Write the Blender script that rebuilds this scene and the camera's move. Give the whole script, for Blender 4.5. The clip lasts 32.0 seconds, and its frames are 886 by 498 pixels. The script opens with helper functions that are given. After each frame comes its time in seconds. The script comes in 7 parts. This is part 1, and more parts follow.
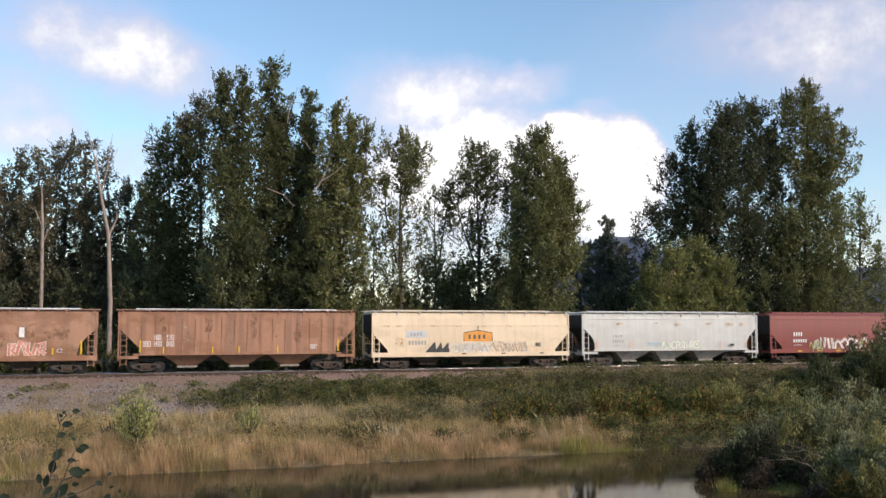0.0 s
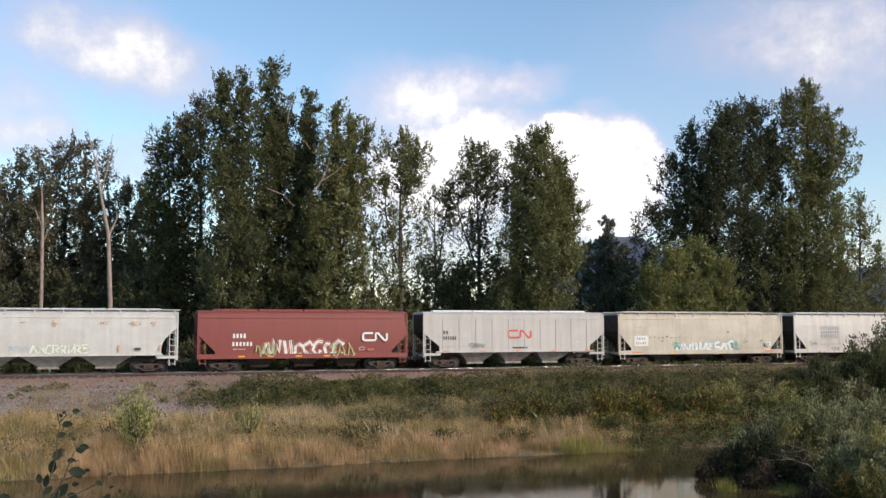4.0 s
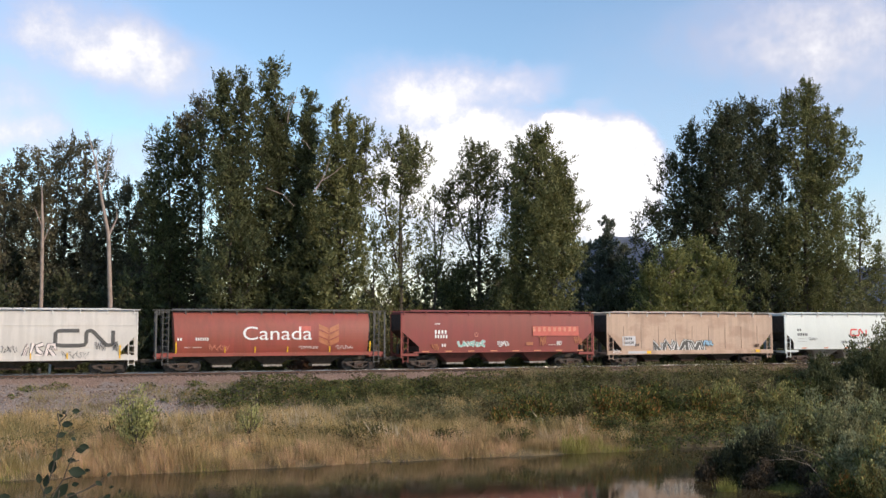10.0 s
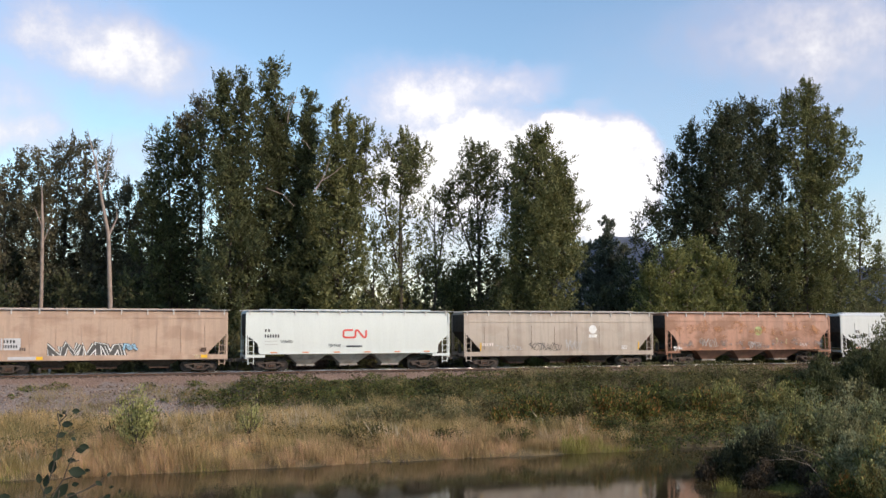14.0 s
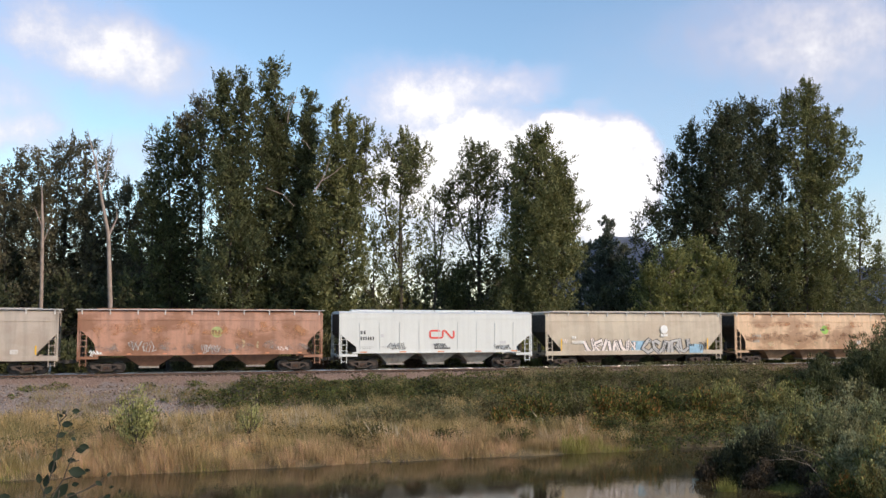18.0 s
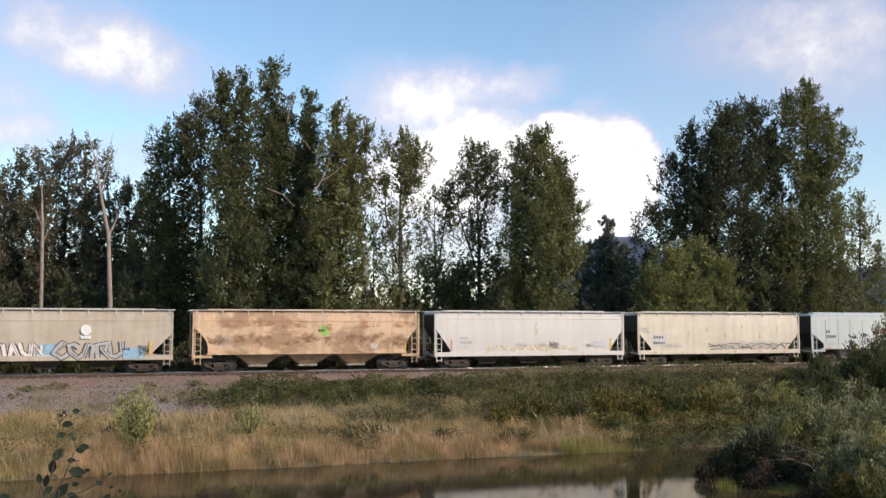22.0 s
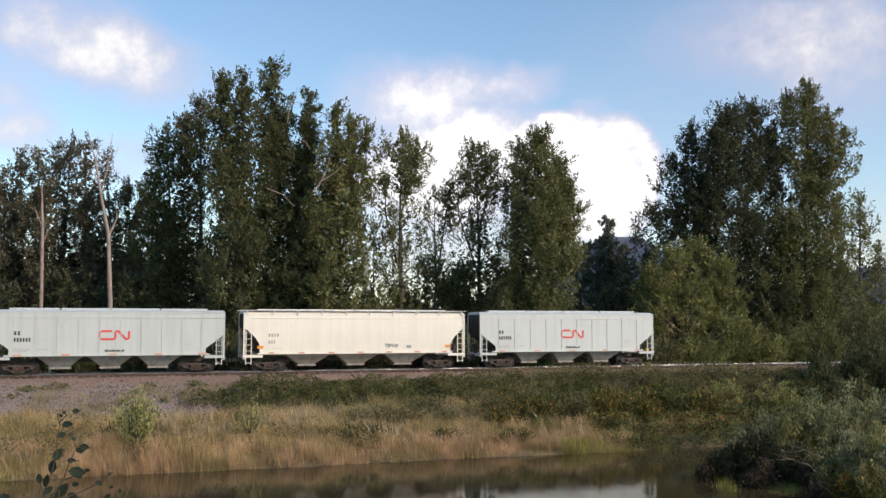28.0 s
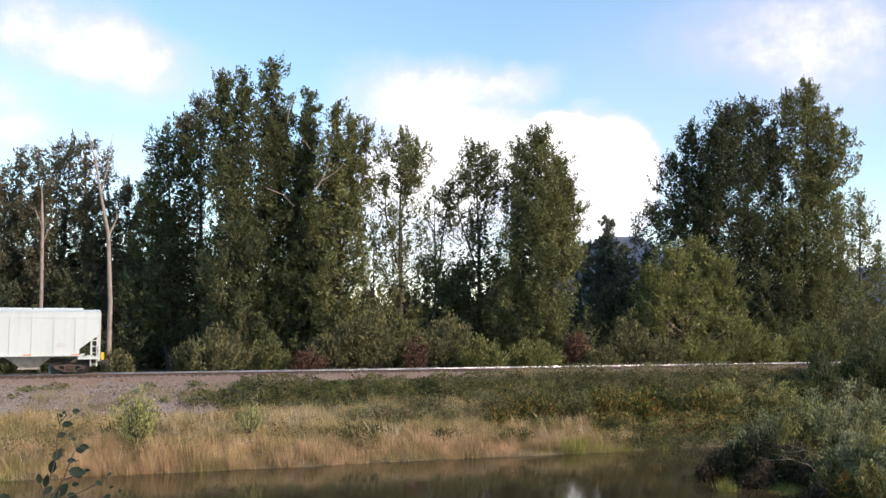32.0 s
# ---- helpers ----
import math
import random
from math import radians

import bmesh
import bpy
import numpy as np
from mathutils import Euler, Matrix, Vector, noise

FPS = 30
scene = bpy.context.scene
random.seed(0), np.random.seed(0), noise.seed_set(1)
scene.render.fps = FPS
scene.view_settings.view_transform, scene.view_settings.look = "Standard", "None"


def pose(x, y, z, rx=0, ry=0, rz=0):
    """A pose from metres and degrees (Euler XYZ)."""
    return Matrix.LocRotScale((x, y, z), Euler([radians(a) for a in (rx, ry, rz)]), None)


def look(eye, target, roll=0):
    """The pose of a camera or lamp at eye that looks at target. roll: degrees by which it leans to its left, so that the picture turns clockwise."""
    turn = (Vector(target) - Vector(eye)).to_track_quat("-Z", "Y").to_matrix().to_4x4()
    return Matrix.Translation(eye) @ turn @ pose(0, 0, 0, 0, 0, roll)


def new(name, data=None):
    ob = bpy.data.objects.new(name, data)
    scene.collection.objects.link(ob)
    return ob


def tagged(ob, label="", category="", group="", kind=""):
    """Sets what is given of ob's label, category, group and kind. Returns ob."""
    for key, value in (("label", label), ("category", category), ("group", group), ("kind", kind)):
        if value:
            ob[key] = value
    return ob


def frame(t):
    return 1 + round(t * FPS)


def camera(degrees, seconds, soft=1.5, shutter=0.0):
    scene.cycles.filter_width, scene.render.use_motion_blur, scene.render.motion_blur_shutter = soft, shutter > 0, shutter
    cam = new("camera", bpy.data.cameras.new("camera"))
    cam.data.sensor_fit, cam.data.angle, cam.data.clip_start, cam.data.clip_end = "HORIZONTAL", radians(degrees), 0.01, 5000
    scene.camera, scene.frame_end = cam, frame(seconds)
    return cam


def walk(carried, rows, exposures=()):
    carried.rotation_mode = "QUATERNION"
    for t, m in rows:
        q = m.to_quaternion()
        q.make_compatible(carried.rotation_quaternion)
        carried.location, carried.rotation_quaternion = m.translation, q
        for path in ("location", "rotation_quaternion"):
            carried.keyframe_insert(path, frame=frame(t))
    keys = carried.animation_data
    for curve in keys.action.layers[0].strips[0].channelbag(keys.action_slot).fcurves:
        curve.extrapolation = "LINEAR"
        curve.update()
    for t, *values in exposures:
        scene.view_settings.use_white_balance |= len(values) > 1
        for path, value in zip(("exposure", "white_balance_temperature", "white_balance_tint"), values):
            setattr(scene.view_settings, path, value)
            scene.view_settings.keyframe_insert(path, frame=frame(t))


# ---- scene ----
cam = camera(50.0, 32.0, soft=1.45, shutter=0.1)
EYE = (0.0, -75.762, 3.451)
YAW, TILT = radians(18.902), radians(4.674)
AIM = (EYE[0] + math.sin(YAW) * math.cos(TILT), EYE[1] + math.cos(YAW) * math.cos(TILT), EYE[2] + math.sin(TILT))
walk(cam, [(0.0, look(EYE, AIM)), (32.0, look(EYE, AIM))], exposures=[(0.0, 0.31), (3.0, 0.28), (6.0, 0.27), (8.5, 0.25), (11.0, 0.39), (14.0, 0.29), (19.0, 0.31), (25.0, 0.27), (28.0, 0.22), (30.0, 0.31), (31.0, 0.55), (32.0, 0.68)])

# ---- world and sun ----
SUN_AZ, SUN_EL = radians(141), radians(28)      # azimuth clockwise from +y
world = bpy.data.worlds.new("sky")
scene.world = world
world.use_nodes = True
wn = world.node_tree
sky = wn.nodes.new("ShaderNodeTexSky")
sky.sky_type, sky.sun_disc = "NISHITA", False
sky.sun_elevation, sky.sun_rotation = SUN_EL, SUN_AZ
sky.air_density, sky.dust_density, sky.ozone_density = 1.2, 0.15, 3.0
wn.links.new(sky.outputs[0], wn.nodes["Background"].inputs[0])
wn.nodes["Background"].inputs[1].default_value = 0.15
sun = new("sun", bpy.data.lights.new("sun", "SUN"))
sun.data.energy, sun.data.angle, sun.data.color = 2.8, radians(0.6), (1.0, 0.81, 0.635)
SUN_DIR = Vector((math.sin(SUN_AZ) * math.cos(SUN_EL), math.cos(SUN_AZ) * math.cos(SUN_EL), math.sin(SUN_EL)))
sun.matrix_world = look(SUN_DIR * 300, (0, 0, 0))

rnd = random.Random(7)
rng = np.random.default_rng(11)


# ---- materials ----
def mat_new(name):
    m = bpy.data.materials.new(name)
    m.use_nodes = True
    nt = m.node_tree
    return m, nt, nt.nodes["Principled BSDF"]


def nd(nt, kind, **vals):
    n = nt.nodes.new(kind)
    for key, v in vals.items():
        n.inputs[key].default_value = v
    return n


def noise_tex(nt, scale, detail=4.0, rough=0.55, stretch=None, coord="Object"):
    tc = nt.nodes.new("ShaderNodeTexCoord")
    n = nd(nt, "ShaderNodeTexNoise", Scale=scale, Detail=detail, Roughness=rough)
    if stretch:
        mp = nt.nodes.new("ShaderNodeMapping")
        mp.inputs["Scale"].default_value = stretch
        nt.links.new(tc.outputs[coord], mp.inputs["Vector"])
        nt.links.new(mp.outputs[0], n.inputs["Vector"])
    else:
        nt.links.new(tc.outputs[coord], n.inputs["Vector"])
    return n


def ramp(nt, src, stops):
    r = nt.nodes.new("ShaderNodeValToRGB")
    els = r.color_ramp.elements
    while len(els) < len(stops):
        els.new(0.5)
    for e, (p, c) in zip(els, stops):
        e.position, e.color = p, (*c, 1.0) if len(c) == 3 else c
    nt.links.new(src, r.inputs[0])
    return r


def mixc(nt, fac, a, b, mode="MIX"):
    mx = nt.nodes.new("ShaderNodeMix")
    mx.data_type, mx.blend_type = "RGBA", mode
    for sock, v in ((mx.inputs[0], fac), (mx.inputs[6], a), (mx.inputs[7], b)):
        if isinstance(v, bpy.types.NodeSocket):
            nt.links.new(v, sock)
        elif isinstance(v, tuple):
            sock.default_value = (*v, 1.0)
        else:
            sock.default_value = v
    return mx.outputs[2]


def bump(nt, bsdf, src, strength, dist=0.02):
    b = nd(nt, "ShaderNodeBump", Strength=strength, Distance=dist)
    nt.links.new(src, b.inputs["Height"])
    nt.links.new(b.outputs[0], bsdf.inputs["Normal"])


G3 = lambda v: (v, v, v)


def plain(name, col, rough=0.7, metal=0.0, var=0.25, scale=3.0, bumps=0.15):
    m, nt, b = mat_new(name)
    n = noise_tex(nt, scale, 6.0)
    lo, hi = tuple(c * (1 - var) for c in col), tuple(min(1.0, c * (1 + var)) for c in col)
    r = ramp(nt, n.outputs[0], [(0.3, lo), (0.7, hi)])
    nt.links.new(r.outputs[0], b.inputs["Base Color"])
    b.inputs["Roughness"].default_value, b.inputs["Metallic"].default_value = rough, metal
    if bumps:
        bump(nt, b, noise_tex(nt, scale * 8, 3.0).outputs[0], bumps)
    return m


def car_paint(name, col, rust=0.2, dirt=0.3, rust_col=(0.21, 0.085, 0.035), seed=0.0):
    """Weathered railcar enamel: vertical dirt streaks, rust patches, dust along the length."""
    m, nt, b = mat_new(name)
    tc = nt.nodes.new("ShaderNodeTexCoord")
    mp = nt.nodes.new("ShaderNodeMapping")
    mp.inputs["Location"].default_value = (seed * 7.3, seed * 3.1, seed)
    nt.links.new(tc.outputs["Object"], mp.inputs["Vector"])

    def nz(scale, stretch, detail=5.0):
        s = nt.nodes.new("ShaderNodeMapping")
        s.inputs["Scale"].default_value = stretch
        nt.links.new(mp.outputs[0], s.inputs["Vector"])
        n = nd(nt, "ShaderNodeTexNoise", Scale=scale, Detail=detail, Roughness=0.6)
        nt.links.new(s.outputs[0], n.inputs["Vector"])
        return n.outputs[0]
    streak = ramp(nt, nz(2.2, (1.0, 1.0, 0.07)), [(0.45, G3(0.0)), (0.60, G3(1.0))]).outputs[0]
    patch = ramp(nt, nz(0.7, (0.5, 1.0, 0.9)), [(0.46, G3(0.0)), (0.57, G3(1.0))]).outputs[0]
    fine = ramp(nt, nz(9.0, (1.0, 1.0, 0.6)), [(0.45, G3(0.0)), (0.72, G3(1.0))]).outputs[0]
    c = mixc(nt, nz(0.3, (1, 1, 1)), tuple(v * 0.93 for v in col), tuple(min(1, v * 1.06) for v in col))
    dk = tuple(v * 0.45 + 0.02 for v in col)
    f1 = nt.nodes.new("ShaderNodeMath"); f1.operation = "MULTIPLY"; f1.inputs[1].default_value = dirt
    nt.links.new(streak, f1.inputs[0])
    c = mixc(nt, f1.outputs[0], c, dk)
    f2 = nt.nodes.new("ShaderNodeMath"); f2.operation = "MULTIPLY"; f2.inputs[1].default_value = rust
    nt.links.new(patch, f2.inputs[0])
    c = mixc(nt, f2.outputs[0], c, rust_col)
    f3 = nt.nodes.new("ShaderNodeMath"); f3.operation = "MULTIPLY"; f3.inputs[1].default_value = 0.12 + rust * 0.3
    nt.links.new(fine, f3.inputs[0])
    c = mixc(nt, f3.outputs[0], c, tuple(v * 0.6 for v in col))
    nt.links.new(c, b.inputs["Base Color"])
    b.inputs["Roughness"].default_value = 0.5
    bump(nt, b, nz(1.1, (1, 1, 0.5), 2.0), 0.25, 0.03)
    return m


def leaf_mat(name, dark, light, warm=None, warm_at=0.92, trans=0.3, patch=None):
    m, nt, b = mat_new(name)
    g = nt.nodes.new("ShaderNodeNewGeometry")
    stops = [(0.0, dark), (0.75, light)]
    if warm:
        stops += [(warm_at, light), (min(1.0, warm_at + 0.03), warm)]
    r = ramp(nt, g.outputs["Random Per Island"], stops)
    big = noise_tex(nt, 0.35, 3.0)
    c = mixc(nt, 0.5, r.outputs[0], ramp(nt, big.outputs[0], [(0.35, G3(0.55)), (0.65, G3(1.0))]).outputs[0], "MULTIPLY")
    if patch:
        mid = noise_tex(nt, patch, 4.0, 0.6)
        c = mixc(nt, 0.9, c, ramp(nt, mid.outputs[0], [(0.36, (0.52, 0.50, 0.48)), (0.52, G3(0.92)), (0.66, (1.3, 1.24, 1.08))]).outputs[0], "MULTIPLY")
    nt.links.new(c, b.inputs["Base Color"])
    b.inputs["Roughness"].default_value = 0.6
    b.inputs["Specular IOR Level"].default_value = 0.2
    t = nt.nodes.new("ShaderNodeBsdfTranslucent")
    nt.links.new(c, t.inputs["Color"])
    mx = nt.nodes.new("ShaderNodeMixShader")
    mx.inputs[0].default_value = trans
    nt.links.new(b.outputs[0], mx.inputs[1])
    nt.links.new(t.outputs[0], mx.inputs[2])
    nt.links.new(mx.outputs[0], nt.nodes["Material Output"].inputs["Surface"])
    return m


M_BARK = plain("bark", (0.075, 0.06, 0.045), 0.9, var=0.4, scale=2.0, bumps=0.6)
M_PALE_BARK = plain("pale_bark", (0.33, 0.25, 0.205), 0.85, var=0.3, scale=1.5, bumps=0.5)
M_LEAF_DARK = leaf_mat("cottonwood_leaves", (0.066, 0.074, 0.036), (0.165, 0.172, 0.076), trans=0.34)
# darker copy of the cottonwood leaves, with shade put into the colour
M_LEAF_SHADOWED = leaf_mat("shadowed_cottonwood_leaves", (0.044, 0.050, 0.029), (0.112, 0.118, 0.058), trans=0.3)
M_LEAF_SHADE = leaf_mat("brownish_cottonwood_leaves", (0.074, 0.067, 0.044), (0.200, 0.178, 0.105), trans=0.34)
M_LEAF_MID = leaf_mat("poplar_leaves", (0.104, 0.110, 0.046), (0.245, 0.240, 0.096), trans=0.36)
M_LEAF_GREEN = leaf_mat("maple_leaves", (0.13, 0.14, 0.05), (0.31, 0.30, 0.105), trans=0.36)
M_LEAF_PALE = leaf_mat("birch_leaves", (0.20, 0.20, 0.10), (0.50, 0.47, 0.25), trans=0.4)
M_DEAD_TWIG = leaf_mat("dead_brown_leaves", (0.06, 0.045, 0.03), (0.15, 0.11, 0.07))
M_LEAF_GREY = leaf_mat("willow_leaves", (0.115, 0.112, 0.052), (0.27, 0.25, 0.118), patch=1.1)
M_LEAF_FIR = leaf_mat("conifer_needles", (0.075, 0.088, 0.062), (0.16, 0.172, 0.12), trans=0.2)
M_LEAF_RED = leaf_mat("red_shrub_leaves", (0.10, 0.055, 0.038), (0.20, 0.11, 0.07))
M_BRAMBLE = leaf_mat("bramble_leaves", (0.030, 0.038, 0.013), (0.165, 0.180, 0.052), (0.36, 0.20, 0.06), 0.94, patch=0.9)
M_AUTUMN = leaf_mat("autumn_bramble_leaves", (0.06, 0.070, 0.020), (0.27, 0.26, 0.07), (0.46, 0.22, 0.07), 0.80, patch=0.9)
# leaf colour darkened to carry the shade on the spit's left shrubs
M_SHADED_SHRUB = leaf_mat("shaded_shrub_leaves", (0.036, 0.038, 0.020), (0.105, 0.100, 0.048), trans=0.2)
M_WILLOW = leaf_mat("silvery_willow_leaves", (0.125, 0.138, 0.068), (0.45, 0.46, 0.24), trans=0.42, patch=1.0)
M_GREY_BARK = plain("grey_bark", (0.20, 0.165, 0.13), 0.9, var=0.35, scale=3.0, bumps=0.5)
M_SAPLING = leaf_mat("sapling_leaves", (0.22, 0.23, 0.07), (0.55, 0.52, 0.22))
M_NEAR_BUSH = leaf_mat("near_bush_leaves", (0.17, 0.178, 0.066), (0.56, 0.52, 0.21), (0.55, 0.32, 0.11), 0.92, trans=0.42, patch=0.9)


def grass_mat(name, low, mid, high, scale=0.45, trans=0.35):
    """Blades whose colour shifts from patch to patch along the bank."""
    m = leaf_mat(name, (0.72, 0.72, 0.72), (1.0, 1.0, 1.0), trans=trans)
    nt = m.node_tree
    b = nt.nodes["Principled BSDF"]
    shade = b.inputs["Base Color"].links[0].from_socket
    n = noise_tex(nt, scale, 5.0, 0.65)
    r = ramp(nt, n.outputs[0], [(0.36, low), (0.5, mid), (0.64, high)])
    c = mixc(nt, 1.0, shade, r.outputs[0], "MULTIPLY")
    nt.links.new(c, b.inputs["Base Color"])
    for k in nt.nodes:
        if k.bl_idname == "ShaderNodeBsdfTranslucent":
            nt.links.new(c, k.inputs["Color"])
    return m


M_GRASS_DRY = grass_mat("dry_grass", (0.38, 0.31, 0.13), (0.68, 0.49, 0.23), (0.85, 0.62, 0.33))
M_GRASS_PINK = grass_mat("pinkish_dry_grass", (0.38, 0.28, 0.13), (0.70, 0.46, 0.27), (0.82, 0.54, 0.34), 0.35)
M_GRASS_GREY = grass_mat("grey_green_grass", (0.22, 0.20, 0.08), (0.42, 0.35, 0.16), (0.62, 0.48, 0.26), 0.6)
M_GRASS_GREEN = leaf_mat("marsh_grass", (0.20, 0.20, 0.05), (0.46, 0.43, 0.12), trans=0.3)
M_STALK = grass_mat("dead_stalks", (0.20, 0.15, 0.10), (0.34, 0.26, 0.18), (0.46, 0.36, 0.26), 0.6)
M_SEED = leaf_mat("pale_seed_heads", (0.45, 0.37, 0.24), (0.68, 0.57, 0.41), trans=0.2)
M_WEED = leaf_mat("olive_weeds", (0.09, 0.085, 0.03), (0.22, 0.20, 0.08), patch=0.9)
# twig leaves coloured darker to stand for the shade they hang in
M_TWIG_LEAF_SHADED = leaf_mat("shaded_foreground_leaves", (0.010, 0.016, 0.008), (0.036, 0.050, 0.030), trans=0.2)
# also on the car ends, where its dark colour includes their shade
M_STEEL_DARK = plain("dark_steel_and_shaded_ends", (0.060, 0.050, 0.042), 0.75, var=0.45, scale=4.0)
M_TRUCK = plain("truck_casting_steel", (0.075, 0.054, 0.044), 0.7, var=0.4, scale=5.0)
M_GATE = plain("worn_gate_steel", (0.30, 0.27, 0.24), 0.6, var=0.3, scale=5.0)
M_RUST_STEEL = plain("rusty_steel", (0.10, 0.058, 0.04), 0.8, var=0.4, scale=5.0)
M_WHEEL = plain("wheel_steel", (0.030, 0.022, 0.019), 0.45, 0.2, var=0.3, scale=5.0)
M_TIE = plain("creosoted_timber", (0.085, 0.065, 0.05), 0.9, var=0.4, scale=6.0, bumps=0.5)
M_WHITE_POST = plain("white_post_paint", (0.75, 0.74, 0.72), 0.6, var=0.08)
M_YELLOW = plain("yellow_reflector", (0.85, 0.50, 0.03), 0.5, var=0.08)
M_ORANGE_TAPE = plain("orange_reflector", (0.72, 0.30, 0.16), 0.5, var=0.1)
M_INK = plain("black_stencil_paint", (0.045, 0.045, 0.05), 0.6, var=0.2)
M_WHITE_INK = plain("white_stencil_paint", (0.80, 0.79, 0.77), 0.6, var=0.1)
M_GREY_INK = plain("faded_grey_paint", (0.40, 0.39, 0.37), 0.7, var=0.2)
M_RED_INK = plain("red_logo_paint", (0.72, 0.09, 0.075), 0.5, var=0.1)
M_CHAR_INK = plain("charcoal_logo_paint", (0.10, 0.095, 0.09), 0.6, var=0.2)
M_ORANGE = plain("orange_logo_paint", (0.80, 0.33, 0.06), 0.6, var=0.12)
M_GREEN_INK = plain("green_sticker_paint", (0.30, 0.52, 0.10), 0.6, var=0.15)
M_BLUE_INK = plain("pale_blue_spray_paint", (0.30, 0.48, 0.62), 0.6, var=0.2)
M_TEAL_INK = plain("teal_spray_paint", (0.25, 0.50, 0.45), 0.6, var=0.2)
M_SALMON = plain("salmon_spray_paint", (0.62, 0.24, 0.16), 0.6, var=0.2)
M_PINK_RED = plain("fresh_red_patch_paint", (0.55, 0.12, 0.09), 0.55, var=0.12)
M_WHEAT = plain("wheat_ear_paint", (0.44, 0.16, 0.075), 0.6, var=0.15)
M_PATCH = plain("grey_patch_paint", (0.58, 0.57, 0.58), 0.6, var=0.1)


def ground_mat():
    m, nt, b = mat_new("embankment_ground")
    tc = nt.nodes.new("ShaderNodeTexCoord")
    sx = nt.nodes.new("ShaderNodeSeparateXYZ")
    nt.links.new(tc.outputs["Object"], sx.inputs[0])
    edge = noise_tex(nt, 0.35, 5.0)
    ad = nt.nodes.new("ShaderNodeMath"); ad.operation = "MULTIPLY_ADD"
    ad.inputs[1].default_value = 5.0
    nt.links.new(edge.outputs[0], ad.inputs[0])
    nt.links.new(sx.outputs[1], ad.inputs[2])          # y + noise * 5

    def smooth(src, a, z):
        mr = nd(nt, "ShaderNodeMapRange", **{"From Min": a, "From Max": z})
        mr.interpolation_type = "SMOOTHSTEP"
        nt.links.new(src, mr.inputs[0])
        return mr.outputs[0]
    g1 = noise_tex(nt, 9.0, 5.0, 0.7)
    g2 = noise_tex(nt, 0.8, 4.0)
    soil = ramp(nt, g2.outputs[0], [(0.3, (0.10, 0.075, 0.04)), (0.7, (0.24, 0.18, 0.09))]).outputs[0]
    gravel = ramp(nt, g1.outputs[0], [(0.3, (0.15, 0.12, 0.10)), (0.55, (0.27, 0.225, 0.20)), (0.75, (0.38, 0.33, 0.29))]).outputs[0]
    ballast = ramp(nt, g1.outputs[0], [(0.3, (0.14, 0.085, 0.06)), (0.55, (0.27, 0.18, 0.135)), (0.8, (0.42, 0.31, 0.25))]).outputs[0]
    turf = ramp(nt, noise_tex(nt, 2.5, 5.0).outputs[0], [(0.3, (0.05, 0.05, 0.02)), (0.7, (0.13, 0.12, 0.05))]).outputs[0]
    gravel = mixc(nt, smooth(sx.outputs[0], 6.0, 12.0), gravel, turf)
    c = mixc(nt, smooth(ad.outputs[0], -6.5, -4.5), soil, gravel)
    c = mixc(nt, smooth(ad.outputs[0], -1.7, -0.6), c, ballast)
    c = mixc(nt, smooth(sx.outputs[1], 2.4, 4.2), c, turf)
    nt.links.new(c, b.inputs["Base Color"])
    b.inputs["Roughness"].default_value = 0.95
    bump(nt, b, g1.outputs[0], 0.8, 0.08)
    return m


def water_mat():
    m, nt, b = mat_new("pond_water")
    n = noise_tex(nt, 0.15, 3.0)
    r = ramp(nt, n.outputs[0], [(0.35, (0.034, 0.028, 0.014)), (0.65, (0.060, 0.047, 0.024))])
    nt.links.new(r.outputs[0], b.inputs["Base Color"])
    b.inputs["Roughness"].default_value, b.inputs["IOR"].default_value = 0.015, 1.33
    a = noise_tex(nt, 3.0, 4.0, 0.6, stretch=(1.0, 0.8, 1.0))
    bump(nt, b, a.outputs[0], 0.10, 0.03)
    return m


M_GROUND, M_WATER = ground_mat(), water_mat()
M_RAIL_TOP, _nt, _b = mat_new("polished_rail_head")
_b.inputs["Base Color"].default_value = (0.78, 0.75, 0.72, 1)
_b.inputs["Metallic"].default_value, _b.inputs["Roughness"].default_value = 1.0, 0.22
_r = ramp(_nt, noise_tex(_nt, 2.0, 3.0, stretch=(0.05, 4, 1)).outputs[0], [(0.3, G3(0.30)), (0.7, G3(0.36))])
_nt.links.new(_r.outputs[0], _b.inputs["Roughness"])


# ---- mesh helpers ----
def part(name, bm, material, parent=None, label="", smooth=False):
    me = bpy.data.meshes.new(name)
    if smooth:
        for f in bm.faces:
            f.smooth = True
    bm.to_mesh(me)
    bm.free()
    me.materials.append(material)
    ob = new(name, me)
    ob.parent = parent
    if label:
        tagged(ob, label)
    return ob


def mesh_np(name, verts, faces, material, parent=None):
    """A mesh from an (n, 3) and an (m, k) array."""
    me = bpy.data.meshes.new(name)
    k = faces.shape[1]
    me.vertices.add(len(verts)); me.loops.add(faces.size); me.polygons.add(len(faces))
    me.vertices.foreach_set("co", np.ascontiguousarray(verts, dtype=np.float32).ravel())
    me.loops.foreach_set("vertex_index", np.ascontiguousarray(faces, dtype=np.int32).ravel())
    me.polygons.foreach_set("loop_start", np.arange(0, faces.size, k, dtype=np.int32))
    me.update(calc_edges=True)
    me.validate()
    me.materials.append(material)
    ob = new(name, me)
    ob.parent = parent
    return ob


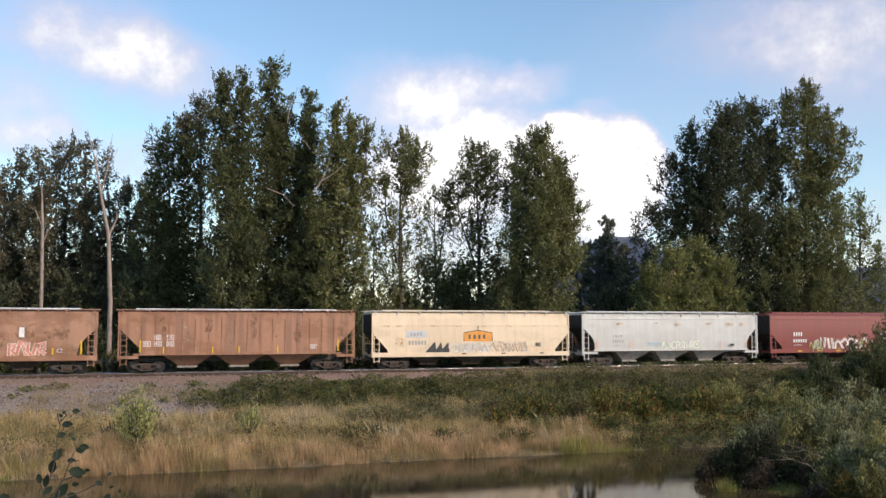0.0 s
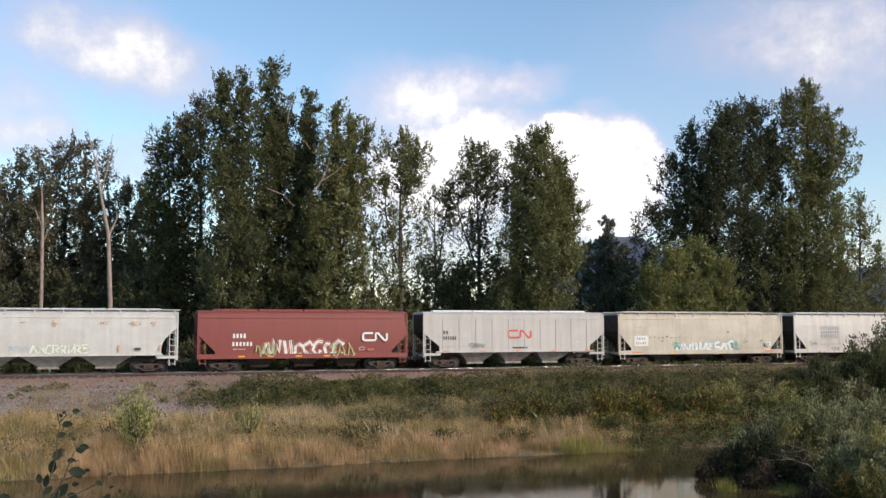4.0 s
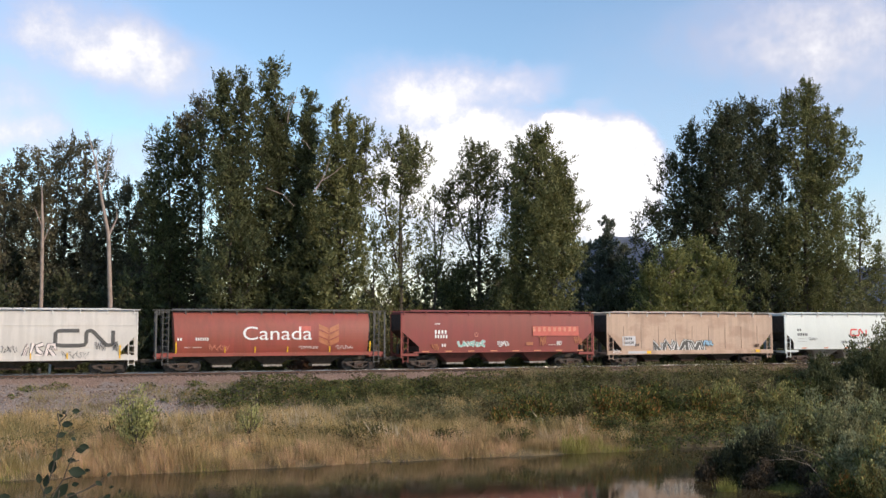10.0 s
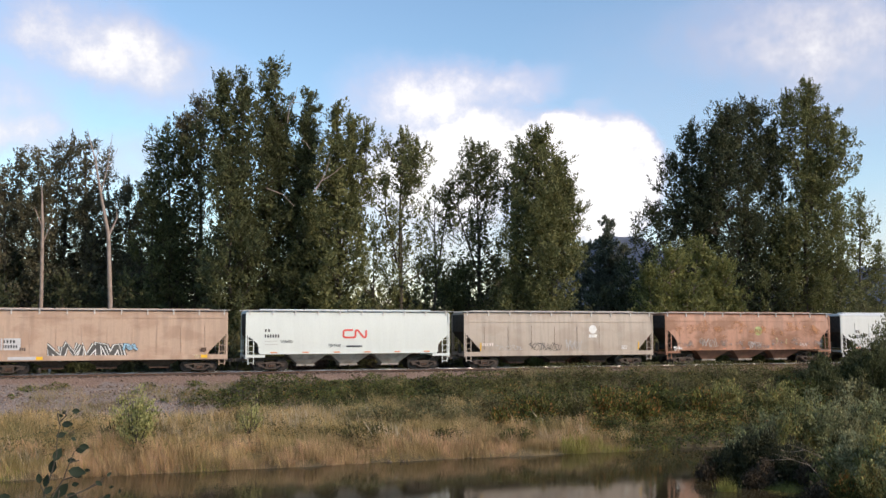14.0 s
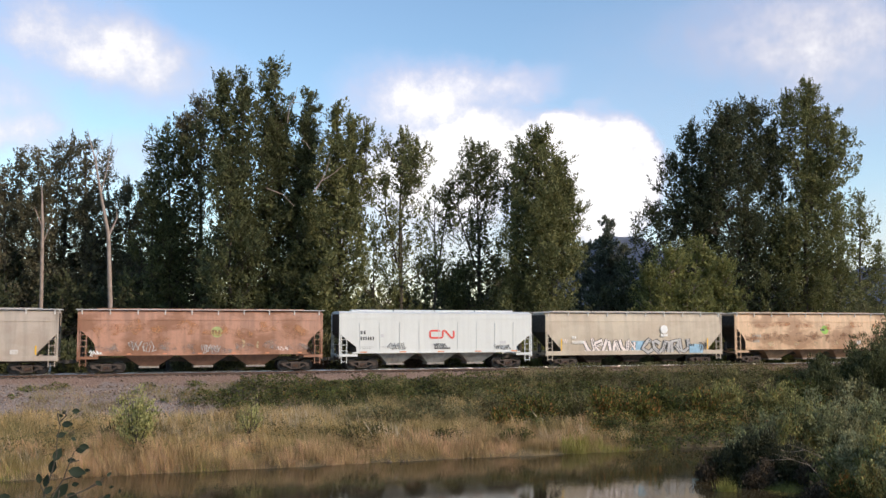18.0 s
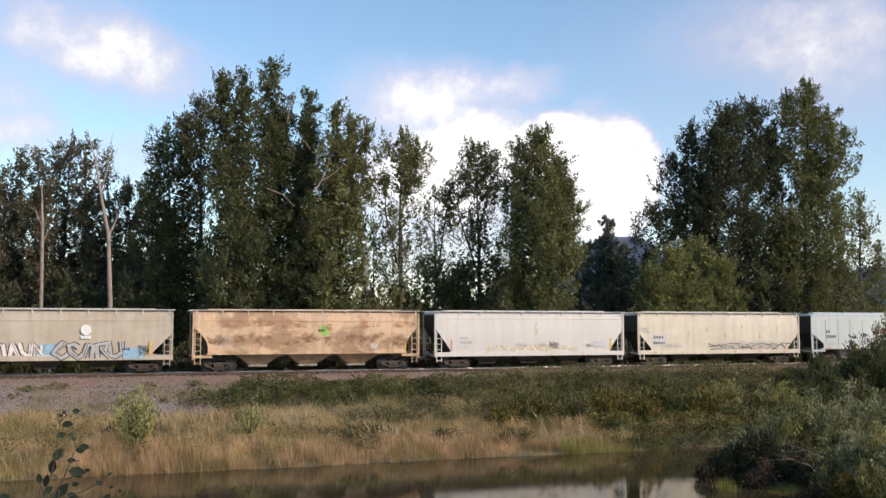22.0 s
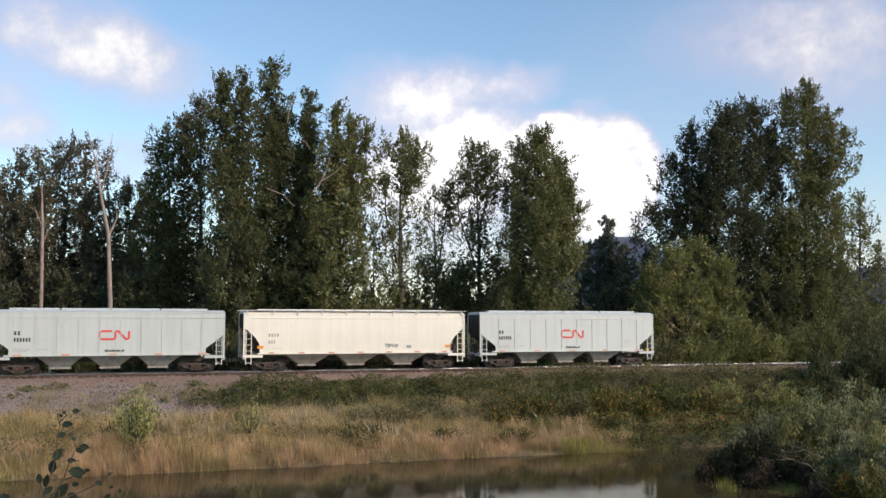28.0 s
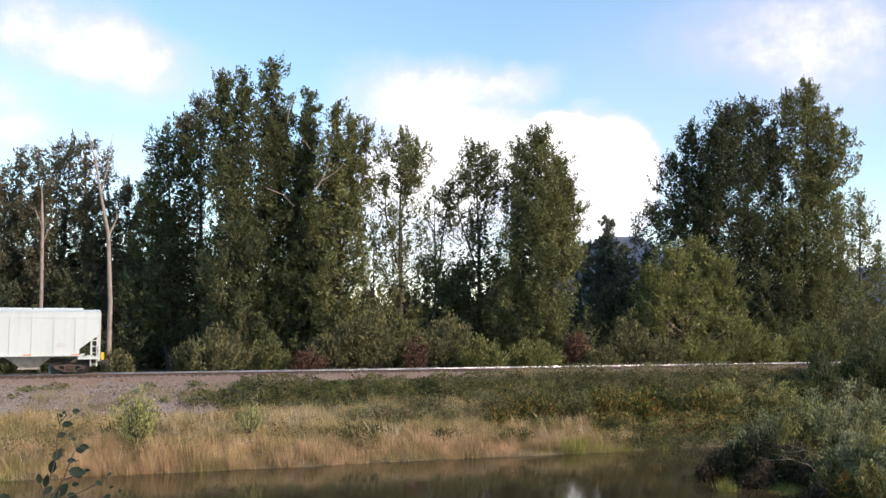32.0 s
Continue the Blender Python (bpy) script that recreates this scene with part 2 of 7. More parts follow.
def box(bm, x0, x1, y0, y1, z0, z1):
    v = [bm.verts.new((x, y, z)) for z in (z0, z1) for x, y in ((x0, y0), (x1, y0), (x1, y1), (x0, y1))]
    for a in ((3, 2, 1, 0), (4, 5, 6, 7), (0, 1, 5, 4), (1, 2, 6, 5), (2, 3, 7, 6), (3, 0, 4, 7)):
        bm.faces.new([v[i] for i in a])
    return v


def bar(bm, a, b, r, n=6, r2=None):
    """A round bar from a to b."""
    a, b = Vector(a), Vector(b)
    d = (b - a).normalized()
    u = d.orthogonal().normalized()
    w = d.cross(u)
    r2 = r if r2 is None else r2
    rings = []
    for p, q in ((a, r), (b, r2)):
        rings.append([bm.verts.new(p + (u * math.cos(k * math.tau / n) + w * math.sin(k * math.tau / n)) * q) for k in range(n)])
    for k in range(n):
        bm.faces.new((rings[0][k], rings[0][(k + 1) % n], rings[1][(k + 1) % n], rings[1][k]))
    bm.faces.new(rings[0][::-1]); bm.faces.new(rings[1])


def loft(bm, rings, caps=True):
    """Joins rings of equal length; each ring is a list of points."""
    vs = [[bm.verts.new(p) for p in r] for r in rings]
    n = len(vs[0])
    for a, b in zip(vs, vs[1:]):
        for k in range(n):
            bm.faces.new((a[k], a[(k + 1) % n], b[(k + 1) % n], b[k]))
    if caps:
        bm.faces.new(vs[0][::-1]); bm.faces.new(vs[-1])
    return vs


def poly_plate(bm, pts, y0, y1):
    """A plate in the xz plane with thickness from y0 (near) to y1."""
    a = [bm.verts.new((x, y0, z)) for x, z in pts]
    b = [bm.verts.new((x, y1, z)) for x, z in pts]
    n = len(pts)
    bm.faces.new(a); bm.faces.new(b[::-1])
    for k in range(n):
        bm.faces.new((a[k], b[k], b[(k + 1) % n], a[(k + 1) % n]))


# ---- ground, pond, track ----
WATER_Z = -4.55


def ground_z(x, y):
    """Height of the ground by numpy arrays x, y; rail top is 0."""
    prof_y = [-600, -90, -72, -60, -52, -44, -24, -21.0, -20.2, -14, -8.2, -3.7, -2.3, 2.3, 3.8, 8, 60, 4500]
    prof_z = [2.0, 2.0, 1.8, -1.5, -4.9, -5.7, -5.6, -4.62, -4.35, -3.6, -2.75, -0.72, -0.24, -0.24, -0.8, -0.9, -0.9, -0.9]
    z = np.interp(y, prof_y, prof_z)
    spit = np.exp(-(((x - 41.5) / 13.5) ** 4 + ((y + 34.5) / 6.5) ** 2))
    z = np.where(y < -21.0, np.maximum(z, -5.6 + 1.55 * spit), z)
    amp = np.where((y > -20.5) & (y < -4), 0.16, np.where(np.abs(y) <= 4, 0.02, 0.08))
    wob = np.sin(x * 0.9 + 1.3 * np.sin(y * 0.7)) * 0.5 + np.sin(x * 0.37 + y * 1.1 + 2) * 0.5 + np.sin(x * 2.3 - y * 1.9) * 0.3
    return z + amp * wob


def axis(fine0, fine1, step, far0, far1):
    mid = np.arange(fine0, fine1 + 1e-6, step)
    g = np.cumsum(step * 1.25 ** np.arange(1, 45))
    lo, hi = fine0 - g[g < fine0 - far0], fine1 + g[g < far1 - fine1]
    return np.concatenate([[far0], lo[::-1], mid, hi, [far1]])


gx, gy = axis(-26, 100, 0.75, -4500, 4500), axis(-46, 14, 0.45, -1500, 4500)
XX, YY = np.meshgrid(gx, gy)
gv = np.stack([XX, YY, ground_z(XX, YY)], -1).reshape(-1, 3)
ii = np.arange(len(gx) * len(gy)).reshape(len(gy), len(gx))
gf = np.stack([ii[:-1, :-1], ii[:-1, 1:], ii[1:, 1:], ii[1:, :-1]], -1).reshape(-1, 4)
ground = mesh_np("ground", gv, gf, M_GROUND)
ground.data.polygons.foreach_set("use_smooth", [True] * len(gf))
tagged(ground, "gravel railway embankment sloping to a grassy pond bank", "ground", kind="structure")
bm = bmesh.new()
v = [bm.verts.new(p) for p in ((-400, -62, WATER_Z), (400, -62, WATER_Z), (400, -20.0, WATER_Z), (-400, -20.0, WATER_Z))]
bm.faces.new(v)
tagged(part("water", bm, M_WATER), "still murky brown-green pond water", "water", kind="structure")

track = tagged(new("railway_track"), "single railway track with shiny rail heads on brown ballast", "railway track", kind="structure")
for yc in (-0.76, 0.76):
    bm = bmesh.new()
    prof = [(-0.07, -0.165), (0.07, -0.165), (0.07, -0.15), (0.012, -0.13), (0.012, -0.045), (0.033, -0.035), (0.033, -0.012), (-0.033, -0.012), (-0.033, -0.035), (-0.012, -0.045), (-0.012, -0.13), (-0.07, -0.15)]
    loft(bm, [[(x, yc + a, z) for a, z in prof] for x in (-460, 460)])
    rail = part("rail", bm, M_RUST_STEEL, track, "rust-brown steel rail")
    bm = bmesh.new()
    cap = [(-0.037, -0.034), (-0.036, -0.018), (-0.031, -0.008), (-0.020, -0.002), (0.0, 0.0), (0.020, -0.002), (0.031, -0.008), (0.036, -0.018), (0.037, -0.034)]
    loft(bm, [[(x, yc + a, z) for a, z in cap] for x in (-460, 460)])
    part("rail_head", bm, M_RAIL_TOP, rail, "polished running surface", smooth=True)

bm = bmesh.new()
box(bm, -0.115, 0.115, -1.3, 1.3, -0.32, -0.166)
tie_me = bpy.data.meshes.new("tie"); bm.to_mesh(tie_me); bm.free(); tie_me.materials.append(M_TIE)
for k in range(210):
    tie = new("tie", tie_me)
    tie.parent = track
    tie.matrix_basis = pose(-18 + 0.52 * k, rnd.uniform(-0.04, 0.04), 0, 0, 0, rnd.uniform(-1.2, 1.2))


def stones(name, n, x0, x1, y0, y1, s0, s1, material, label, keep=None):
    """Loose stones lying on the ground, as jittered eight-sided lumps."""
    x, y = rng.uniform(x0, x1, n), rng.uniform(y0, y1, n)
    if keep is not None:
        ok = keep(x, y)
        x, y = x[ok], y[ok]
    n = len(x)
    sz = s0 + (s1 - s0) * rng.uniform(0, 1, n) ** 3
    base = np.array([(1, 0, 0), (-1, 0, 0), (0, 1, 0), (0, -1, 0), (0, 0, 1), (0, 0, -1)], float)
    v = base[None] * sz[:, None, None] * rng.uniform(0.55, 1.25, (n, 6, 1)) + rng.normal(size=(n, 6, 3)) * sz[:, None, None] * 0.22
    v[:, :, 2] *= 0.75
    v += np.stack([x, y, ground_z(x, y) + sz * 0.25], 1)[:, None]
    tri = np.array([(0, 2, 4), (2, 1, 4), (1, 3, 4), (3, 0, 4), (2, 0, 5), (1, 2, 5), (3, 1, 5), (0, 3, 5)])
    f = (tri[None] + 6 * np.arange(n)[:, None, None]).reshape(-1, 3)
    return tagged(mesh_np(name, v.reshape(-1, 3), f, material), label, "stones", kind="stuff")


M_BALLAST = leaf_mat("ballast_stone", (0.12, 0.075, 0.055), (0.40, 0.30, 0.25), trans=0.0)
M_RIPRAP = leaf_mat("grey_riprap", (0.18, 0.125, 0.095), (0.44, 0.325, 0.255), trans=0.0)
stones("ballast", 10000, -16, 95, -3.9, 2.6, 0.035, 0.10, M_BALLAST, "rust-brown crushed ballast along the rails")
stones("riprap", 11000, -16, 13, -9.2, -3.6, 0.03, 0.12, M_RIPRAP, "grey broken stones on the embankment slope")
stones("riprap", 700, 10, 60, -21.0, -18.5, 0.05, 0.15, M_RIPRAP, "grey stones half hidden along the shore", keep=lambda x, y: np.sin(x * 0.45) + np.sin(x * 1.3) > 0.9)


# ---- the train ----
def side_rings(L, levels, half):
    """Rings of a body whose ends and half-width change with height: levels of (z, inset at each end); half(z) gives the half-width."""
    return [[(-L / 2 + e, -half(z), z), (L / 2 - e, -half(z), z), (L / 2 - e, half(z), z), (-L / 2 + e, half(z), z)] for z, e in levels]


def wheelset_mesh():
    bm = bmesh.new()
    bar(bm, (0, -0.72, 0), (0, 0.72, 0), 0.085, 8)
    for s in (-1, 1):
        prof = [(0.0, 0.80), (0.13, 0.80), (0.14, 0.755), (0.36, 0.765), (0.37, 0.79), (0.455, 0.79), (0.46, 0.71), (0.49, 0.70), (0.49, 0.68), (0.37, 0.68), (0.14, 0.70), (0.0, 0.69)]
        n = 18
        rings = [[(r * math.cos(k * math.tau / n), s * y, r * math.sin(k * math.tau / n)) for k in range(n)] for r, y in prof[1:-1]]
        loft(bm, rings)
    me = bpy.data.meshes.new("wheelset")
    bm.to_mesh(me); bm.free()
    me.materials.append(M_WHEEL)
    return me


def gear_mesh(name, build, material):
    bm = bmesh.new()
    build(bm)
    me = bpy.data.meshes.new(name)
    bm.to_mesh(me); bm.free()
    me.materials.append(material)
    return me


def build_frame(bm):
    """One cast side frame: arch bar with two openings, journal boxes at both ends."""
    t0, t1 = -0.09, 0.09
    poly_plate(bm, [(-1.12, 0.60), (-0.45, 0.70), (0.45, 0.70), (1.12, 0.60), (1.12, 0.50), (0.42, 0.60), (-0.42, 0.60), (-1.12, 0.50)], t0, t1)
    poly_plate(bm, [(-0.95, 0.50), (-0.84, 0.54), (-0.30, 0.24), (-0.36, 0.17)], t0, t1)
    poly_plate(bm, [(0.95, 0.50), (0.36, 0.17), (0.30, 0.24), (0.84, 0.54)], t0, t1)
    poly_plate(bm, [(-0.38, 0.17), (-0.30, 0.25), (0.30, 0.25), (0.38, 0.17)], t0, t1)
    for s in (-1, 1):
        poly_plate(bm, [(s * 0.30 - 0.06, 0.28), (s * 0.30 - 0.06, 0.60), (s * 0.30 + 0.06, 0.60), (s * 0.30 + 0.06, 0.28)], t0, t1)
        box(bm, s * 0.89 - 0.14, s * 0.89 + 0.14, -0.12, 0.12, 0.36, 0.60)
        bar(bm, (s * 0.89, -0.17, 0.46), (s * 0.89, 0.12, 0.46), 0.10, 10)


def build_springs(bm):
    for dx in (-0.14, 0.0, 0.14):
        bar(bm, (dx, 0, 0.30), (dx, 0, 0.50), 0.065, 8)


def build_bolster(bm):
    poly_plate(bm, [(-0.22, 0.50), (-0.22, 0.72), (0.22, 0.72), (0.22, 0.50)], -1.05, 1.05)
    box(bm, -0.55, -0.45, -0.7, 0.7, 0.35, 0.50)
    box(bm, 0.45, 0.55, -0.7, 0.7, 0.35, 0.50)


ME_WHEELSET = wheelset_mesh()
ME_FRAME = gear_mesh("side_frame", build_frame, M_TRUCK)
ME_SPRINGS = gear_mesh("spring_nest", build_springs, M_RUST_STEEL)
ME_BOLSTER = gear_mesh("bolster", build_bolster, M_TRUCK)


def build_coupler(bm):
    box(bm, -0.55, 0.25, -0.10, 0.10, 0.78, 0.98)
    poly_plate(bm, [(0.25, 0.74), (0.25, 1.02), (0.52, 1.02), (0.60, 0.94), (0.60, 0.74)], -0.16, 0.16)
    bar(bm, (0.2, -0.30, 0.95), (0.35, -0.34, 0.35), 0.025, 6)


ME_COUPLER = gear_mesh("coupler", build_coupler, M_STEEL_DARK)


def shared(name, me, parent, x=0.0, y=0.0, z=0.0, rz=0.0):
    ob = new(name, me)
    ob.parent = parent
    ob.matrix_basis = pose(x, y, z, 0, 0, rz)
    return ob


WHEELSETS = []      # (object, x, train car) for the rolling


def truck(car, x):
    tr = new("truck")
    tr.parent = car
    tr.location = (x, 0, 0)
    for y in (-1.0, 1.0):
        shared("side_frame", ME_FRAME, tr, 0, y)
        shared("spring_nest", ME_SPRINGS, tr, 0, y * 1.02)
    shared("bolster", ME_BOLSTER, tr)
    for dx in (-0.89, 0.89):
        w = shared("wheelset", ME_WHEELSET, tr, dx, 0, 0.46)
        WHEELSETS.append((w, car, dx))
    return tr


def ladder(bm, x, y, z0, z1, w=0.42):
    for dx in (-w / 2, w / 2):
        box(bm, x + dx - 0.03, x + dx + 0.03, y - 0.03, y + 0.03, z0, z1)
    n = max(2, int((z1 - z0) / 0.38))
    for k in range(n):
        z = z0 + 0.12 + (z1 - z0 - 0.2) * k / (n - 1)
        box(bm, x - w / 2, x + w / 2, y - 0.02, y + 0.02, z - 0.02, z + 0.02)


def hopper_car(label, x0, x1, paint, kind="through", cut=(3.05, 1.25), curve=False, ribs=0, rib_z=(1.5, 4.05), hops=3, board=True,
               hatch=None, trim=None, seam=None, board_mat=None, hop_mat=None, group="cars of the grain train"):
    """A covered hopper car between x0 and x1 of the train, in parts. Its origin is on the rails at mid-length."""
    L = x1 - x0
    car = new("covered_hopper_car")
    tagged(car, label, "railway car", group)
    trim = trim or paint
    hatch = hatch or paint
    low = kind == "through"
    zb = 1.06 if low else 1.38          # lower edge of the side
    zt = 4.45
    zc, wc = cut

    def half(z):
        if kind == "cyl":
            t = (z - 2.55) / 1.95
            return max(0.9, 1.60 * math.sqrt(max(0.05, 1 - 0.62 * t * t)))
        if ribs:
            return 1.48
        t = (z - 2.4) / 2.0
        return 1.56 - 0.10 * t * t

    def inset(z):
        t = min(1.0, max(0.0, (zc - z) / (zc - zb - 0.45)))
        if kind == "cyl":
            return 1.28 + 0.22 * (zt - z) / 3.0
        return 0.06 + (wc * math.sin(t * math.pi / 2) if curve else wc * t)

    n = 14
    levels = [(zb + 0.02 + (zt - zb - 0.02) * k / n, 0) for k in range(n + 1)]
    levels = [(z, inset(z)) for z, _ in levels]
    bm = bmesh.new()
    loft(bm, side_rings(L, levels, half))
    # end sheets in dark steel: grime, with their shade put into the colour
    for f in bm.faces:
        f.normal_update()
        if abs(f.normal.x) > 0.25:
            f.material_index = 1
    body = part("body", bm, paint, car)
    body.data.materials.append(M_STEEL_DARK if kind != "cyl" else paint)
    # roof: shallow arch
    bm = bmesh.new()
    e = 0.06 if kind != "cyl" else 1.28
    h0 = half(zt)
    if kind == "cyl":
        loft(bm, side_rings(L, [(zt, e), (zt + 0.10, e + 0.02), (zt + 0.14, e + 0.05)], lambda z: h0 - (z - zt) * 3.0))
    else:
        loft(bm, side_rings(L, [(zt, e - 0.03), (zt + 0.08, e - 0.03), (zt + 0.20, e), (zt + 0.24, e + 0.02)], lambda z: h0 + 0.02 - (0 if z < zt + 0.09 else (z - zt - 0.08) * 3.2)))
    roof = part("roof", bm, trim, car)
    # hatch covers along the middle
    nh = 4
    span = (L - 2.4) / nh
    for k in range(nh):
        a = -L / 2 + 1.2 + span * k + 0.06
        bm = bmesh.new()
        rings = [[(x, s * w, z) for s, w, z in ((-1, 0.36, zt + 0.22), (-1, 0.36, zt + 0.33), (-1, 0.22, zt + 0.38), (1, 0.22, zt + 0.38), (1, 0.36, zt + 0.33), (1, 0.36, zt + 0.22))] for x in (a, a + span - 0.12)]
        loft(bm, rings)
        part("hatch_cover", bm, hatch, roof)
    # running boards with brackets
    if board:
        for s in (-1, 1):
            bm = bmesh.new()
            y = s * (h0 + 0.10)
            box(bm, -L / 2 - 0.15, L / 2 + 0.15, min(y, y - s * 0.5), max(y, y - s * 0.5), zt + 0.25, zt + 0.29)
            rb = part("running_board", bm, board_mat or trim, car)
            nb = 10
            bm = bmesh.new()
            poly_plate(bm, [(-0.04, zt - 0.10), (-0.04, zt + 0.25), (0.04, zt + 0.25), (0.04, zt - 0.10)], -0.035, 0.035)
            me = bpy.data.meshes.new("bracket"); bm.to_mesh(me); bm.free(); me.materials.append(board_mat or trim)
            for k in range(nb):
                shared("bracket", me, rb, -L / 2 + 0.3 + (L - 0.6) * k / (nb - 1), y - s * 0.05)
    # side posts
    if ribs:
        bm0 = bmesh.new()
        box(bm0, -0.03, 0.03, -0.02, 0.02, rib_z[0], rib_z[1])
        me = bpy.data.meshes.new("side_post"); bm0.to_mesh(me); bm0.free(); me.materials.append(paint)
        for k in range(ribs):
            x = -L / 2 + 1.7 + (L - 3.4) * k / (ribs - 1)
            for s in (-1, 1):
                shared("side_post", me, car, x, s * (half(2.5) + 0.015))
    if seam:
        bm = bmesh.new()
        box(bm, -L / 2 + 0.1, L / 2 - 0.1, -half(seam) - 0.035, half(seam) + 0.035, seam - 0.03, seam + 0.03)
        part("side_seam", bm, paint, body)
    # sills
    for s in (-1, 1):
        bm = bmesh.new()
        y = s * (half(zb) + 0.02)
        if low:
            box(bm, -L / 2 + 0.02, L / 2 - 0.02, y - 0.05, y + 0.05, zb - 0.06, zb + 0.30)
        elif kind == "cyl":
            box(bm, -L / 2 + 0.02, L / 2 - 0.02, y - 0.06, y + 0.06, zb - 0.18, zb + 0.08)
        else:
            box(bm, -L / 2 + 1.1, L / 2 - 1.1, y - 0.05, y + 0.05, zb - 0.06, zb + 0.05)
            for q in (-1, 1):
                box(bm, min(q * (L / 2 - 0.02), q * (L / 2 - 1.5)), max(q * (L / 2 - 0.02), q * (L / 2 - 1.5)), y - 0.06, y + 0.06, zb - 0.30, zb - 0.10)
        part("side_sill", bm, trim if not low else paint, car)
    # centre sill and end platforms
    bm = bmesh.new()
    box(bm, -L / 2 - 0.05, L / 2 + 0.05, -0.28, 0.28, 0.82, 1.12)
    part("centre_sill", bm, M_STEEL_DARK, car, "dirty dark steel underframe beam")
    for q in (-1, 1):
        bm = bmesh.new()
        xa, xb = sorted((q * (L / 2), q * (L / 2 - 1.3)))
        box(bm, xa, xb, -1.42, 1.42, zb - 0.30 if not low else zb - 0.02, zb - 0.22 if not low else zb + 0.06)
        xe = q * (L / 2 - 0.05)
        box(bm, xe - 0.06, xe + 0.06, -1.5, 1.5, 1.02, 1.22)
        part("end_platform", bm, trim, car)
        bm = bmesh.new()
        bar(bm, (q * (L / 2 - 0.3), 0.35, 1.1), (q * (L / 2 - 0.3), 0.35, 2.0), 0.16, 10)
        part("brake_cylinder", bm, M_STEEL_DARK, car)
        bm = bmesh.new()
        bar(bm, (q * (L / 2 - 0.5), -0.5, 1.1), (q * (L / 2 - 1.0), -0.5, 1.9), 0.05, 6)
        part("end_brace", bm, M_STEEL_DARK, car)
        for s in (-1, 1):
            y = s * (half(2.4) - 0.04)
            bm = bmesh.new()
            xp = q * (L / 2 - 0.07)
            box(bm, xp - 0.06, xp + 0.06, y - 0.05, y + 0.05, 0.95, zt + (0.05 if kind != "cyl" else 0.2))
            part("corner_post", bm, trim if kind != "cyl" else M_CHAR_INK, car)
            bm = bmesh.new()
            ladder(bm, q * (L / 2 - 0.42 if kind != "cyl" else L / 2 - 0.75), y, 0.55, zc + 0.1 if kind != "cyl" else zt + 0.2)
            part("ladder", bm, trim if kind != "cyl" else M_CHAR_INK, car)
        shared("coupler", ME_COUPLER, car, q * (L / 2 + 0.02), 0, 0, 0 if q > 0 else 180)
        truck(car, q * (L / 2 - 2.05))
    # hopper bays
    bays = L - 2 * 3.1
    for k in range(hops):
        xc = -bays / 2 + bays * (k + 0.5) / hops
        w = bays / hops * (0.5 if not low else 0.42)
        zh = zb if not low else 1.0
        bm = bmesh.new()
        tw, bw = (w * 0.98, 0.62)
        yt = half(zb) - 0.06 if not low else 1.0
        loft(bm, [[(xc - bw, -0.55, 0.50), (xc + bw, -0.55, 0.50), (xc + bw, 0.55, 0.50), (xc - bw, 0.55, 0.50)],
                  [(xc - tw, -yt, zh), (xc + tw, -yt, zh), (xc + tw, yt, zh), (xc - tw, yt, zh)]])
        # bays are dark with grime and with underside shade put into the colour
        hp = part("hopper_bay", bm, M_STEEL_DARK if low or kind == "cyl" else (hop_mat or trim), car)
        bm = bmesh.new()
        box(bm, xc - bw - 0.12, xc + bw + 0.12, -0.68, 0.68, 0.36, 0.50)
        bar(bm, (xc, -0.85, 0.43), (xc, 0.85, 0.43), 0.05, 6)
        part("outlet_gate", bm, M_RUST_STEEL if low else M_GATE, hp, "sliding discharge gate under the bay")
    return car, (lambda z: -half(z)), L


M_GALV = plain("galvanised_grating", (0.60, 0.58, 0.55), 0.55, 0.0, var=0.2)
CARS = []           # (car, x of its middle when the train's zero passes, near-side y by height, length)


def add_car(label, x0, x1, col, rust=0.2, dirt=0.3, trim=None, **kw):
    k = len(CARS)
    paint = car_paint("enamel", col, rust, dirt, seed=k + 1.0)
    tr = car_paint("trim_enamel", trim, 0.15, 0.25, seed=k + 40.0) if trim else paint
    # car colour darkened for the bays: grime plus painted-in shade below the body
    grimy_shaded = car_paint("grimy_shaded_hopper_enamel", tuple(c * 0.62 + 0.03 for c in col), 0.2, 0.55, seed=k + 70.0)
    car, near, L = hopper_car(label, x0, x1, paint, trim=tr, hop_mat=grimy_shaded, **kw)
    CARS.append((car, (x0 + x1) / 2, near, L))
    return len(CARS) - 1


A = add_car("rust-brown covered hopper with pink graffiti and yellow reflectors", -221.5, -203.93, (0.45, 0.24, 0.15), 0.6, 0.4, curve=True, cut=(3.3, 1.3), hatch=M_WHITE_INK)
B = add_car("brown ribbed covered hopper with faded stencil boxes", -202.53, -184.62, (0.43, 0.215, 0.13), 0.5, 0.6, kind="hopper", ribs=16, cut=(3.35, 1.5), hatch=M_WHITE_INK)
C = add_car("cream covered hopper with an orange grain elevator logo and graffiti", -183.26, -165.73, (0.86, 0.68, 0.48), 0.12, 0.12, cut=(2.95, 1.3), seam=3.55, board_mat=M_GALV)
D = add_car("pale grey covered hopper with rust spots and graffiti", -164.5, -146.39, (0.64, 0.63, 0.60), 0.10, 0.15, kind="hopper", curve=True, cut=(3.4, 1.15), board_mat=M_GALV, seam=4.12)
E_ = add_car("dark red covered hopper with a white logo and large graffiti", -145.02, -128.43, (0.27, 0.065, 0.055), 0.1, 0.2, cut=(2.85, 1.3), board=False, seam=4.12)
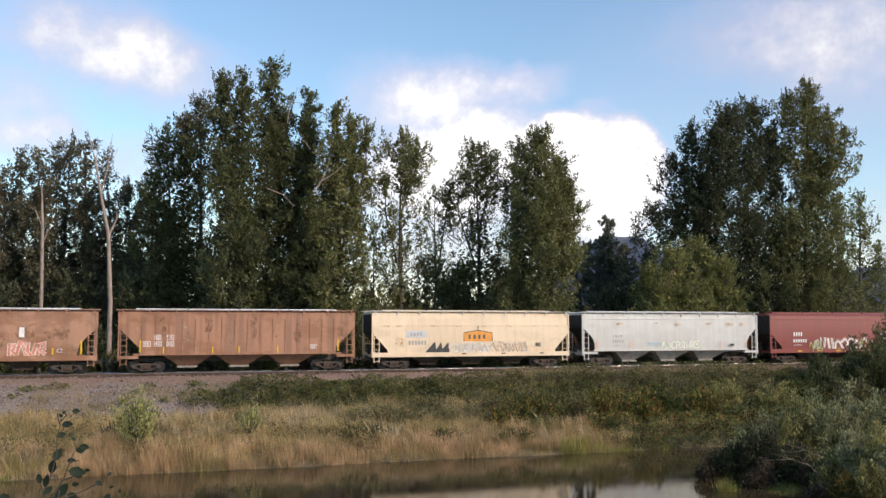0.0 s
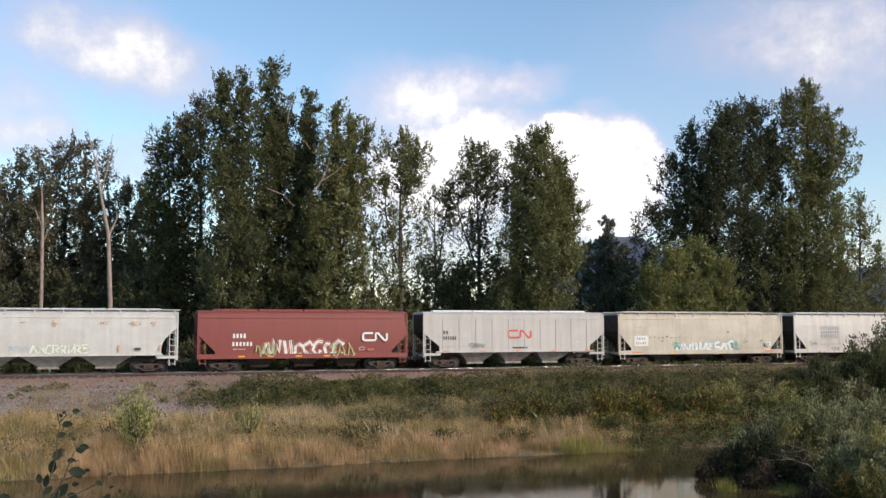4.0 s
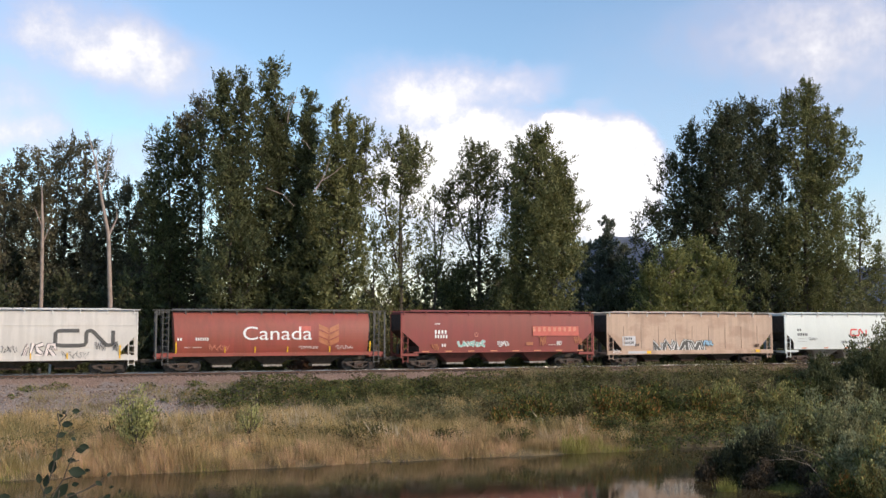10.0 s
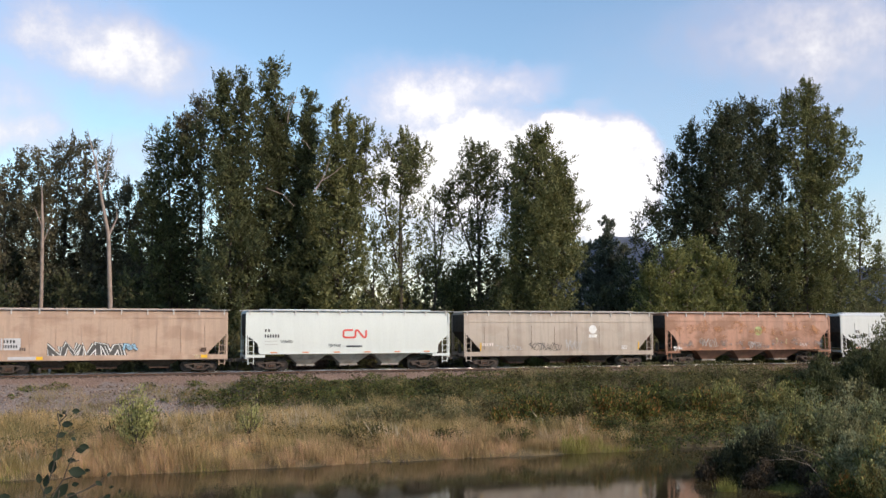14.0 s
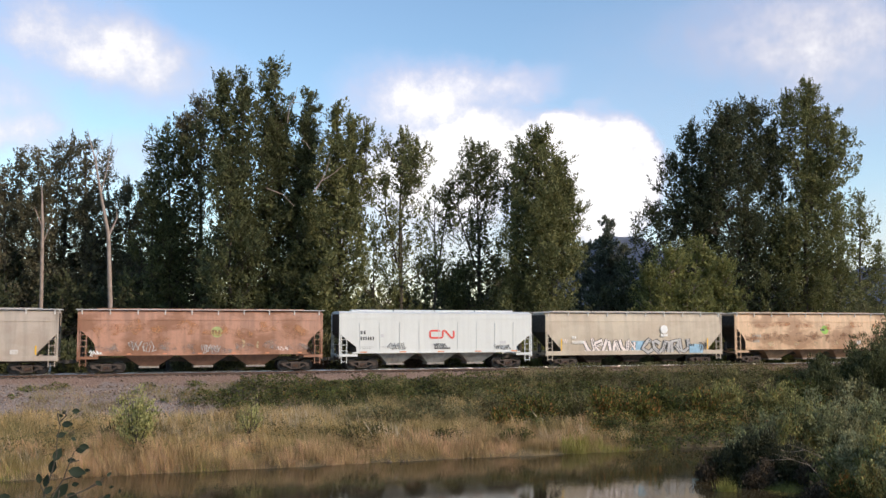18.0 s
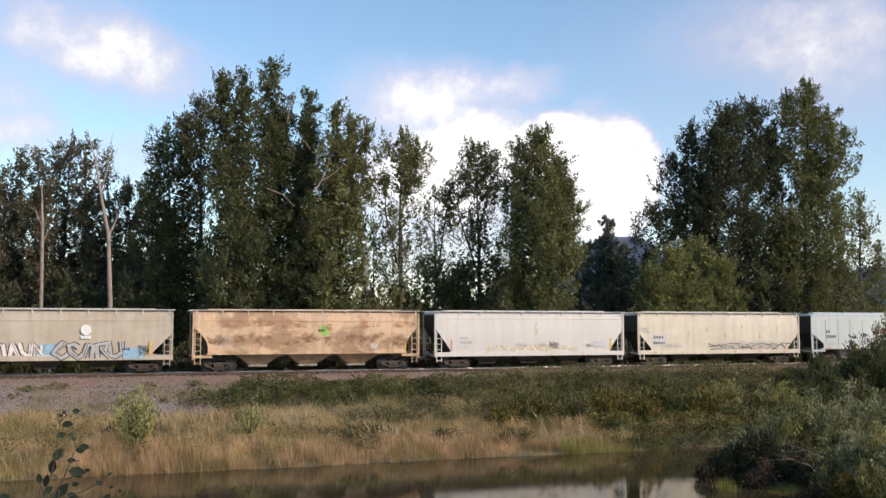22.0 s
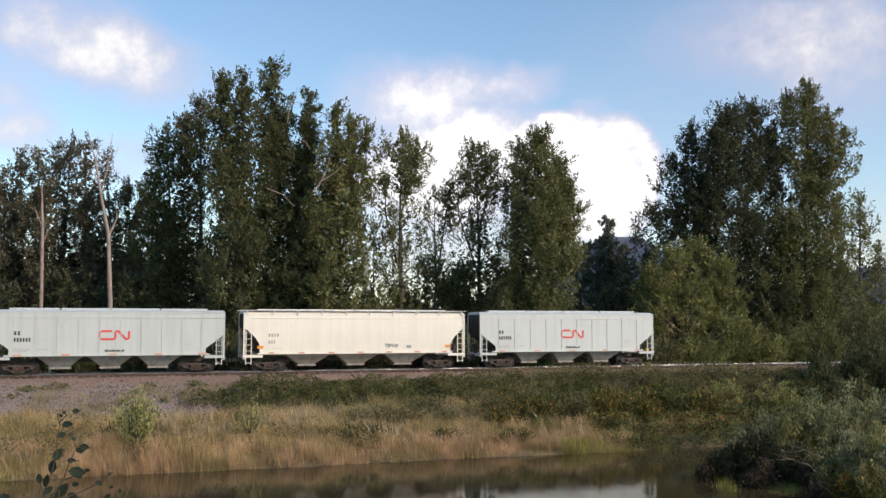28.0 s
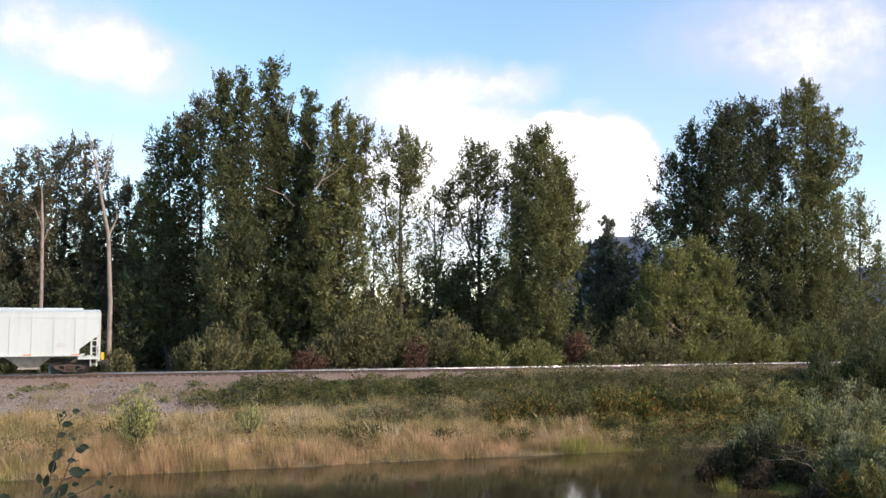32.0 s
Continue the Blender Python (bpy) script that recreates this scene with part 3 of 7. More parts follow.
F = add_car("light grey ribbed covered hopper with a red logo", -127.08, -110.49, (0.58, 0.55, 0.52), 0.05, 0.2, kind="hopper", ribs=10, cut=(2.9, 1.35), board=False, hatch=M_WHITE_INK, seam=4.12)
G = add_car("beige covered hopper with white and grey graffiti", -109.13, -91.78, (0.62, 0.555, 0.455), 0.15, 0.25, cut=(2.9, 1.25), board_mat=M_GALV, seam=4.12)
H = add_car("off-white covered hopper with a large charcoal logo and graffiti", -90.47, -73.0, (0.70, 0.655, 0.60), 0.05, 0.2, cut=(2.9, 1.25), seam=3.55, board_mat=M_GALV)
I = add_car("red cylindrical covered hopper lettered Canada with wheat ears", -71.79, -54.02, (0.34, 0.075, 0.055), 0.25, 0.35, kind="cyl", board=True, board_mat=M_CHAR_INK, hatch=M_CHAR_INK)
J = add_car("dark red covered hopper with a bright repainted patch and tags", -52.74, -35.25, (0.27, 0.055, 0.047), 0.15, 0.25, kind="hopper", cut=(3.1, 1.5))
K = add_car("tan ribbed covered hopper with black and blue graffiti", -33.95, -16.58, (0.56, 0.395, 0.295), 0.25, 0.3, ribs=9, rib_z=(1.5, 3.5), cut=(2.95, 1.4), board_mat=M_GALV, seam=4.12)
L_ = add_car("clean white covered hopper with a red logo", -15.26, 1.34, (0.72, 0.755, 0.72), 0.0, 0.06, kind="hopper", curve=True, cut=(2.8, 0.95), board_mat=M_GALV)
M = add_car("beige covered hopper with a white sticker and faint tags", 2.6, 20.5, (0.50, 0.42, 0.35), 0.15, 0.3, cut=(3.0, 1.4), seam=3.85, board_mat=M_GALV)
N = add_car("orange-brown rusted covered hopper with a faded green sticker", 21.75, 39.84, (0.50, 0.265, 0.18), 0.7, 0.5, kind="hopper", curve=True, cut=(3.3, 1.2), seam=3.95, board_mat=M_GALV)
O = add_car("white ribbed covered hopper with a red logo and black tags", 41.17, 57.86, (0.70, 0.71, 0.69), 0.0, 0.1, kind="hopper", ribs=9, rib_z=(1.5, 3.8), cut=(2.85, 1.35), board=False, seam=4.12)
P = add_car("beige covered hopper with white block graffiti over blue paint", 59.11, 76.8, (0.56, 0.475, 0.37), 0.15, 0.25, cut=(3.0, 1.4), seam=3.9, board_mat=M_GALV)
Q = add_car("orange-tan rusted covered hopper with a green round sticker", 78.18, 96.14, (0.72, 0.49, 0.31), 0.6, 0.4, kind="hopper", curve=True, cut=(3.45, 1.1), seam=3.9, board_mat=M_GALV)
R = add_car("off-white covered hopper with yellowed lower side and tags", 97.43, 115.0, (0.70, 0.655, 0.61), 0.05, 0.12, cut=(3.35, 1.35), board_mat=M_GALV, seam=4.12)
S = add_car("cream covered hopper with long black scribbled graffiti", 116.37, 133.71, (0.72, 0.63, 0.50), 0.1, 0.2, cut=(2.95, 1.3), board_mat=M_GALV)
T = add_car("pale grey-green ribbed covered hopper with a red logo", 135.13, 151.62, (0.58, 0.605, 0.58), 0.0, 0.15, kind="hopper", ribs=10, cut=(2.85, 1.35), board=False, seam=4.12)
U = add_car("clean cream-white covered hopper with small tags", 152.98, 171.09, (0.88, 0.82, 0.71), 0.03, 0.08, kind="hopper", curve=True, cut=(3.4, 1.2), board_mat=M_GALV, seam=4.12)
V = add_car("pale grey-green ribbed hopper with red logo, last of the train", 172.45, 189.02, (0.62, 0.645, 0.62), 0.0, 0.12, kind="hopper", ribs=10, cut=(2.85, 1.35), board=False, seam=4.12)


# ---- lettering, logos, reflectors and graffiti ----
class Side:
    """Flat paint on the near side of a car. u runs 0..1 from the car's left end to its right end, z is metres above the rail."""

    def __init__(self, k):
        self.car, _, self.near, self.L = CARS[k]
        self.layer = 0

    def paint(self, name, polys, mat, label="", lift=None):
        self.layer += 1
        off = lift if lift is not None else 0.012 + 0.0025 * self.layer
        bm = bmesh.new()
        for p in polys:
            vs = [bm.verts.new(((u - 0.5) * self.L, self.near(z) - off, z)) for u, z in p]
            f = bm.faces.new(vs)
            f.normal_update()
            if f.normal.y > 0:
                f.normal_flip()
        return part(name, bm, mat, self.car, label)

    def rect(self, name, u0, u1, z0, z1, mat, label="", lift=None):
        n = max(1, int((z1 - z0) / 0.35))
        return self.paint(name, [[(u0, z0 + (z1 - z0) * k / n), (u1, z0 + (z1 - z0) * k / n), (u1, z0 + (z1 - z0) * (k + 1) / n), (u0, z0 + (z1 - z0) * (k + 1) / n)] for k in range(n)], mat, label, lift)

    def bars(self, u0, u1, z0, z1, n, mat, fill=0.58, label="stencilled marking"):
        """One line of writing as n upright bars."""
        w = (u1 - u0) / n
        return self.paint("lettering", [[(u0 + w * k, z0), (u0 + w * (k + fill), z0), (u0 + w * (k + fill), z1), (u0 + w * k, z1)] for k in range(n)], mat, label)

    def boxline(self, u0, u1, z0, z1, mat, t=0.03):
        s = t / self.L
        return self.paint("stencil_box", [[(u0, z0), (u1, z0), (u1, z0 + t), (u0, z0 + t)], [(u0, z1 - t), (u1, z1 - t), (u1, z1), (u0, z1)],
                                          [(u0, z0), (u0 + s, z0), (u0 + s, z1), (u0, z1)], [(u1 - s, z0), (u1, z0), (u1, z1), (u1 - s, z1)]], mat)

    def ribbon(self, name, pts, w, mat, label="", closed=False, lift=None):
        """A band of width w metres along pts of (u, z)."""
        p = [Vector((u * self.L, z)) for u, z in pts]
        n = len(p)
        a, b = [], []
        for k in range(n):
            q0, q1 = p[k - 1 if k or closed else 0], p[(k + 1) % n if k < n - 1 or closed else k]
            d = (q1 - q0).normalized()
            o = Vector((-d.y, d.x)) * w / 2
            a.append(p[k] + o); b.append(p[k] - o)
        polys = []
        for k in range(n if closed else n - 1):
            j = (k + 1) % n
            polys.append([(v.x / self.L, v.y) for v in (a[k], a[j], b[j], b[k])])
        return self.paint(name, polys, mat, label, lift)

    def emblem(self, u0, u1, z0, z1, w, mat, label):
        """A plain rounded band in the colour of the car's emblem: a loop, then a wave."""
        du, dz = u1 - u0, z1 - z0
        m = w / 2
        loop = [(0.41, 1), (0.12, 1), (0.04, 0.96), (0, 0.84), (0, 0.16), (0.04, 0.04), (0.12, 0), (0.42, 0), (0.50, 0.05), (0.53, 0.18), (0.53, 0.82), (0.55, 0.95), (0.60, 1.0), (0.65, 0.93),
                (0.87, 0.08), (0.91, 0.01), (0.96, 0.02), (1.0, 0.14), (1.0, 1.0)]
        self.ribbon("emblem", [(u0 + du * a, z0 + m + (dz - w) * b) for a, b in loop], w, mat, label)

    def vstripes(self, us, z0, z1, mat=None, w=0.10):
        for u in us:
            self.rect("reflector", u, u + w / self.L, z0, z1, mat or M_YELLOW)

    def hstripes(self, n, z, mat, w=0.5, h=0.10, u0=0.1, u1=0.9):
        for k in range(n):
            u = u0 + (u1 - u0) * k / (n - 1)
            self.rect("reflector", u - w / 2 / self.L, u + w / 2 / self.L, z, z + h, mat, lift=0.085)

    def scribble(self, u0, u1, z0, z1, mat, w=0.035, loops=5, seed=1, label="spray-paint scribble"):
        r = random.Random(seed)
        n = loops * 6
        pts = []
        for k in range(n):
            t = k / (n - 1)
            pts.append((u0 + (u1 - u0) * (t + 0.07 * math.sin(k * 1.9 + seed)), z0 + (z1 - z0) * min(1, max(0, 0.5 + 0.5 * math.sin(t * loops * math.tau + r.uniform(-0.9, 0.9))))))
        return self.ribbon("graffiti", pts, w, mat, label)

    def letters(self, u0, u1, z0, z1, n, fill, line, seed=1, line2=None, label="block graffiti", base=None):
        """A row of thick, bent, overlapping strokes, each with a halo, an outline and a fill."""
        r = random.Random(seed)
        hooks = [[(0.8, 0.7), (0.0, 1.0), (-0.8, 0.5), (-0.8, -0.5), (0.0, -1.0), (0.8, -0.6)], [(-0.8, -1.0), (-0.6, 0.9), (0.4, -0.7), (0.8, 1.0)], [(0.8, 0.9), (-0.6, 0.8), (-0.5, 0.1), (0.6, -0.1), (0.5, -0.9), (-0.9, -0.9)],
                 [(-0.8, 1.0), (-0.7, -0.6), (0.0, -1.0), (0.7, -0.5), (0.8, 1.0)], [(-0.8, -1.0), (-0.7, 0.8), (0.6, 0.9), (0.6, 0.1), (-0.3, 0.0), (0.9, -1.0)], [(-0.9, -1.0), (-0.2, 1.0), (0.3, 0.9), (0.9, -1.0)]]
        w = (u1 - u0) / n
        H = z1 - z0
        t = min(0.30 * H, 0.34 * w * self.L)
        if base:
            self.rect("graffiti_ground", u0, u1, z0, z0 + H * 0.35, base)
        self.layer += 4
        d = 0.012 + 0.0025 * self.layer
        for k in range(n):
            cu, cz = u0 + w * (k + 0.5), (z0 + z1) / 2 + r.uniform(-0.05, 0.05) * H
            hu, hz = w * 0.46, H * r.uniform(0.36, 0.42)
            sl = r.uniform(-0.3, 0.3)
            pts = [(cu + (a + r.uniform(-0.38, 0.38) + sl * b) * hu, min(4.1, max(z0 + 0.1, cz + (b + r.uniform(-0.3, 0.3)) * hz))) for a, b in r.choice(hooks)]
            e = d + 0.001 * (k % 2)
            if line2:
                self.ribbon("halo", pts, t * 1.75, line2, lift=e)
            self.ribbon("graffiti_letter", pts, t * 1.38, line, label, lift=e + 0.002)
            self.ribbon("letter_fill", pts, t * 0.92, fill, lift=e + 0.004)
            q = r.randrange(len(pts) - 1)
            self.ribbon("letter_stroke", pts[q:q + 2], t * 0.14, line, lift=e + 0.006)

    def stain(self, u, z, w, h, mat, seed=1):
        r = random.Random(seed)
        pts = []
        for k in range(10):
            t = k * math.tau / 10
            g = r.uniform(0.55, 1.1)
            pts.append((u + math.cos(t) * w / 2 / self.L * g, z + math.sin(t) * h / 2 * g))
        self.paint("rust_stain", [pts], mat, "orange rust stain")


def stain_mat(name, col, scale, lo, hi):
    """A thin stain that lets the paint below show through in flecks."""
    m, nt, b = mat_new(name)
    n = noise_tex(nt, scale, 6.0, 0.65)
    nt.links.new(ramp(nt, n.outputs[0], [(lo, G3(0.0)), (hi, G3(0.8))]).outputs[0], b.inputs["Alpha"])
    b.inputs["Base Color"].default_value = (*col, 1.0)
    b.inputs["Roughness"].default_value = 0.8
    return m


M_RUST_STAIN = stain_mat("orange_rust_bloom", (0.58, 0.30, 0.12), 5.0, 0.40, 0.66)
M_CREAM_STAIN = stain_mat("yellowed_paint", (0.86, 0.68, 0.42), 2.5, 0.36, 0.70)
M_BROWN_WASH = stain_mat("brown_rust_wash", (0.30, 0.16, 0.09), 1.6, 0.44, 0.68)
M_GREY_WASH = stain_mat("grey_dust_wash", (0.33, 0.27, 0.24), 1.5, 0.44, 0.70)
M_TAN_WASH = stain_mat("tan_dust_wash", (0.52, 0.36, 0.25), 1.8, 0.46, 0.72)
M_ORANGE_WASH = stain_mat("orange_rust_wash", (0.52, 0.25, 0.12), 1.4, 0.44, 0.68)
M_BROWN_STAIN = stain_mat("brown_rust_scuff", (0.14, 0.075, 0.045), 6.0, 0.42, 0.62)
M_BLACK_SPRAY = plain("black_spray_paint", (0.05, 0.05, 0.055), 0.5, var=0.3)
M_GREY_SPRAY = plain("silver_spray_paint", (0.48, 0.46, 0.45), 0.5, var=0.2)
M_PALE_SPRAY = plain("pale_spray_paint", (0.82, 0.72, 0.68), 0.5, var=0.15)
M_LIME_SPRAY = plain("lime_spray_paint", (0.42, 0.50, 0.20), 0.5, var=0.25)

s = Side(A)
s.letters(0.66, 0.80, 1.25, 2.35, 4, M_SALMON, M_PALE_SPRAY, 3, label="pink block graffiti")
s.rect("sticker", 0.70, 0.72, 2.7, 3.4, M_WHITE_INK)
s.boxline(0.845, 0.865, 1.6, 1.85, M_WHITE_INK); s.vstripes((0.825,), 1.45, 1.9); s.vstripes((0.935,), 1.45, 2.45)

s = Side(B)
for u in (0.144, 0.195):
    s.boxline(u, u + 0.028, 2.47, 2.84, M_PALE_SPRAY, 0.05); s.bars(u + 0.006, u + 0.024, 2.56, 2.75, 2, M_PALE_SPRAY)
for u in (0.10, 0.144, 0.193):
    s.boxline(u, u + 0.030, 1.98, 2.36, M_PALE_SPRAY, 0.05); s.bars(u + 0.006, u + 0.026, 2.07, 2.27, 2, M_PALE_SPRAY)
s.vstripes((0.086, 0.92), 1.55, 2.45); s.vstripes((0.18, 0.38, 0.49, 0.655), 1.42, 1.95, w=0.08)
s.boxline(0.80, 0.827, 1.72, 2.08, M_WHITE_INK); s.bars(0.805, 0.822, 1.8, 2.0, 3, M_WHITE_INK)

s = Side(C)
s.rect("repaint_patch", 0.163, 0.266, 2.57, 3.12, M_PATCH)
s.bars(0.185, 0.247, 2.68, 2.95, 4, M_GREY_INK); s.bars(0.176, 0.268, 1.98, 2.32, 6, M_GREY_INK)
s.paint("emblem", [[(0.449, 2.25), (0.593, 2.25), (0.593, 2.95), (0.521, 3.15), (0.449, 2.95)]], M_ORANGE, "orange grain-elevator shaped emblem")
s.ribbon("emblem_outline", [(0.449, 2.25), (0.449, 2.95), (0.521, 3.15), (0.593, 2.95), (0.593, 2.25)], 0.07, M_CHAR_INK)
s.rect("emblem_mast", 0.519, 0.523, 3.15, 3.55, M_CHAR_INK)
s.bars(0.472, 0.57, 2.45, 2.8, 4, M_CHAR_INK, 0.45)
s.paint("graffiti", [[(0.24, 1.05), (0.305, 2.25), (0.315, 1.05)], [(0.30, 1.3), (0.335, 2.2), (0.345, 1.3)], [(0.315, 1.05), (0.37, 2.2), (0.38, 1.05)]], M_BLACK_SPRAY, "black spiky graffiti")
s.scribble(0.385, 0.58, 1.15, 2.15, M_WHITE_INK, 0.07, 9, 5, "pale outlined graffiti")
s.scribble(0.40, 0.60, 1.12, 2.1, M_GREY_SPRAY, 0.045, 8, 15, "grey outlined graffiti")
s.scribble(0.595, 0.78, 1.2, 2.25, M_GREY_SPRAY, 0.05, 9, 6, "grey outlined graffiti")
s.scribble(0.60, 0.77, 1.15, 2.1, M_RUST_STAIN, 0.045, 8, 26, "faded brown graffiti")
s.boxline(0.818, 0.846, 1.8, 2.1, M_INK); s.bars(0.822, 0.842, 1.85, 2.05, 3, M_INK)
s.scribble(0.115, 0.15, 1.8, 2.6, M_RUST_STAIN, 0.05, 3, 4)
for k, u in enumerate((0.07, 0.13, 0.30, 0.42, 0.55, 0.68, 0.80, 0.93)):
    s.stain(u, 3.5, 0.7, 0.10, M_RUST_STAIN, k)
s.hstripes(3, 1.18, M_INK, 0.35, 0.09, 0.45, 0.85)

s = Side(D)
s.bars(0.165, 0.222, 2.5, 2.72, 4, M_GREY_INK); s.bars(0.165, 0.229, 2.05, 2.3, 6, M_GREY_INK); s.bars(0.166, 0.21, 1.75, 1.82, 5, M_GREY_INK)
s.scribble(0.35, 0.43, 1.7, 2.1, M_BLUE_INK, 0.03, 6, 2)
s.letters(0.435, 0.656, 1.42, 2.2, 8, M_WHITE_INK, M_LIME_SPRAY, 8, M_PATCH, "white and lime graffiti")
for k, (u, w, h) in enumerate(((0.20, 0.75, 0.28), (0.41, 0.6, 0.14), (0.52, 0.5, 0.5), (0.71, 0.9, 0.35), (0.825, 1.1, 0.45), (0.90, 0.45, 0.5))):
    s.stain(u, 3.80 - h * 0.3, w, h, M_RUST_STAIN, k + 20)
s.rect("stencil_plate", 0.828, 0.852, 1.72, 1.90, M_INK); s.vstripes((0.07, 0.255, 0.765, 0.925), 1.6, 2.1, M_ORANGE_TAPE, 0.08)

s = Side(E_)
s.bars(0.16, 0.225, 2.57, 2.92, 4, M_WHITE_INK); s.bars(0.158, 0.255, 1.97, 2.28, 6, M_WHITE_INK); s.bars(0.16, 0.22, 1.7, 1.76, 6, M_WHITE_INK)
s.letters(0.29, 0.68, 1.05, 2.4, 8, M_PALE_SPRAY, M_BLACK_SPRAY, 9, M_SALMON, "large white and black graffiti edged in salmon")
s.scribble(0.62, 0.74, 1.1, 2.2, M_LIME_SPRAY, 0.10, 3, 5); s.scribble(0.26, 0.36, 1.1, 2.2, M_LIME_SPRAY, 0.08, 3, 7)
s.emblem(0.775, 0.893, 2.28, 3.02, 0.17, M_WHITE_INK, "white rounded band emblem")
s.boxline(0.755, 0.782, 1.6, 1.85, M_WHITE_INK); s.bars(0.80, 0.83, 1.55, 1.72, 3, M_SALMON)
s.hstripes(4, 1.12, M_YELLOW, 0.5, 0.10, 0.20, 0.6)


def national(k, seed, tags=True):
    """Markings shared by the ribbed grey cars with the red emblem."""
    s = Side(k)
    s.bars(0.105, 0.135, 2.85, 3.12, 2, M_INK); s.bars(0.105, 0.176, 2.37, 2.65, 6, M_INK)
    s.bars(0.105, 0.17, 1.80, 1.86, 9, M_GREY_INK); s.bars(0.105, 0.16, 1.68, 1.73, 8, M_GREY_INK); s.bars(0.20, 0.25, 1.80, 1.86, 6, M_GREY_INK)
    s.emblem(0.455, 0.578, 2.46, 3.20, 0.15, M_RED_INK, "red rounded band emblem")
    s.bars(0.478, 0.561, 1.62, 1.76, 9, M_INK, 0.75)
    s.hstripes(5, 1.38, M_ORANGE_TAPE, 0.55, 0.09, 0.12, 0.90)
    s.rect("stencil_plate", 0.205, 0.22, 2.6, 2.85, M_PATCH)
    s.rect("stencil_plate", 0.825, 0.855, 2.05, 2.25, M_PATCH)
    return s


s = national(F, 1); s.scribble(0.245, 0.32, 1.62, 2.1, M_BLACK_SPRAY, 0.035, 5, 3)
s = Side(G)
s.rect("repaint_patch", 0.092, 0.173, 1.75, 2.65, M_WHITE_INK); s.bars(0.105, 0.16, 2.28, 2.5, 4, M_GREY_INK); s.bars(0.102, 0.163, 1.88, 2.1, 6, M_GREY_INK)
s.letters(0.335, 0.70, 1.05, 2.2, 8, M_WHITE_INK, M_GREY_SPRAY, 12, M_TEAL_INK, "white and silver block graffiti", base=M_WHITE_INK)
s.scribble(0.68, 0.72, 1.2, 2.2, M_TEAL_INK, 0.10, 2, 4); s.scribble(0.32, 0.36, 1.5, 2.1, M_TEAL_INK, 0.08, 2, 9)
for k in range(9):
    s.stain(0.18 + 0.025 * k, 2.5 + 0.06 * math.sin(k * 2), 0.32, 0.16, M_BROWN_STAIN, k + 50)
for k, (u, z) in enumerate(((0.25, 2.2), (0.65, 2.95), (0.75, 2.3), (0.76, 2.1), (0.12, 3.4), (0.86, 2.2))):
    s.stain(u, z, 0.35, 0.2, M_BROWN_STAIN, k + 70)
s.rect("stencil_plate", 0.882, 0.915, 1.7, 2.02, M_WHITE_INK); s.bars(0.886, 0.911, 1.78, 1.92, 2, M_INK)
s.hstripes(3, 1.13, M_YELLOW, 0.5, 0.13, 0.317, 0.60); s.hstripes(2, 1.13, M_ORANGE_TAPE, 1.0, 0.13, 0.105, 0.91)

s = Side(H)
s.bars(0.175, 0.300, 3.12, 3.42, 8, M_GREY_INK, 0.78, "charcoal stencilled line"); s.bars(0.175, 0.300, 2.80, 3.06, 8, M_GREY_INK, 0.78)
s.boxline(0.175, 0.30, 2.40, 2.74, M_GREY_INK); s.bars(0.178, 0.298, 2.45, 2.69, 8, M_GREY_INK)
s.boxline(0.175, 0.237, 1.78, 2.32, M_GREY_INK); s.boxline(0.239, 0.30, 1.78, 2.32, M_GREY_INK); s.boxline(0.165, 0.31, 1.70, 3.48, M_PATCH, 0.02)
s.emblem(0.675, 0.90, 1.95, 3.30, 0.27, M_CHAR_INK, "large charcoal rounded band emblem")
s.letters(0.556, 0.68, 1.2, 2.35, 3, M_PALE_SPRAY, M_BLACK_SPRAY, 14, label="white tag with black outline")
for q, (u0, u1, z0, z1) in enumerate(((0.342, 0.437, 1.8, 2.6), (0.455, 0.53, 1.6, 2.1), (0.10, 0.15, 1.7, 2.1), (0.24, 0.30, 1.15, 1.5), (0.33, 0.44, 1.15, 1.5), (0.70, 0.80, 1.15, 1.7), (0.83, 0.87, 1.7, 2.4), (0.90, 0.92, 1.7, 2.4))):
    s.scribble(u0, u1, z0, z1, M_BLACK_SPRAY, 0.03, 4, q + 3)
s.vstripes((0.08, 0.455, 0.58, 0.72), 1.12, 1.55, w=0.09); s.vstripes((0.926,), 1.12, 2.1)

s = Side(I)
bpy_text = bpy.data.curves.new("canada", "FONT")
bpy_text.body, bpy_text.size, bpy_text.extrude = "Canada", 1.62, 0.004
word = new("word_source", bpy_text)
bpy.context.view_layer.update()
dg = bpy.context.evaluated_depsgraph_get()
me = bpy.data.meshes.new_from_object(word.evaluated_get(dg))
bpy.data.objects.remove(word)
xs = [v.co.x for v in me.vertices]
w0, w1 = min(xs), max(xs)
for v in me.vertices:
    z = 2.45 + v.co.y * 0.90
    v.co = (((v.co.x - w0) / (w1 - w0) * 0.30 + 0.364 - 0.5) * s.L, s.near(z) - 0.03 - v.co.z, z)
me.materials.clear(); me.materials.append(M_WHITE_INK)
lettering = new("lettering", me); lettering.parent = s.car; tagged(lettering, "white painted word Canada")
s.rect("flag_patch", 0.605, 0.66, 3.12, 3.5, M_PINK_RED)
for sgn in (-1, 1):
    for k in range(3):
        c = 0.740; z = 1.95 + 0.5 * k
        s.paint("wheat_ear", [[(c + sgn * 0.004, z), (c + sgn * 0.045, z + 0.32), (c + sgn * 0.045, z + 0.72), (c + sgn * 0.004, z + 0.40)]], M_WHEAT, "faded golden wheat ear")
s.rect("wheat_stalk", 0.7385, 0.7415, 1.75, 3.3, M_WHEAT)
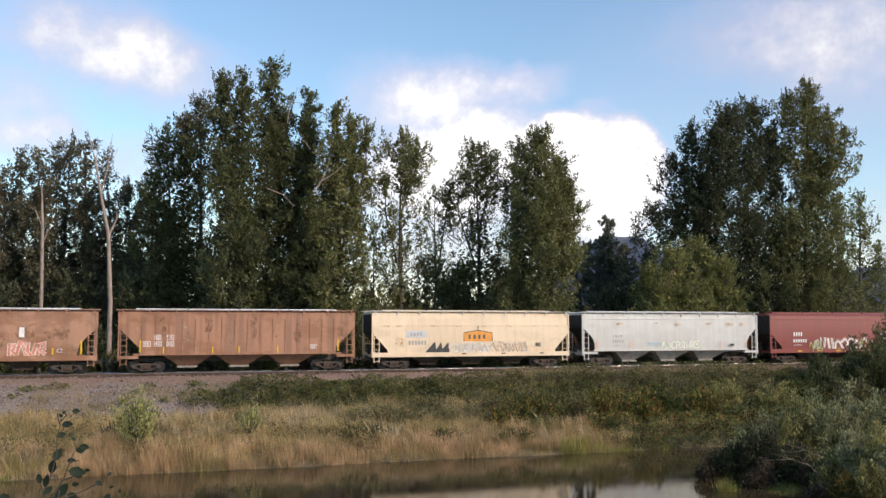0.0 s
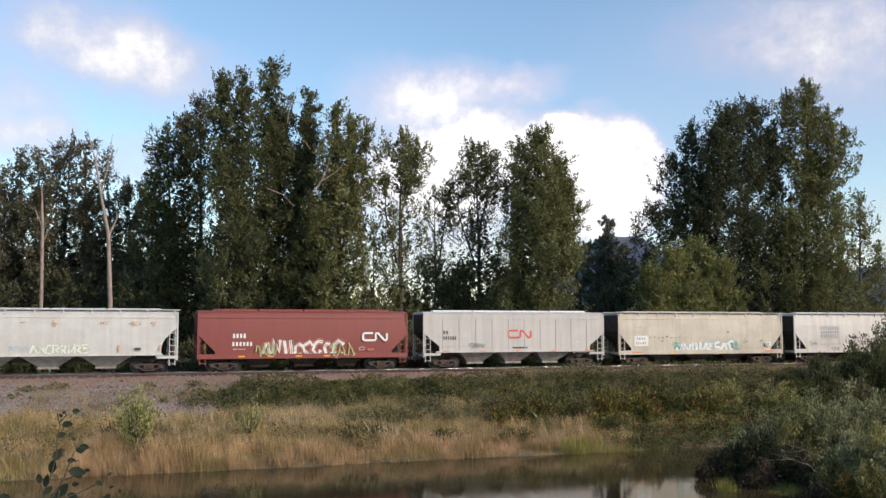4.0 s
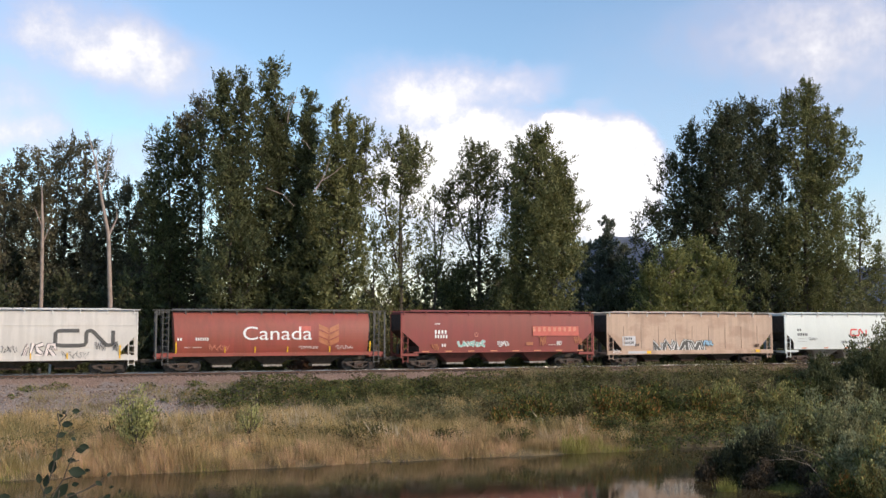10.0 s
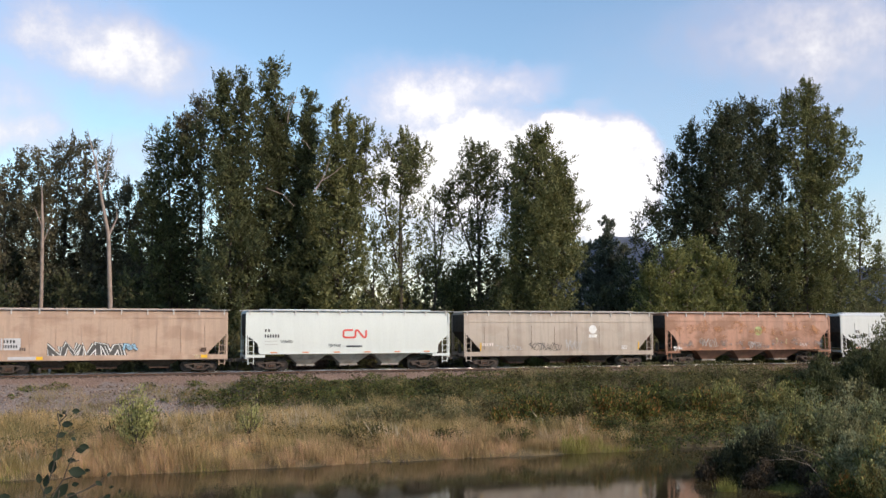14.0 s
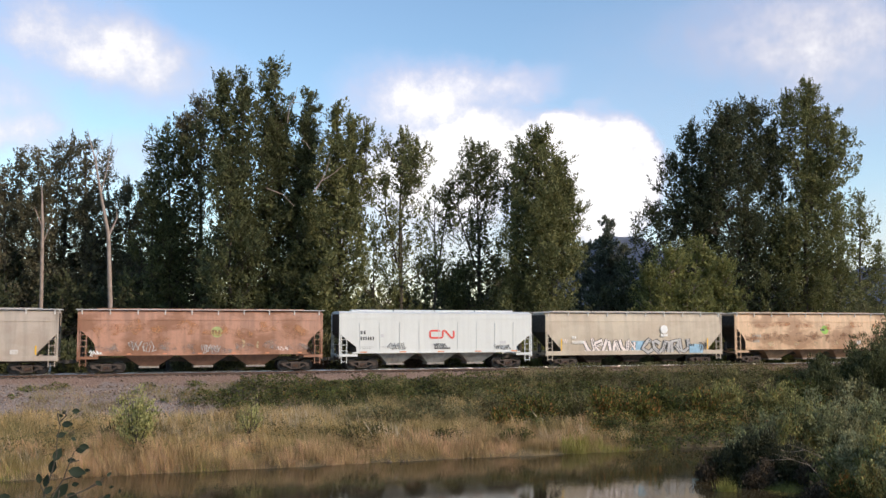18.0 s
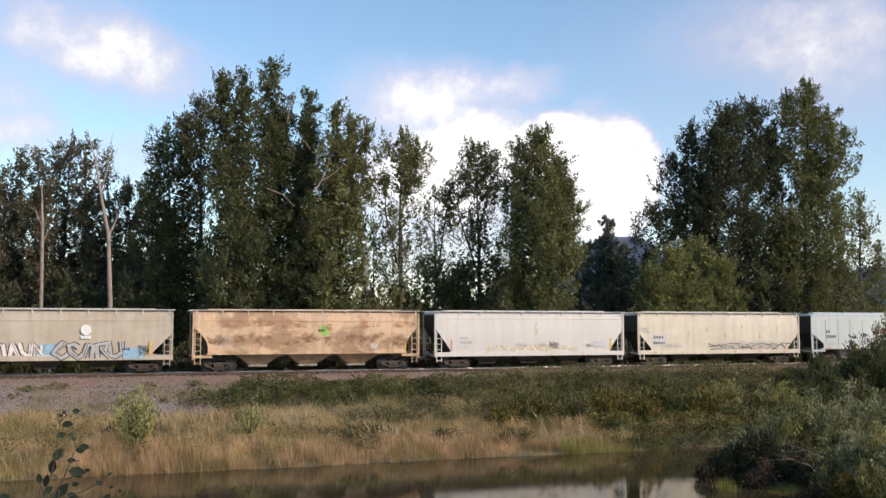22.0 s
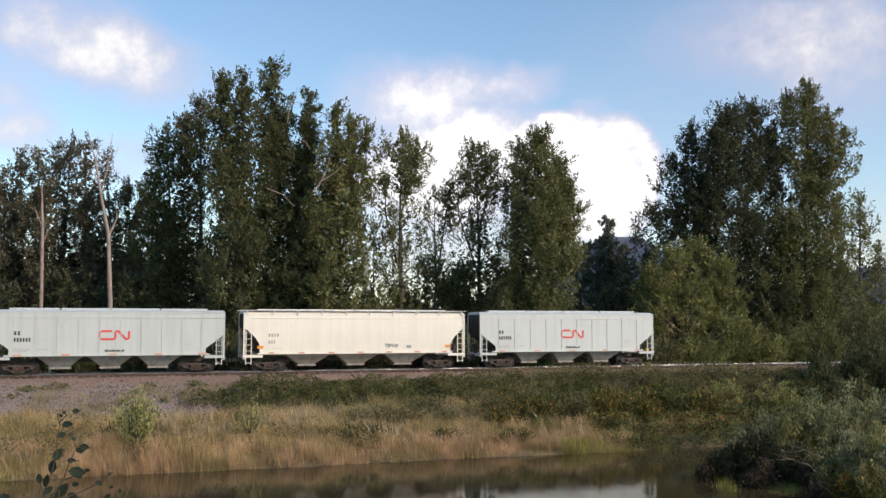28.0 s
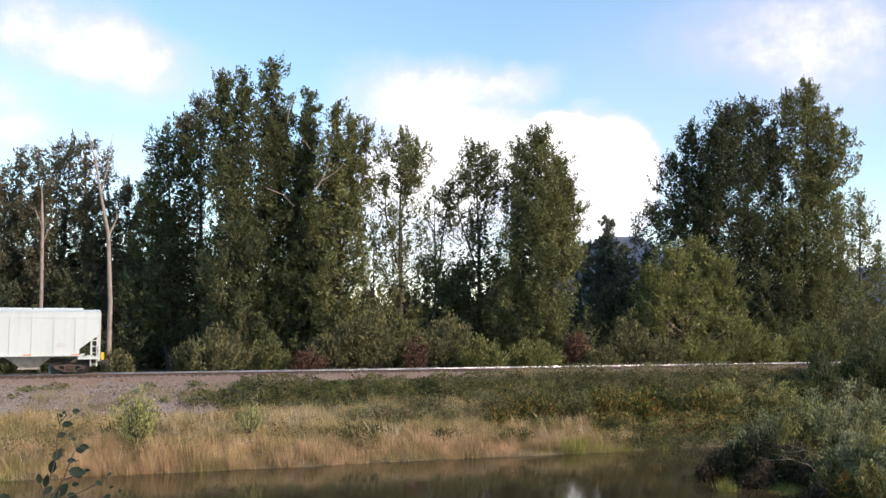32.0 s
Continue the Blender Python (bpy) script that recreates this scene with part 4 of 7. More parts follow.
s.bars(0.09, 0.113, 2.4, 2.6, 2, M_WHITE_INK); s.bars(0.165, 0.222, 2.4, 2.62, 6, M_WHITE_INK); s.bars(0.12, 0.145, 1.85, 1.92, 4, M_PALE_SPRAY); s.bars(0.155, 0.192, 1.85, 1.92, 5, M_PALE_SPRAY)
s.vstripes((0.083, 0.925), 1.4, 2.3); s.vstripes((0.286, 0.414, 0.555, 0.742), 1.45, 1.9, w=0.09)
s.scribble(0.61, 0.69, 1.7, 1.95, M_PALE_SPRAY, 0.03, 6, 3); s.scribble(0.775, 0.85, 1.7, 2.0, M_PALE_SPRAY, 0.04, 4, 5)
s.scribble(0.22, 0.30, 1.6, 2.1, M_SALMON, 0.05, 4, 8)

s = Side(J)
s.bars(0.167, 0.232, 2.87, 3.16, 4, M_WHITE_INK); s.bars(0.167, 0.234, 2.5, 2.8, 5, M_WHITE_INK); s.bars(0.168, 0.196, 3.62, 3.75, 4, M_PALE_SPRAY)
s.letters(0.282, 0.425, 1.75, 2.28, 5, M_TEAL_INK, M_PALE_SPRAY, 16, label="pale teal graffiti")
s.scribble(0.485, 0.54, 1.78, 2.25, M_WHITE_INK, 0.07, 4, 3, "white tag"); s.scribble(0.15, 0.185, 1.5, 2.05, M_WHEAT, 0.06, 3, 6); s.scribble(0.70, 0.74, 1.85, 2.65, M_WHEAT, 0.06, 4, 2); s.scribble(0.89, 0.93, 1.9, 2.65, M_WHEAT, 0.05, 4, 9)
s.rect("repaint_patch", 0.667, 0.914, 2.68, 3.48, M_PINK_RED, "brighter red repainted patch"); s.bars(0.668, 0.913, 3.05, 3.42, 9, M_SALMON, 0.5, "pale flaking strip")
s.boxline(0.365, 0.382, 2.62, 2.95, M_SALMON, 0.05); s.boxline(0.795, 0.82, 1.88, 2.22, M_WHITE_INK, 0.05); s.bars(0.80, 0.815, 1.96, 2.12, 2, M_WHITE_INK)
s.rect("stencil_plate", 0.632, 0.667, 1.9, 2.15, M_WHEAT); s.bars(0.20, 0.225, 1.8, 2.05, 2, M_PALE_SPRAY); s.bars(0.75, 0.79, 1.88, 1.94, 4, M_PALE_SPRAY)
s.hstripes(8, 1.40, M_ORANGE_TAPE, 0.6, 0.08, 0.12, 0.92)

s = Side(K)
s.rect("repaint_patch", 0.089, 0.164, 1.78, 2.62, M_PATCH); s.bars(0.098, 0.148, 2.28, 2.5, 4, M_INK); s.bars(0.096, 0.156, 1.92, 2.15, 6, M_INK); s.bars(0.16, 0.186, 1.72, 1.95, 3, M_INK)
s.letters(0.262, 0.575, 1.05, 2.28, 5, M_CHAR_INK, M_WHITE_INK, 18, M_INK, "charcoal graffiti edged in pale blue")
s.letters(0.565, 0.622, 1.65, 2.25, 2, M_BLUE_INK, M_INK, 19, label="pale blue tag")
s.rect("stencil_plate", 0.885, 0.908, 1.62, 1.88, M_RUST_STEEL); s.rect("repaint_strip", 0.118, 0.225, 1.08, 1.30, M_PATCH); s.rect("repaint_strip", 0.225, 0.25, 1.08, 1.30, M_YELLOW)
s.rect("repaint_strip", 0.858, 0.885, 1.12, 1.35, M_CREAM_STAIN); s.rect("repaint_strip", 0.885, 0.913, 1.12, 1.35, M_YELLOW); s.scribble(0.03, 0.075, 1.1, 1.5, M_WHITE_INK, 0.04, 4, 5)

s = Side(L_)
s.bars(0.088, 0.118, 3.05, 3.25, 2, M_INK); s.bars(0.088, 0.16, 2.6, 2.85, 6, M_INK); s.bars(0.09, 0.15, 2.3, 2.35, 8, M_GREY_INK); s.bars(0.09, 0.15, 2.05, 2.1, 6, M_GREY_INK)
s.emblem(0.462, 0.573, 2.52, 3.25, 0.15, M_RED_INK, "red rounded band emblem")
s.scribble(0.392, 0.447, 1.85, 2.1, M_BLACK_SPRAY, 0.03, 6, 3); s.bars(0.477, 0.555, 1.83, 1.98, 9, M_INK, 0.75); s.scribble(0.165, 0.216, 2.2, 2.42, M_BLACK_SPRAY, 0.03, 6, 5)
s.hstripes(6, 1.40, M_ORANGE_TAPE, 0.5, 0.10, 0.13, 0.88)

s = Side(M)
s.paint("sticker", [[(0.6665 + 0.021 * math.cos(a * math.tau / 14), 3.22 + 0.38 * math.sin(a * math.tau / 14)) for a in range(14)]], M_WHITE_INK, "round white sticker"); s.bars(0.645, 0.688, 2.5, 2.78, 3, M_WHITE_INK, 0.9)
s.scribble(0.16, 0.29, 1.5, 1.9, M_GREY_SPRAY, 0.05, 5, 2); s.scribble(0.33, 0.49, 1.4, 2.1, M_BLACK_SPRAY, 0.05, 7, 6); s.scribble(0.52, 0.60, 1.4, 2.35, M_GREY_SPRAY, 0.06, 4, 8)
s.bars(0.09, 0.15, 1.85, 2.1, 5, M_PALE_SPRAY); s.boxline(0.823, 0.85, 1.5, 1.8, M_WHITE_INK, 0.05); s.bars(0.828, 0.845, 1.58, 1.72, 3, M_WHITE_INK)
s.vstripes((0.08, 0.914), 1.45, 2.1); s.vstripes((0.22, 0.43, 0.6), 1.08, 1.35, M_YELLOW, 0.08)
s.bars(0.10, 0.82, 1.55, 3.5, 6, M_RUST_STEEL, 0.012, "thin rusty weld line")

s = Side(N)
s.paint("sticker", [[(0.549 + 0.024 * math.cos(a * math.tau / 14), 3.05 + 0.42 * math.sin(a * math.tau / 14)) for a in range(14)]], M_LIME_SPRAY, "faded green round sticker"); s.bars(0.53, 0.568, 2.9, 3.2, 3, M_RUST_STEEL, 0.4)
s.scribble(0.49, 0.56, 1.45, 2.1, M_GREY_SPRAY, 0.06, 5, 3); s.scribble(0.05, 0.10, 1.3, 1.7, M_WHITE_INK, 0.10, 4, 5); s.scribble(0.20, 0.30, 1.6, 2.4, M_GREY_SPRAY, 0.05, 5, 9); s.scribble(0.80, 0.85, 1.6, 1.95, M_PALE_SPRAY, 0.05, 3, 4)
s.stain(0.66, 2.2, 0.35, 0.9, M_CREAM_STAIN, 3); s.stain(0.72, 2.1, 0.3, 0.7, M_CREAM_STAIN, 4); s.hstripes(6, 1.40, M_ORANGE_TAPE, 0.3, 0.08, 0.2, 0.9)

for k in range(8):
    s.stain(0.10 + 0.11 * k, 3.2 + 0.3 * math.sin(k * 2.3), 2.3, 1.3, M_ORANGE_WASH, k + 170)
    s.stain(0.12 + 0.11 * k, 1.9 + 0.2 * math.sin(k * 1.3), 2.0, 0.8, M_GREY_WASH, k + 190)
s = Side(A)
for k in range(7):
    s.stain(0.12 + 0.12 * k, 3.0 + 0.5 * math.sin(k * 2.6), 2.0, 1.5, M_BROWN_WASH, k + 210)
    s.stain(0.10 + 0.13 * k, 2.0 + 0.2 * math.sin(k * 1.9), 2.2, 0.9, M_TAN_WASH, k + 230)
s = Side(B)
for k in range(10):
    s.stain(0.08 + 0.095 * k, 3.2 + 0.4 * math.sin(k * 2.6), 0.7, 1.9, M_BROWN_WASH if k % 2 else M_TAN_WASH, k + 250)

s = national(O, 2)
s.scribble(0.243, 0.327, 1.6, 2.15, M_BLACK_SPRAY, 0.04, 6, 4); s.scribble(0.472, 0.539, 1.78, 2.1, M_BLACK_SPRAY, 0.045, 6, 7); s.scribble(0.795, 0.88, 1.55, 1.95, M_BLACK_SPRAY, 0.045, 7, 9)

s = Side(P)
s.rect("graffiti_ground", 0.47, 0.545, 1.08, 2.2, M_BLUE_INK, "blue sprayed ground"); s.rect("graffiti_ground", 0.21, 0.80, 1.06, 1.4, M_WHITE_INK)
s.letters(0.212, 0.50, 1.08, 2.4, 6, M_PALE_SPRAY, M_BLACK_SPRAY, 22, label="white block graffiti with black outline")
s.letters(0.535, 0.80, 1.08, 2.4, 5, M_GREY_SPRAY, M_BLACK_SPRAY, 23, None, "silver block graffiti over blue")
s.rect("graffiti_ground", 0.80, 0.88, 1.1, 1.9, M_BLUE_INK); s.scribble(0.86, 0.90, 1.3, 2.1, M_BLACK_SPRAY, 0.05, 5, 3)
s.bars(0.14, 0.165, 2.42, 2.65, 2, M_WHITE_INK); s.bars(0.14, 0.205, 2.0, 2.25, 6, M_WHITE_INK); s.scribble(0.09, 0.12, 2.0, 2.4, M_PALE_SPRAY, 0.04, 3, 8)
s.paint("sticker", [[(0.6535 + 0.021 * math.cos(a * math.tau / 14), 3.22 + 0.38 * math.sin(a * math.tau / 14)) for a in range(14)]], M_WHITE_INK, "round white sticker"); s.bars(0.634, 0.674, 2.58, 2.8, 3, M_WHITE_INK, 0.9)
s.vstripes((0.078, 0.905), 1.4, 2.4); s.bars(0.80, 0.83, 1.72, 1.9, 3, M_INK)

s = Side(Q)
s.paint("sticker", [[(0.565 + 0.024 * math.cos(a * math.tau / 14), 3.15 + 0.42 * math.sin(a * math.tau / 14)) for a in range(14)]], M_GREEN_INK, "bright green round sticker"); s.bars(0.535, 0.565, 3.05, 3.25, 3, M_INK, 0.8)
s.bars(0.107, 0.165, 2.5, 2.72, 4, M_GREY_INK); s.bars(0.107, 0.152, 2.0, 2.25, 4, M_GREY_INK); s.boxline(0.772, 0.80, 1.75, 2.1, M_WHITE_INK, 0.06); s.bars(0.778, 0.795, 1.85, 2.0, 3, M_WHITE_INK)
for k, u in enumerate((0.22, 0.38, 0.50, 0.64, 0.72, 0.86)):
    s.stain(u, 1.85 + 0.12 * math.sin(k * 3), 0.8, 0.5, M_CREAM_STAIN, k + 11)
s.vstripes((0.93,), 1.6, 2.5)
for k in range(9):
    s.stain(0.10 + 0.1 * k, 2.45 + 0.15 * math.sin(k * 2.1), 2.3, 0.95, M_BROWN_WASH, k + 130)
for k in range(6):
    s.stain(0.12 + 0.16 * k, 3.55 + 0.12 * math.sin(k * 1.7), 2.6, 0.55, M_ORANGE_WASH, k + 150)

s = Side(R)
s.bars(0.128, 0.168, 2.4, 2.6, 4, M_GREY_INK); s.bars(0.128, 0.19, 2.02, 2.25, 7, M_GREY_INK); s.bars(0.128, 0.18, 1.65, 1.85, 5, M_PATCH)
for k in range(9):
    s.stain(0.28 + 0.055 * k, 1.62 + 0.1 * math.sin(k * 2.2), 1.3, 0.55, M_CREAM_STAIN, k + 31)
s.rect("repaint_strip", 0.512, 0.524, 2.75, 3.75, M_CREAM_STAIN)
s.scribble(0.41, 0.47, 1.65, 2.1, M_GREY_SPRAY, 0.035, 5, 3); s.scribble(0.53, 0.575, 1.75, 2.1, M_GREY_SPRAY, 0.035, 5, 6); s.scribble(0.59, 0.637, 1.6, 2.2, M_BLACK_SPRAY, 0.035, 5, 8)
s.rect("smear", 0.826, 0.89, 1.72, 2.2, M_PATCH); s.bars(0.792, 0.815, 1.75, 2.0, 3, M_GREY_INK); s.vstripes((0.082,), 1.5, 2.4, M_ORANGE_TAPE); s.vstripes((0.92,), 1.5, 2.5)
s.vstripes((0.26, 0.43, 0.60, 0.77), 1.08, 1.36, M_YELLOW, 0.06)

s = Side(S)
s.rect("repaint_patch", 0.088, 0.165, 1.8, 2.72, M_PATCH); s.bars(0.093, 0.155, 2.4, 2.62, 4, M_INK); s.bars(0.09, 0.162, 1.9, 2.12, 6, M_INK)
s.scribble(0.16, 0.25, 1.5, 1.95, M_GREY_SPRAY, 0.05, 5, 3); s.scribble(0.02, 0.07, 2.8, 3.4, M_GREY_SPRAY, 0.05, 4, 6)
s.scribble(0.43, 0.93, 1.12, 1.95, M_BLACK_SPRAY, 0.055, 14, 27, "long black scribble"); s.scribble(0.50, 0.86, 1.3, 2.1, M_GREY_SPRAY, 0.05, 9, 31, "long grey scribble"); s.hstripes(6, 1.12, M_ORANGE_TAPE, 0.3, 0.1, 0.1, 0.9)
for k in range(6):
    s.stain(0.3 + 0.11 * k, 3.0 + 0.4 * math.sin(k * 2.6), 0.12, 0.8, M_RUST_STAIN, k + 90)

national(T, 3)
s = Side(U)
s.bars(0.107, 0.155, 2.68, 2.92, 4, M_GREY_INK); s.bars(0.107, 0.14, 2.15, 2.4, 3, M_GREY_INK); s.bars(0.12, 0.17, 1.75, 1.8, 6, M_PATCH)
s.scribble(0.625, 0.68, 1.75, 2.1, M_BLACK_SPRAY, 0.035, 5, 3); s.rect("stencil_plate", 0.722, 0.744, 1.72, 1.98, M_GREY_INK); s.rect("repaint_strip", 0.06, 0.085, 1.75, 1.98, M_ORANGE)
s.hstripes(7, 1.38, M_ORANGE_TAPE, 0.45, 0.09, 0.12, 0.9); s.rect("repaint_strip", 0.905, 0.93, 1.75, 1.98, M_ORANGE)
national(V, 4)
# end-of-train marker on the last car
bm = bmesh.new()
box(bm, 8.36, 8.56, -0.15, 0.15, 1.0, 1.55)
part("end_marker", bm, M_YELLOW, CARS[V][0], "yellow end-of-train device")


# ---- plants ----
def unit(a):
    return a / (np.linalg.norm(a, axis=1)[:, None] + 1e-9)


def leaf_quads(c, size, long=1.5, out=None, jitter=0.75, along=None):
    """Leaves at the points c: one small rhombus each, facing roughly along out."""
    n = len(c)
    nrm = rng.normal(size=(n, 3))
    if out is not None:
        nrm = unit(out) + unit(nrm) * jitter
    nrm = unit(nrm)
    d = unit(np.cross(nrm, rng.normal(size=(n, 3))))
    if along is not None:
        d = unit(along + rng.normal(size=(n, 3)) * 0.45)
        nrm = unit(nrm - d * np.sum(nrm * d, 1)[:, None])
    e = np.cross(nrm, d)
    s = (size * rng.uniform(0.6, 1.35, n))[:, None]
    d, e = d * s * long * 0.5, e * s * 0.5
    v = np.stack([c - d, c + e, c + d, c - e], 1).reshape(-1, 3)
    return v, np.arange(4 * n).reshape(n, 4)


def limb_mesh(segs, name, material, parent):
    """Tapered limbs: segs of (a, b, radius at a, radius at b)."""
    n, out, faces = 5, [], []
    for a, b, r0, r1 in segs:
        a, b = np.array(a), np.array(b)
        d = (b - a) / (np.linalg.norm(b - a) + 1e-9)
        u = np.cross(d, (0.3, 0.9, 0.1)); u /= np.linalg.norm(u) + 1e-9
        w = np.cross(d, u)
        o = len(out)
        for p, r in ((a, r0), (b, r1)):
            for k in range(n):
                t = k * math.tau / n
                out.append(p + (u * math.cos(t) + w * math.sin(t)) * r)
        for k in range(n):
            faces.append((o + k, o + (k + 1) % n, o + n + (k + 1) % n, o + n + k))
    return mesh_np(name, np.array(out), np.array(faces), material, parent)


def lobe(x, y, z0, z1, r, dens, upsweep=1.0, leaves=45):
    """One leafy leader of a tree: leaf clumps on the shell of an uneven spire from z0 to z1, with loose shoots at its tip."""
    H = z1 - z0
    ph = rng.uniform(0, math.tau, 6)

    def radius(t, az):
        base = (0.62 + 0.38 * np.minimum(1, t / 0.25)) * (1 - np.clip((t - 0.42) / 0.58, 0, 1) ** 2.1) ** 0.8 + 0.07
        lump = 1 + 0.20 * np.sin(2 * az + ph[0] + 5 * t) + 0.17 * np.sin(t * H * 1.15 + ph[1] + 1.5 * np.sin(az + ph[2])) + 0.12 * np.sin(3 * az - t * H * 0.8 + ph[3])
        return 1.20 * r * base * lump

    n = max(18, int((0.22 + 0.78 * dens) * (H * r * 6.4 + 18)))
    # boughs on the shell, clumps gathered round them
    nb = max(7, n // 6)
    tb = (np.arange(nb) + rng.uniform(0, 1, nb)) / nb
    ab = np.arange(nb) * 2.39996 + rng.normal(size=nb) * 0.5
    Rb = radius(tb, ab) * rng.uniform(0.62, 1.04, nb)
    j = rng.integers(0, nb, n)
    sg = 0.23 + 0.10 * r
    cb = np.stack([x + np.cos(ab) * Rb, y + np.sin(ab) * Rb, z0 + tb * (H - 1.1)], 1)
    c = cb[j] + rng.normal(size=(n, 3)) * np.array((sg, sg, sg * 1.25))
    c[:, 2] = np.minimum(c[:, 2], z1 - 0.7)
    t, az = tb[j], ab[j]
    hz = np.stack([np.cos(az), np.sin(az), np.zeros(n)], 1)
    hz = unit(hz * 0.55 + (c - cb[j]) / sg * 0.45 + np.array((0, 0, 0.05)))
    d = unit(hz * rng.uniform(0.25, 1.0, n)[:, None] + np.stack([np.zeros(n), np.zeros(n), upsweep * rng.uniform(0.5, 1.2, n)], 1) + rng.normal(size=(n, 3)) * 0.22)
    ln = rng.uniform(0.7, 1.5, n) * (0.72 + 0.14 * r)
    w = rng.uniform(0.26, 0.52, n) * (0.80 + 0.14 * r)
    # slim shoots that break the outline
    k = max(4, int(0.24 * n))
    pick = rng.integers(0, n, k)
    c2 = c[pick] + hz[pick] * 0.25 + np.array((0, 0, 0.35))
    d2 = unit(d[pick] + np.array((0, 0, 0.35)) + rng.normal(size=(k, 3)) * 0.25)
    tip = np.column_stack([x + rng.normal(size=3) * 0.18, y + rng.normal(size=3) * 0.18, np.full(3, z1 - 0.9) - rng.uniform(0, 0.5, 3)])
    tipd = unit(np.tile((0.0, 0.0, 1.0), (3, 1)) + rng.normal(size=(3, 3)) * 0.16)
    c = np.concatenate([c, c2, tip]); d = np.concatenate([d, d2, tipd])
    ln = np.concatenate([ln, rng.uniform(0.7, 1.3, k), rng.uniform(0.8, 1.2, 3)])
    w = np.concatenate([w, rng.uniform(0.09, 0.18, k), rng.uniform(0.16, 0.26, 3)])
    hz = np.concatenate([hz, hz[pick], np.tile((0.0, -0.3, 0.6), (3, 1))])
    # leaves of all the clumps at once
    m = np.maximum(6, (leaves * (0.55 + 0.45 * dens) * (w / 0.42) ** 0.8 * rng.uniform(0.6, 1.3, len(c))).astype(int))
    i = np.repeat(np.arange(len(c)), m)
    s = rng.uniform(0, 1, len(i))
    off = unit(rng.normal(size=(len(i), 3))) * (w[i] * rng.uniform(0, 1, len(i)) ** 0.5 * (0.30 + 0.95 * np.sin(np.pi * (0.10 + 0.88 * s))))[:, None]
    p = c[i] + d[i] * (ln[i] * (s - 0.25))[:, None] + off
    out = off / w[i][:, None] * 0.9 + hz[i] * 0.55 + np.array((0, 0, 0.40))
    mid = np.repeat(np.arange(nb), max(3, int(26 * dens * dens)))
    core = cb[mid] + rng.normal(size=(len(mid), 3)) * (0.20 + 0.06 * r) - np.stack([np.cos(ab), np.sin(ab), np.zeros(nb)], 1)[mid] * 0.25
    return p, out, d[i], c[:n], core


def cottonwood(x, y, leaf, label, lobes, bark=None, size=0.11, upsweep=1.0, leaves=45):
    """A tree of one trunk and several leaders. lobes: (dx, dy, foot, top, radius, density), heights above the tree's own foot."""
    th = tagged(new("tree"), label, "tree", "trees behind the railway")
    z0 = float(ground_z(np.array(x), np.array(y))) - 0.1
    th.location = (x, y, z0)
    h = max(l[3] for l in lobes)
    tall = max(lobes, key=lambda l: l[3])
    tr = max(0.12, h * 0.0125)
    bend = rng.normal(size=2) * 0.25
    stem = lambda t: np.array((tall[0] * t ** 1.5 + bend[0] * math.sin(3.1 * t), tall[1] * t + bend[1] * math.sin(2.7 * t), h * 0.985 * t))
    ns = 10
    limb_mesh([(stem(k / ns), stem((k + 1) / ns), tr * (1 - 0.94 * k / ns), tr * (1 - 0.94 * (k + 1) / ns)) for k in range(ns)], "trunk", bark or M_BARK, th)
    pts, outs, ways, segs, core = [], [], [], [], []
    for dx, dy, a, b, r, dens in lobes:
        p, o, w, c, inner = lobe(dx, dy, a, b, r, dens, upsweep, leaves)
        pts.append(p); outs.append(o); ways.append(w); core.append(inner)
        # the leader, forking from the trunk below its foot
        q0 = stem(max(0.02, (a - 1.5 - abs(dx)) / h))
        q1, q2 = np.array((dx, dy, a + 0.35 * (b - a))), np.array((dx, dy, b - 0.7))
        rr = tr * (0.25 + 0.35 * (b - a) / h)
        if (dx, dy, b) != (tall[0], tall[1], tall[3]):
            segs += [(q0, q0 * 0.4 + q1 * 0.6, rr, rr * 0.8), (q0 * 0.4 + q1 * 0.6, q1, rr * 0.8, rr * 0.7), (q1, q2, rr * 0.7, 0.02)]
        for k in range(0, len(c), 3):
            f = np.array((dx, dy, max(a - 1.0, c[k, 2] - 0.5 * np.hypot(c[k, 0] - dx, c[k, 1] - dy) - 0.4)))
            mid = f * 0.45 + c[k] * 0.55 - np.array((0, 0, 0.12))
            segs += [(f, mid, 0.05, 0.035), (mid, c[k], 0.035, 0.012)]
        if dens > 0.45:
            m = int(40 * dens * dens * r * (b - a))
            t = rng.uniform(0.02, 0.86, m)
            R = r * 0.60 * (1 - np.clip((t - 0.5) / 0.5, 0, 1) ** 2) * rng.uniform(0, 1, m) ** 0.5
            az = rng.uniform(0, math.tau, m)
            core.append(np.stack([dx + np.cos(az) * R, dy + np.sin(az) * R, a + t * (b - a)], 1))
    tagged(limb_mesh(segs, "branchwork", bark or M_BARK, th), kind="stuff")
    c, o = np.concatenate(pts), np.concatenate(outs)
    c[:, 2] = np.maximum(c[:, 2], 0.25)
    v, f = leaf_quads(c, size, 2.3, o, 0.6, np.concatenate(ways) + unit(o) * 0.5)
    if core:
        v2, f2 = leaf_quads(np.concatenate(core), 0.29, 1.5)
        v, f = np.concatenate([v, v2]), np.concatenate([f, f2 + len(v)])
    mesh_np("crown", v, f, leaf, th)
    return th


cottonwood(-11.0, 33.0, M_LEAF_SHADE, "tall brownish-green cottonwood turning with autumn", [(-0.7, 0.0, 5.4, 21.7, 1.79, 0.70)])
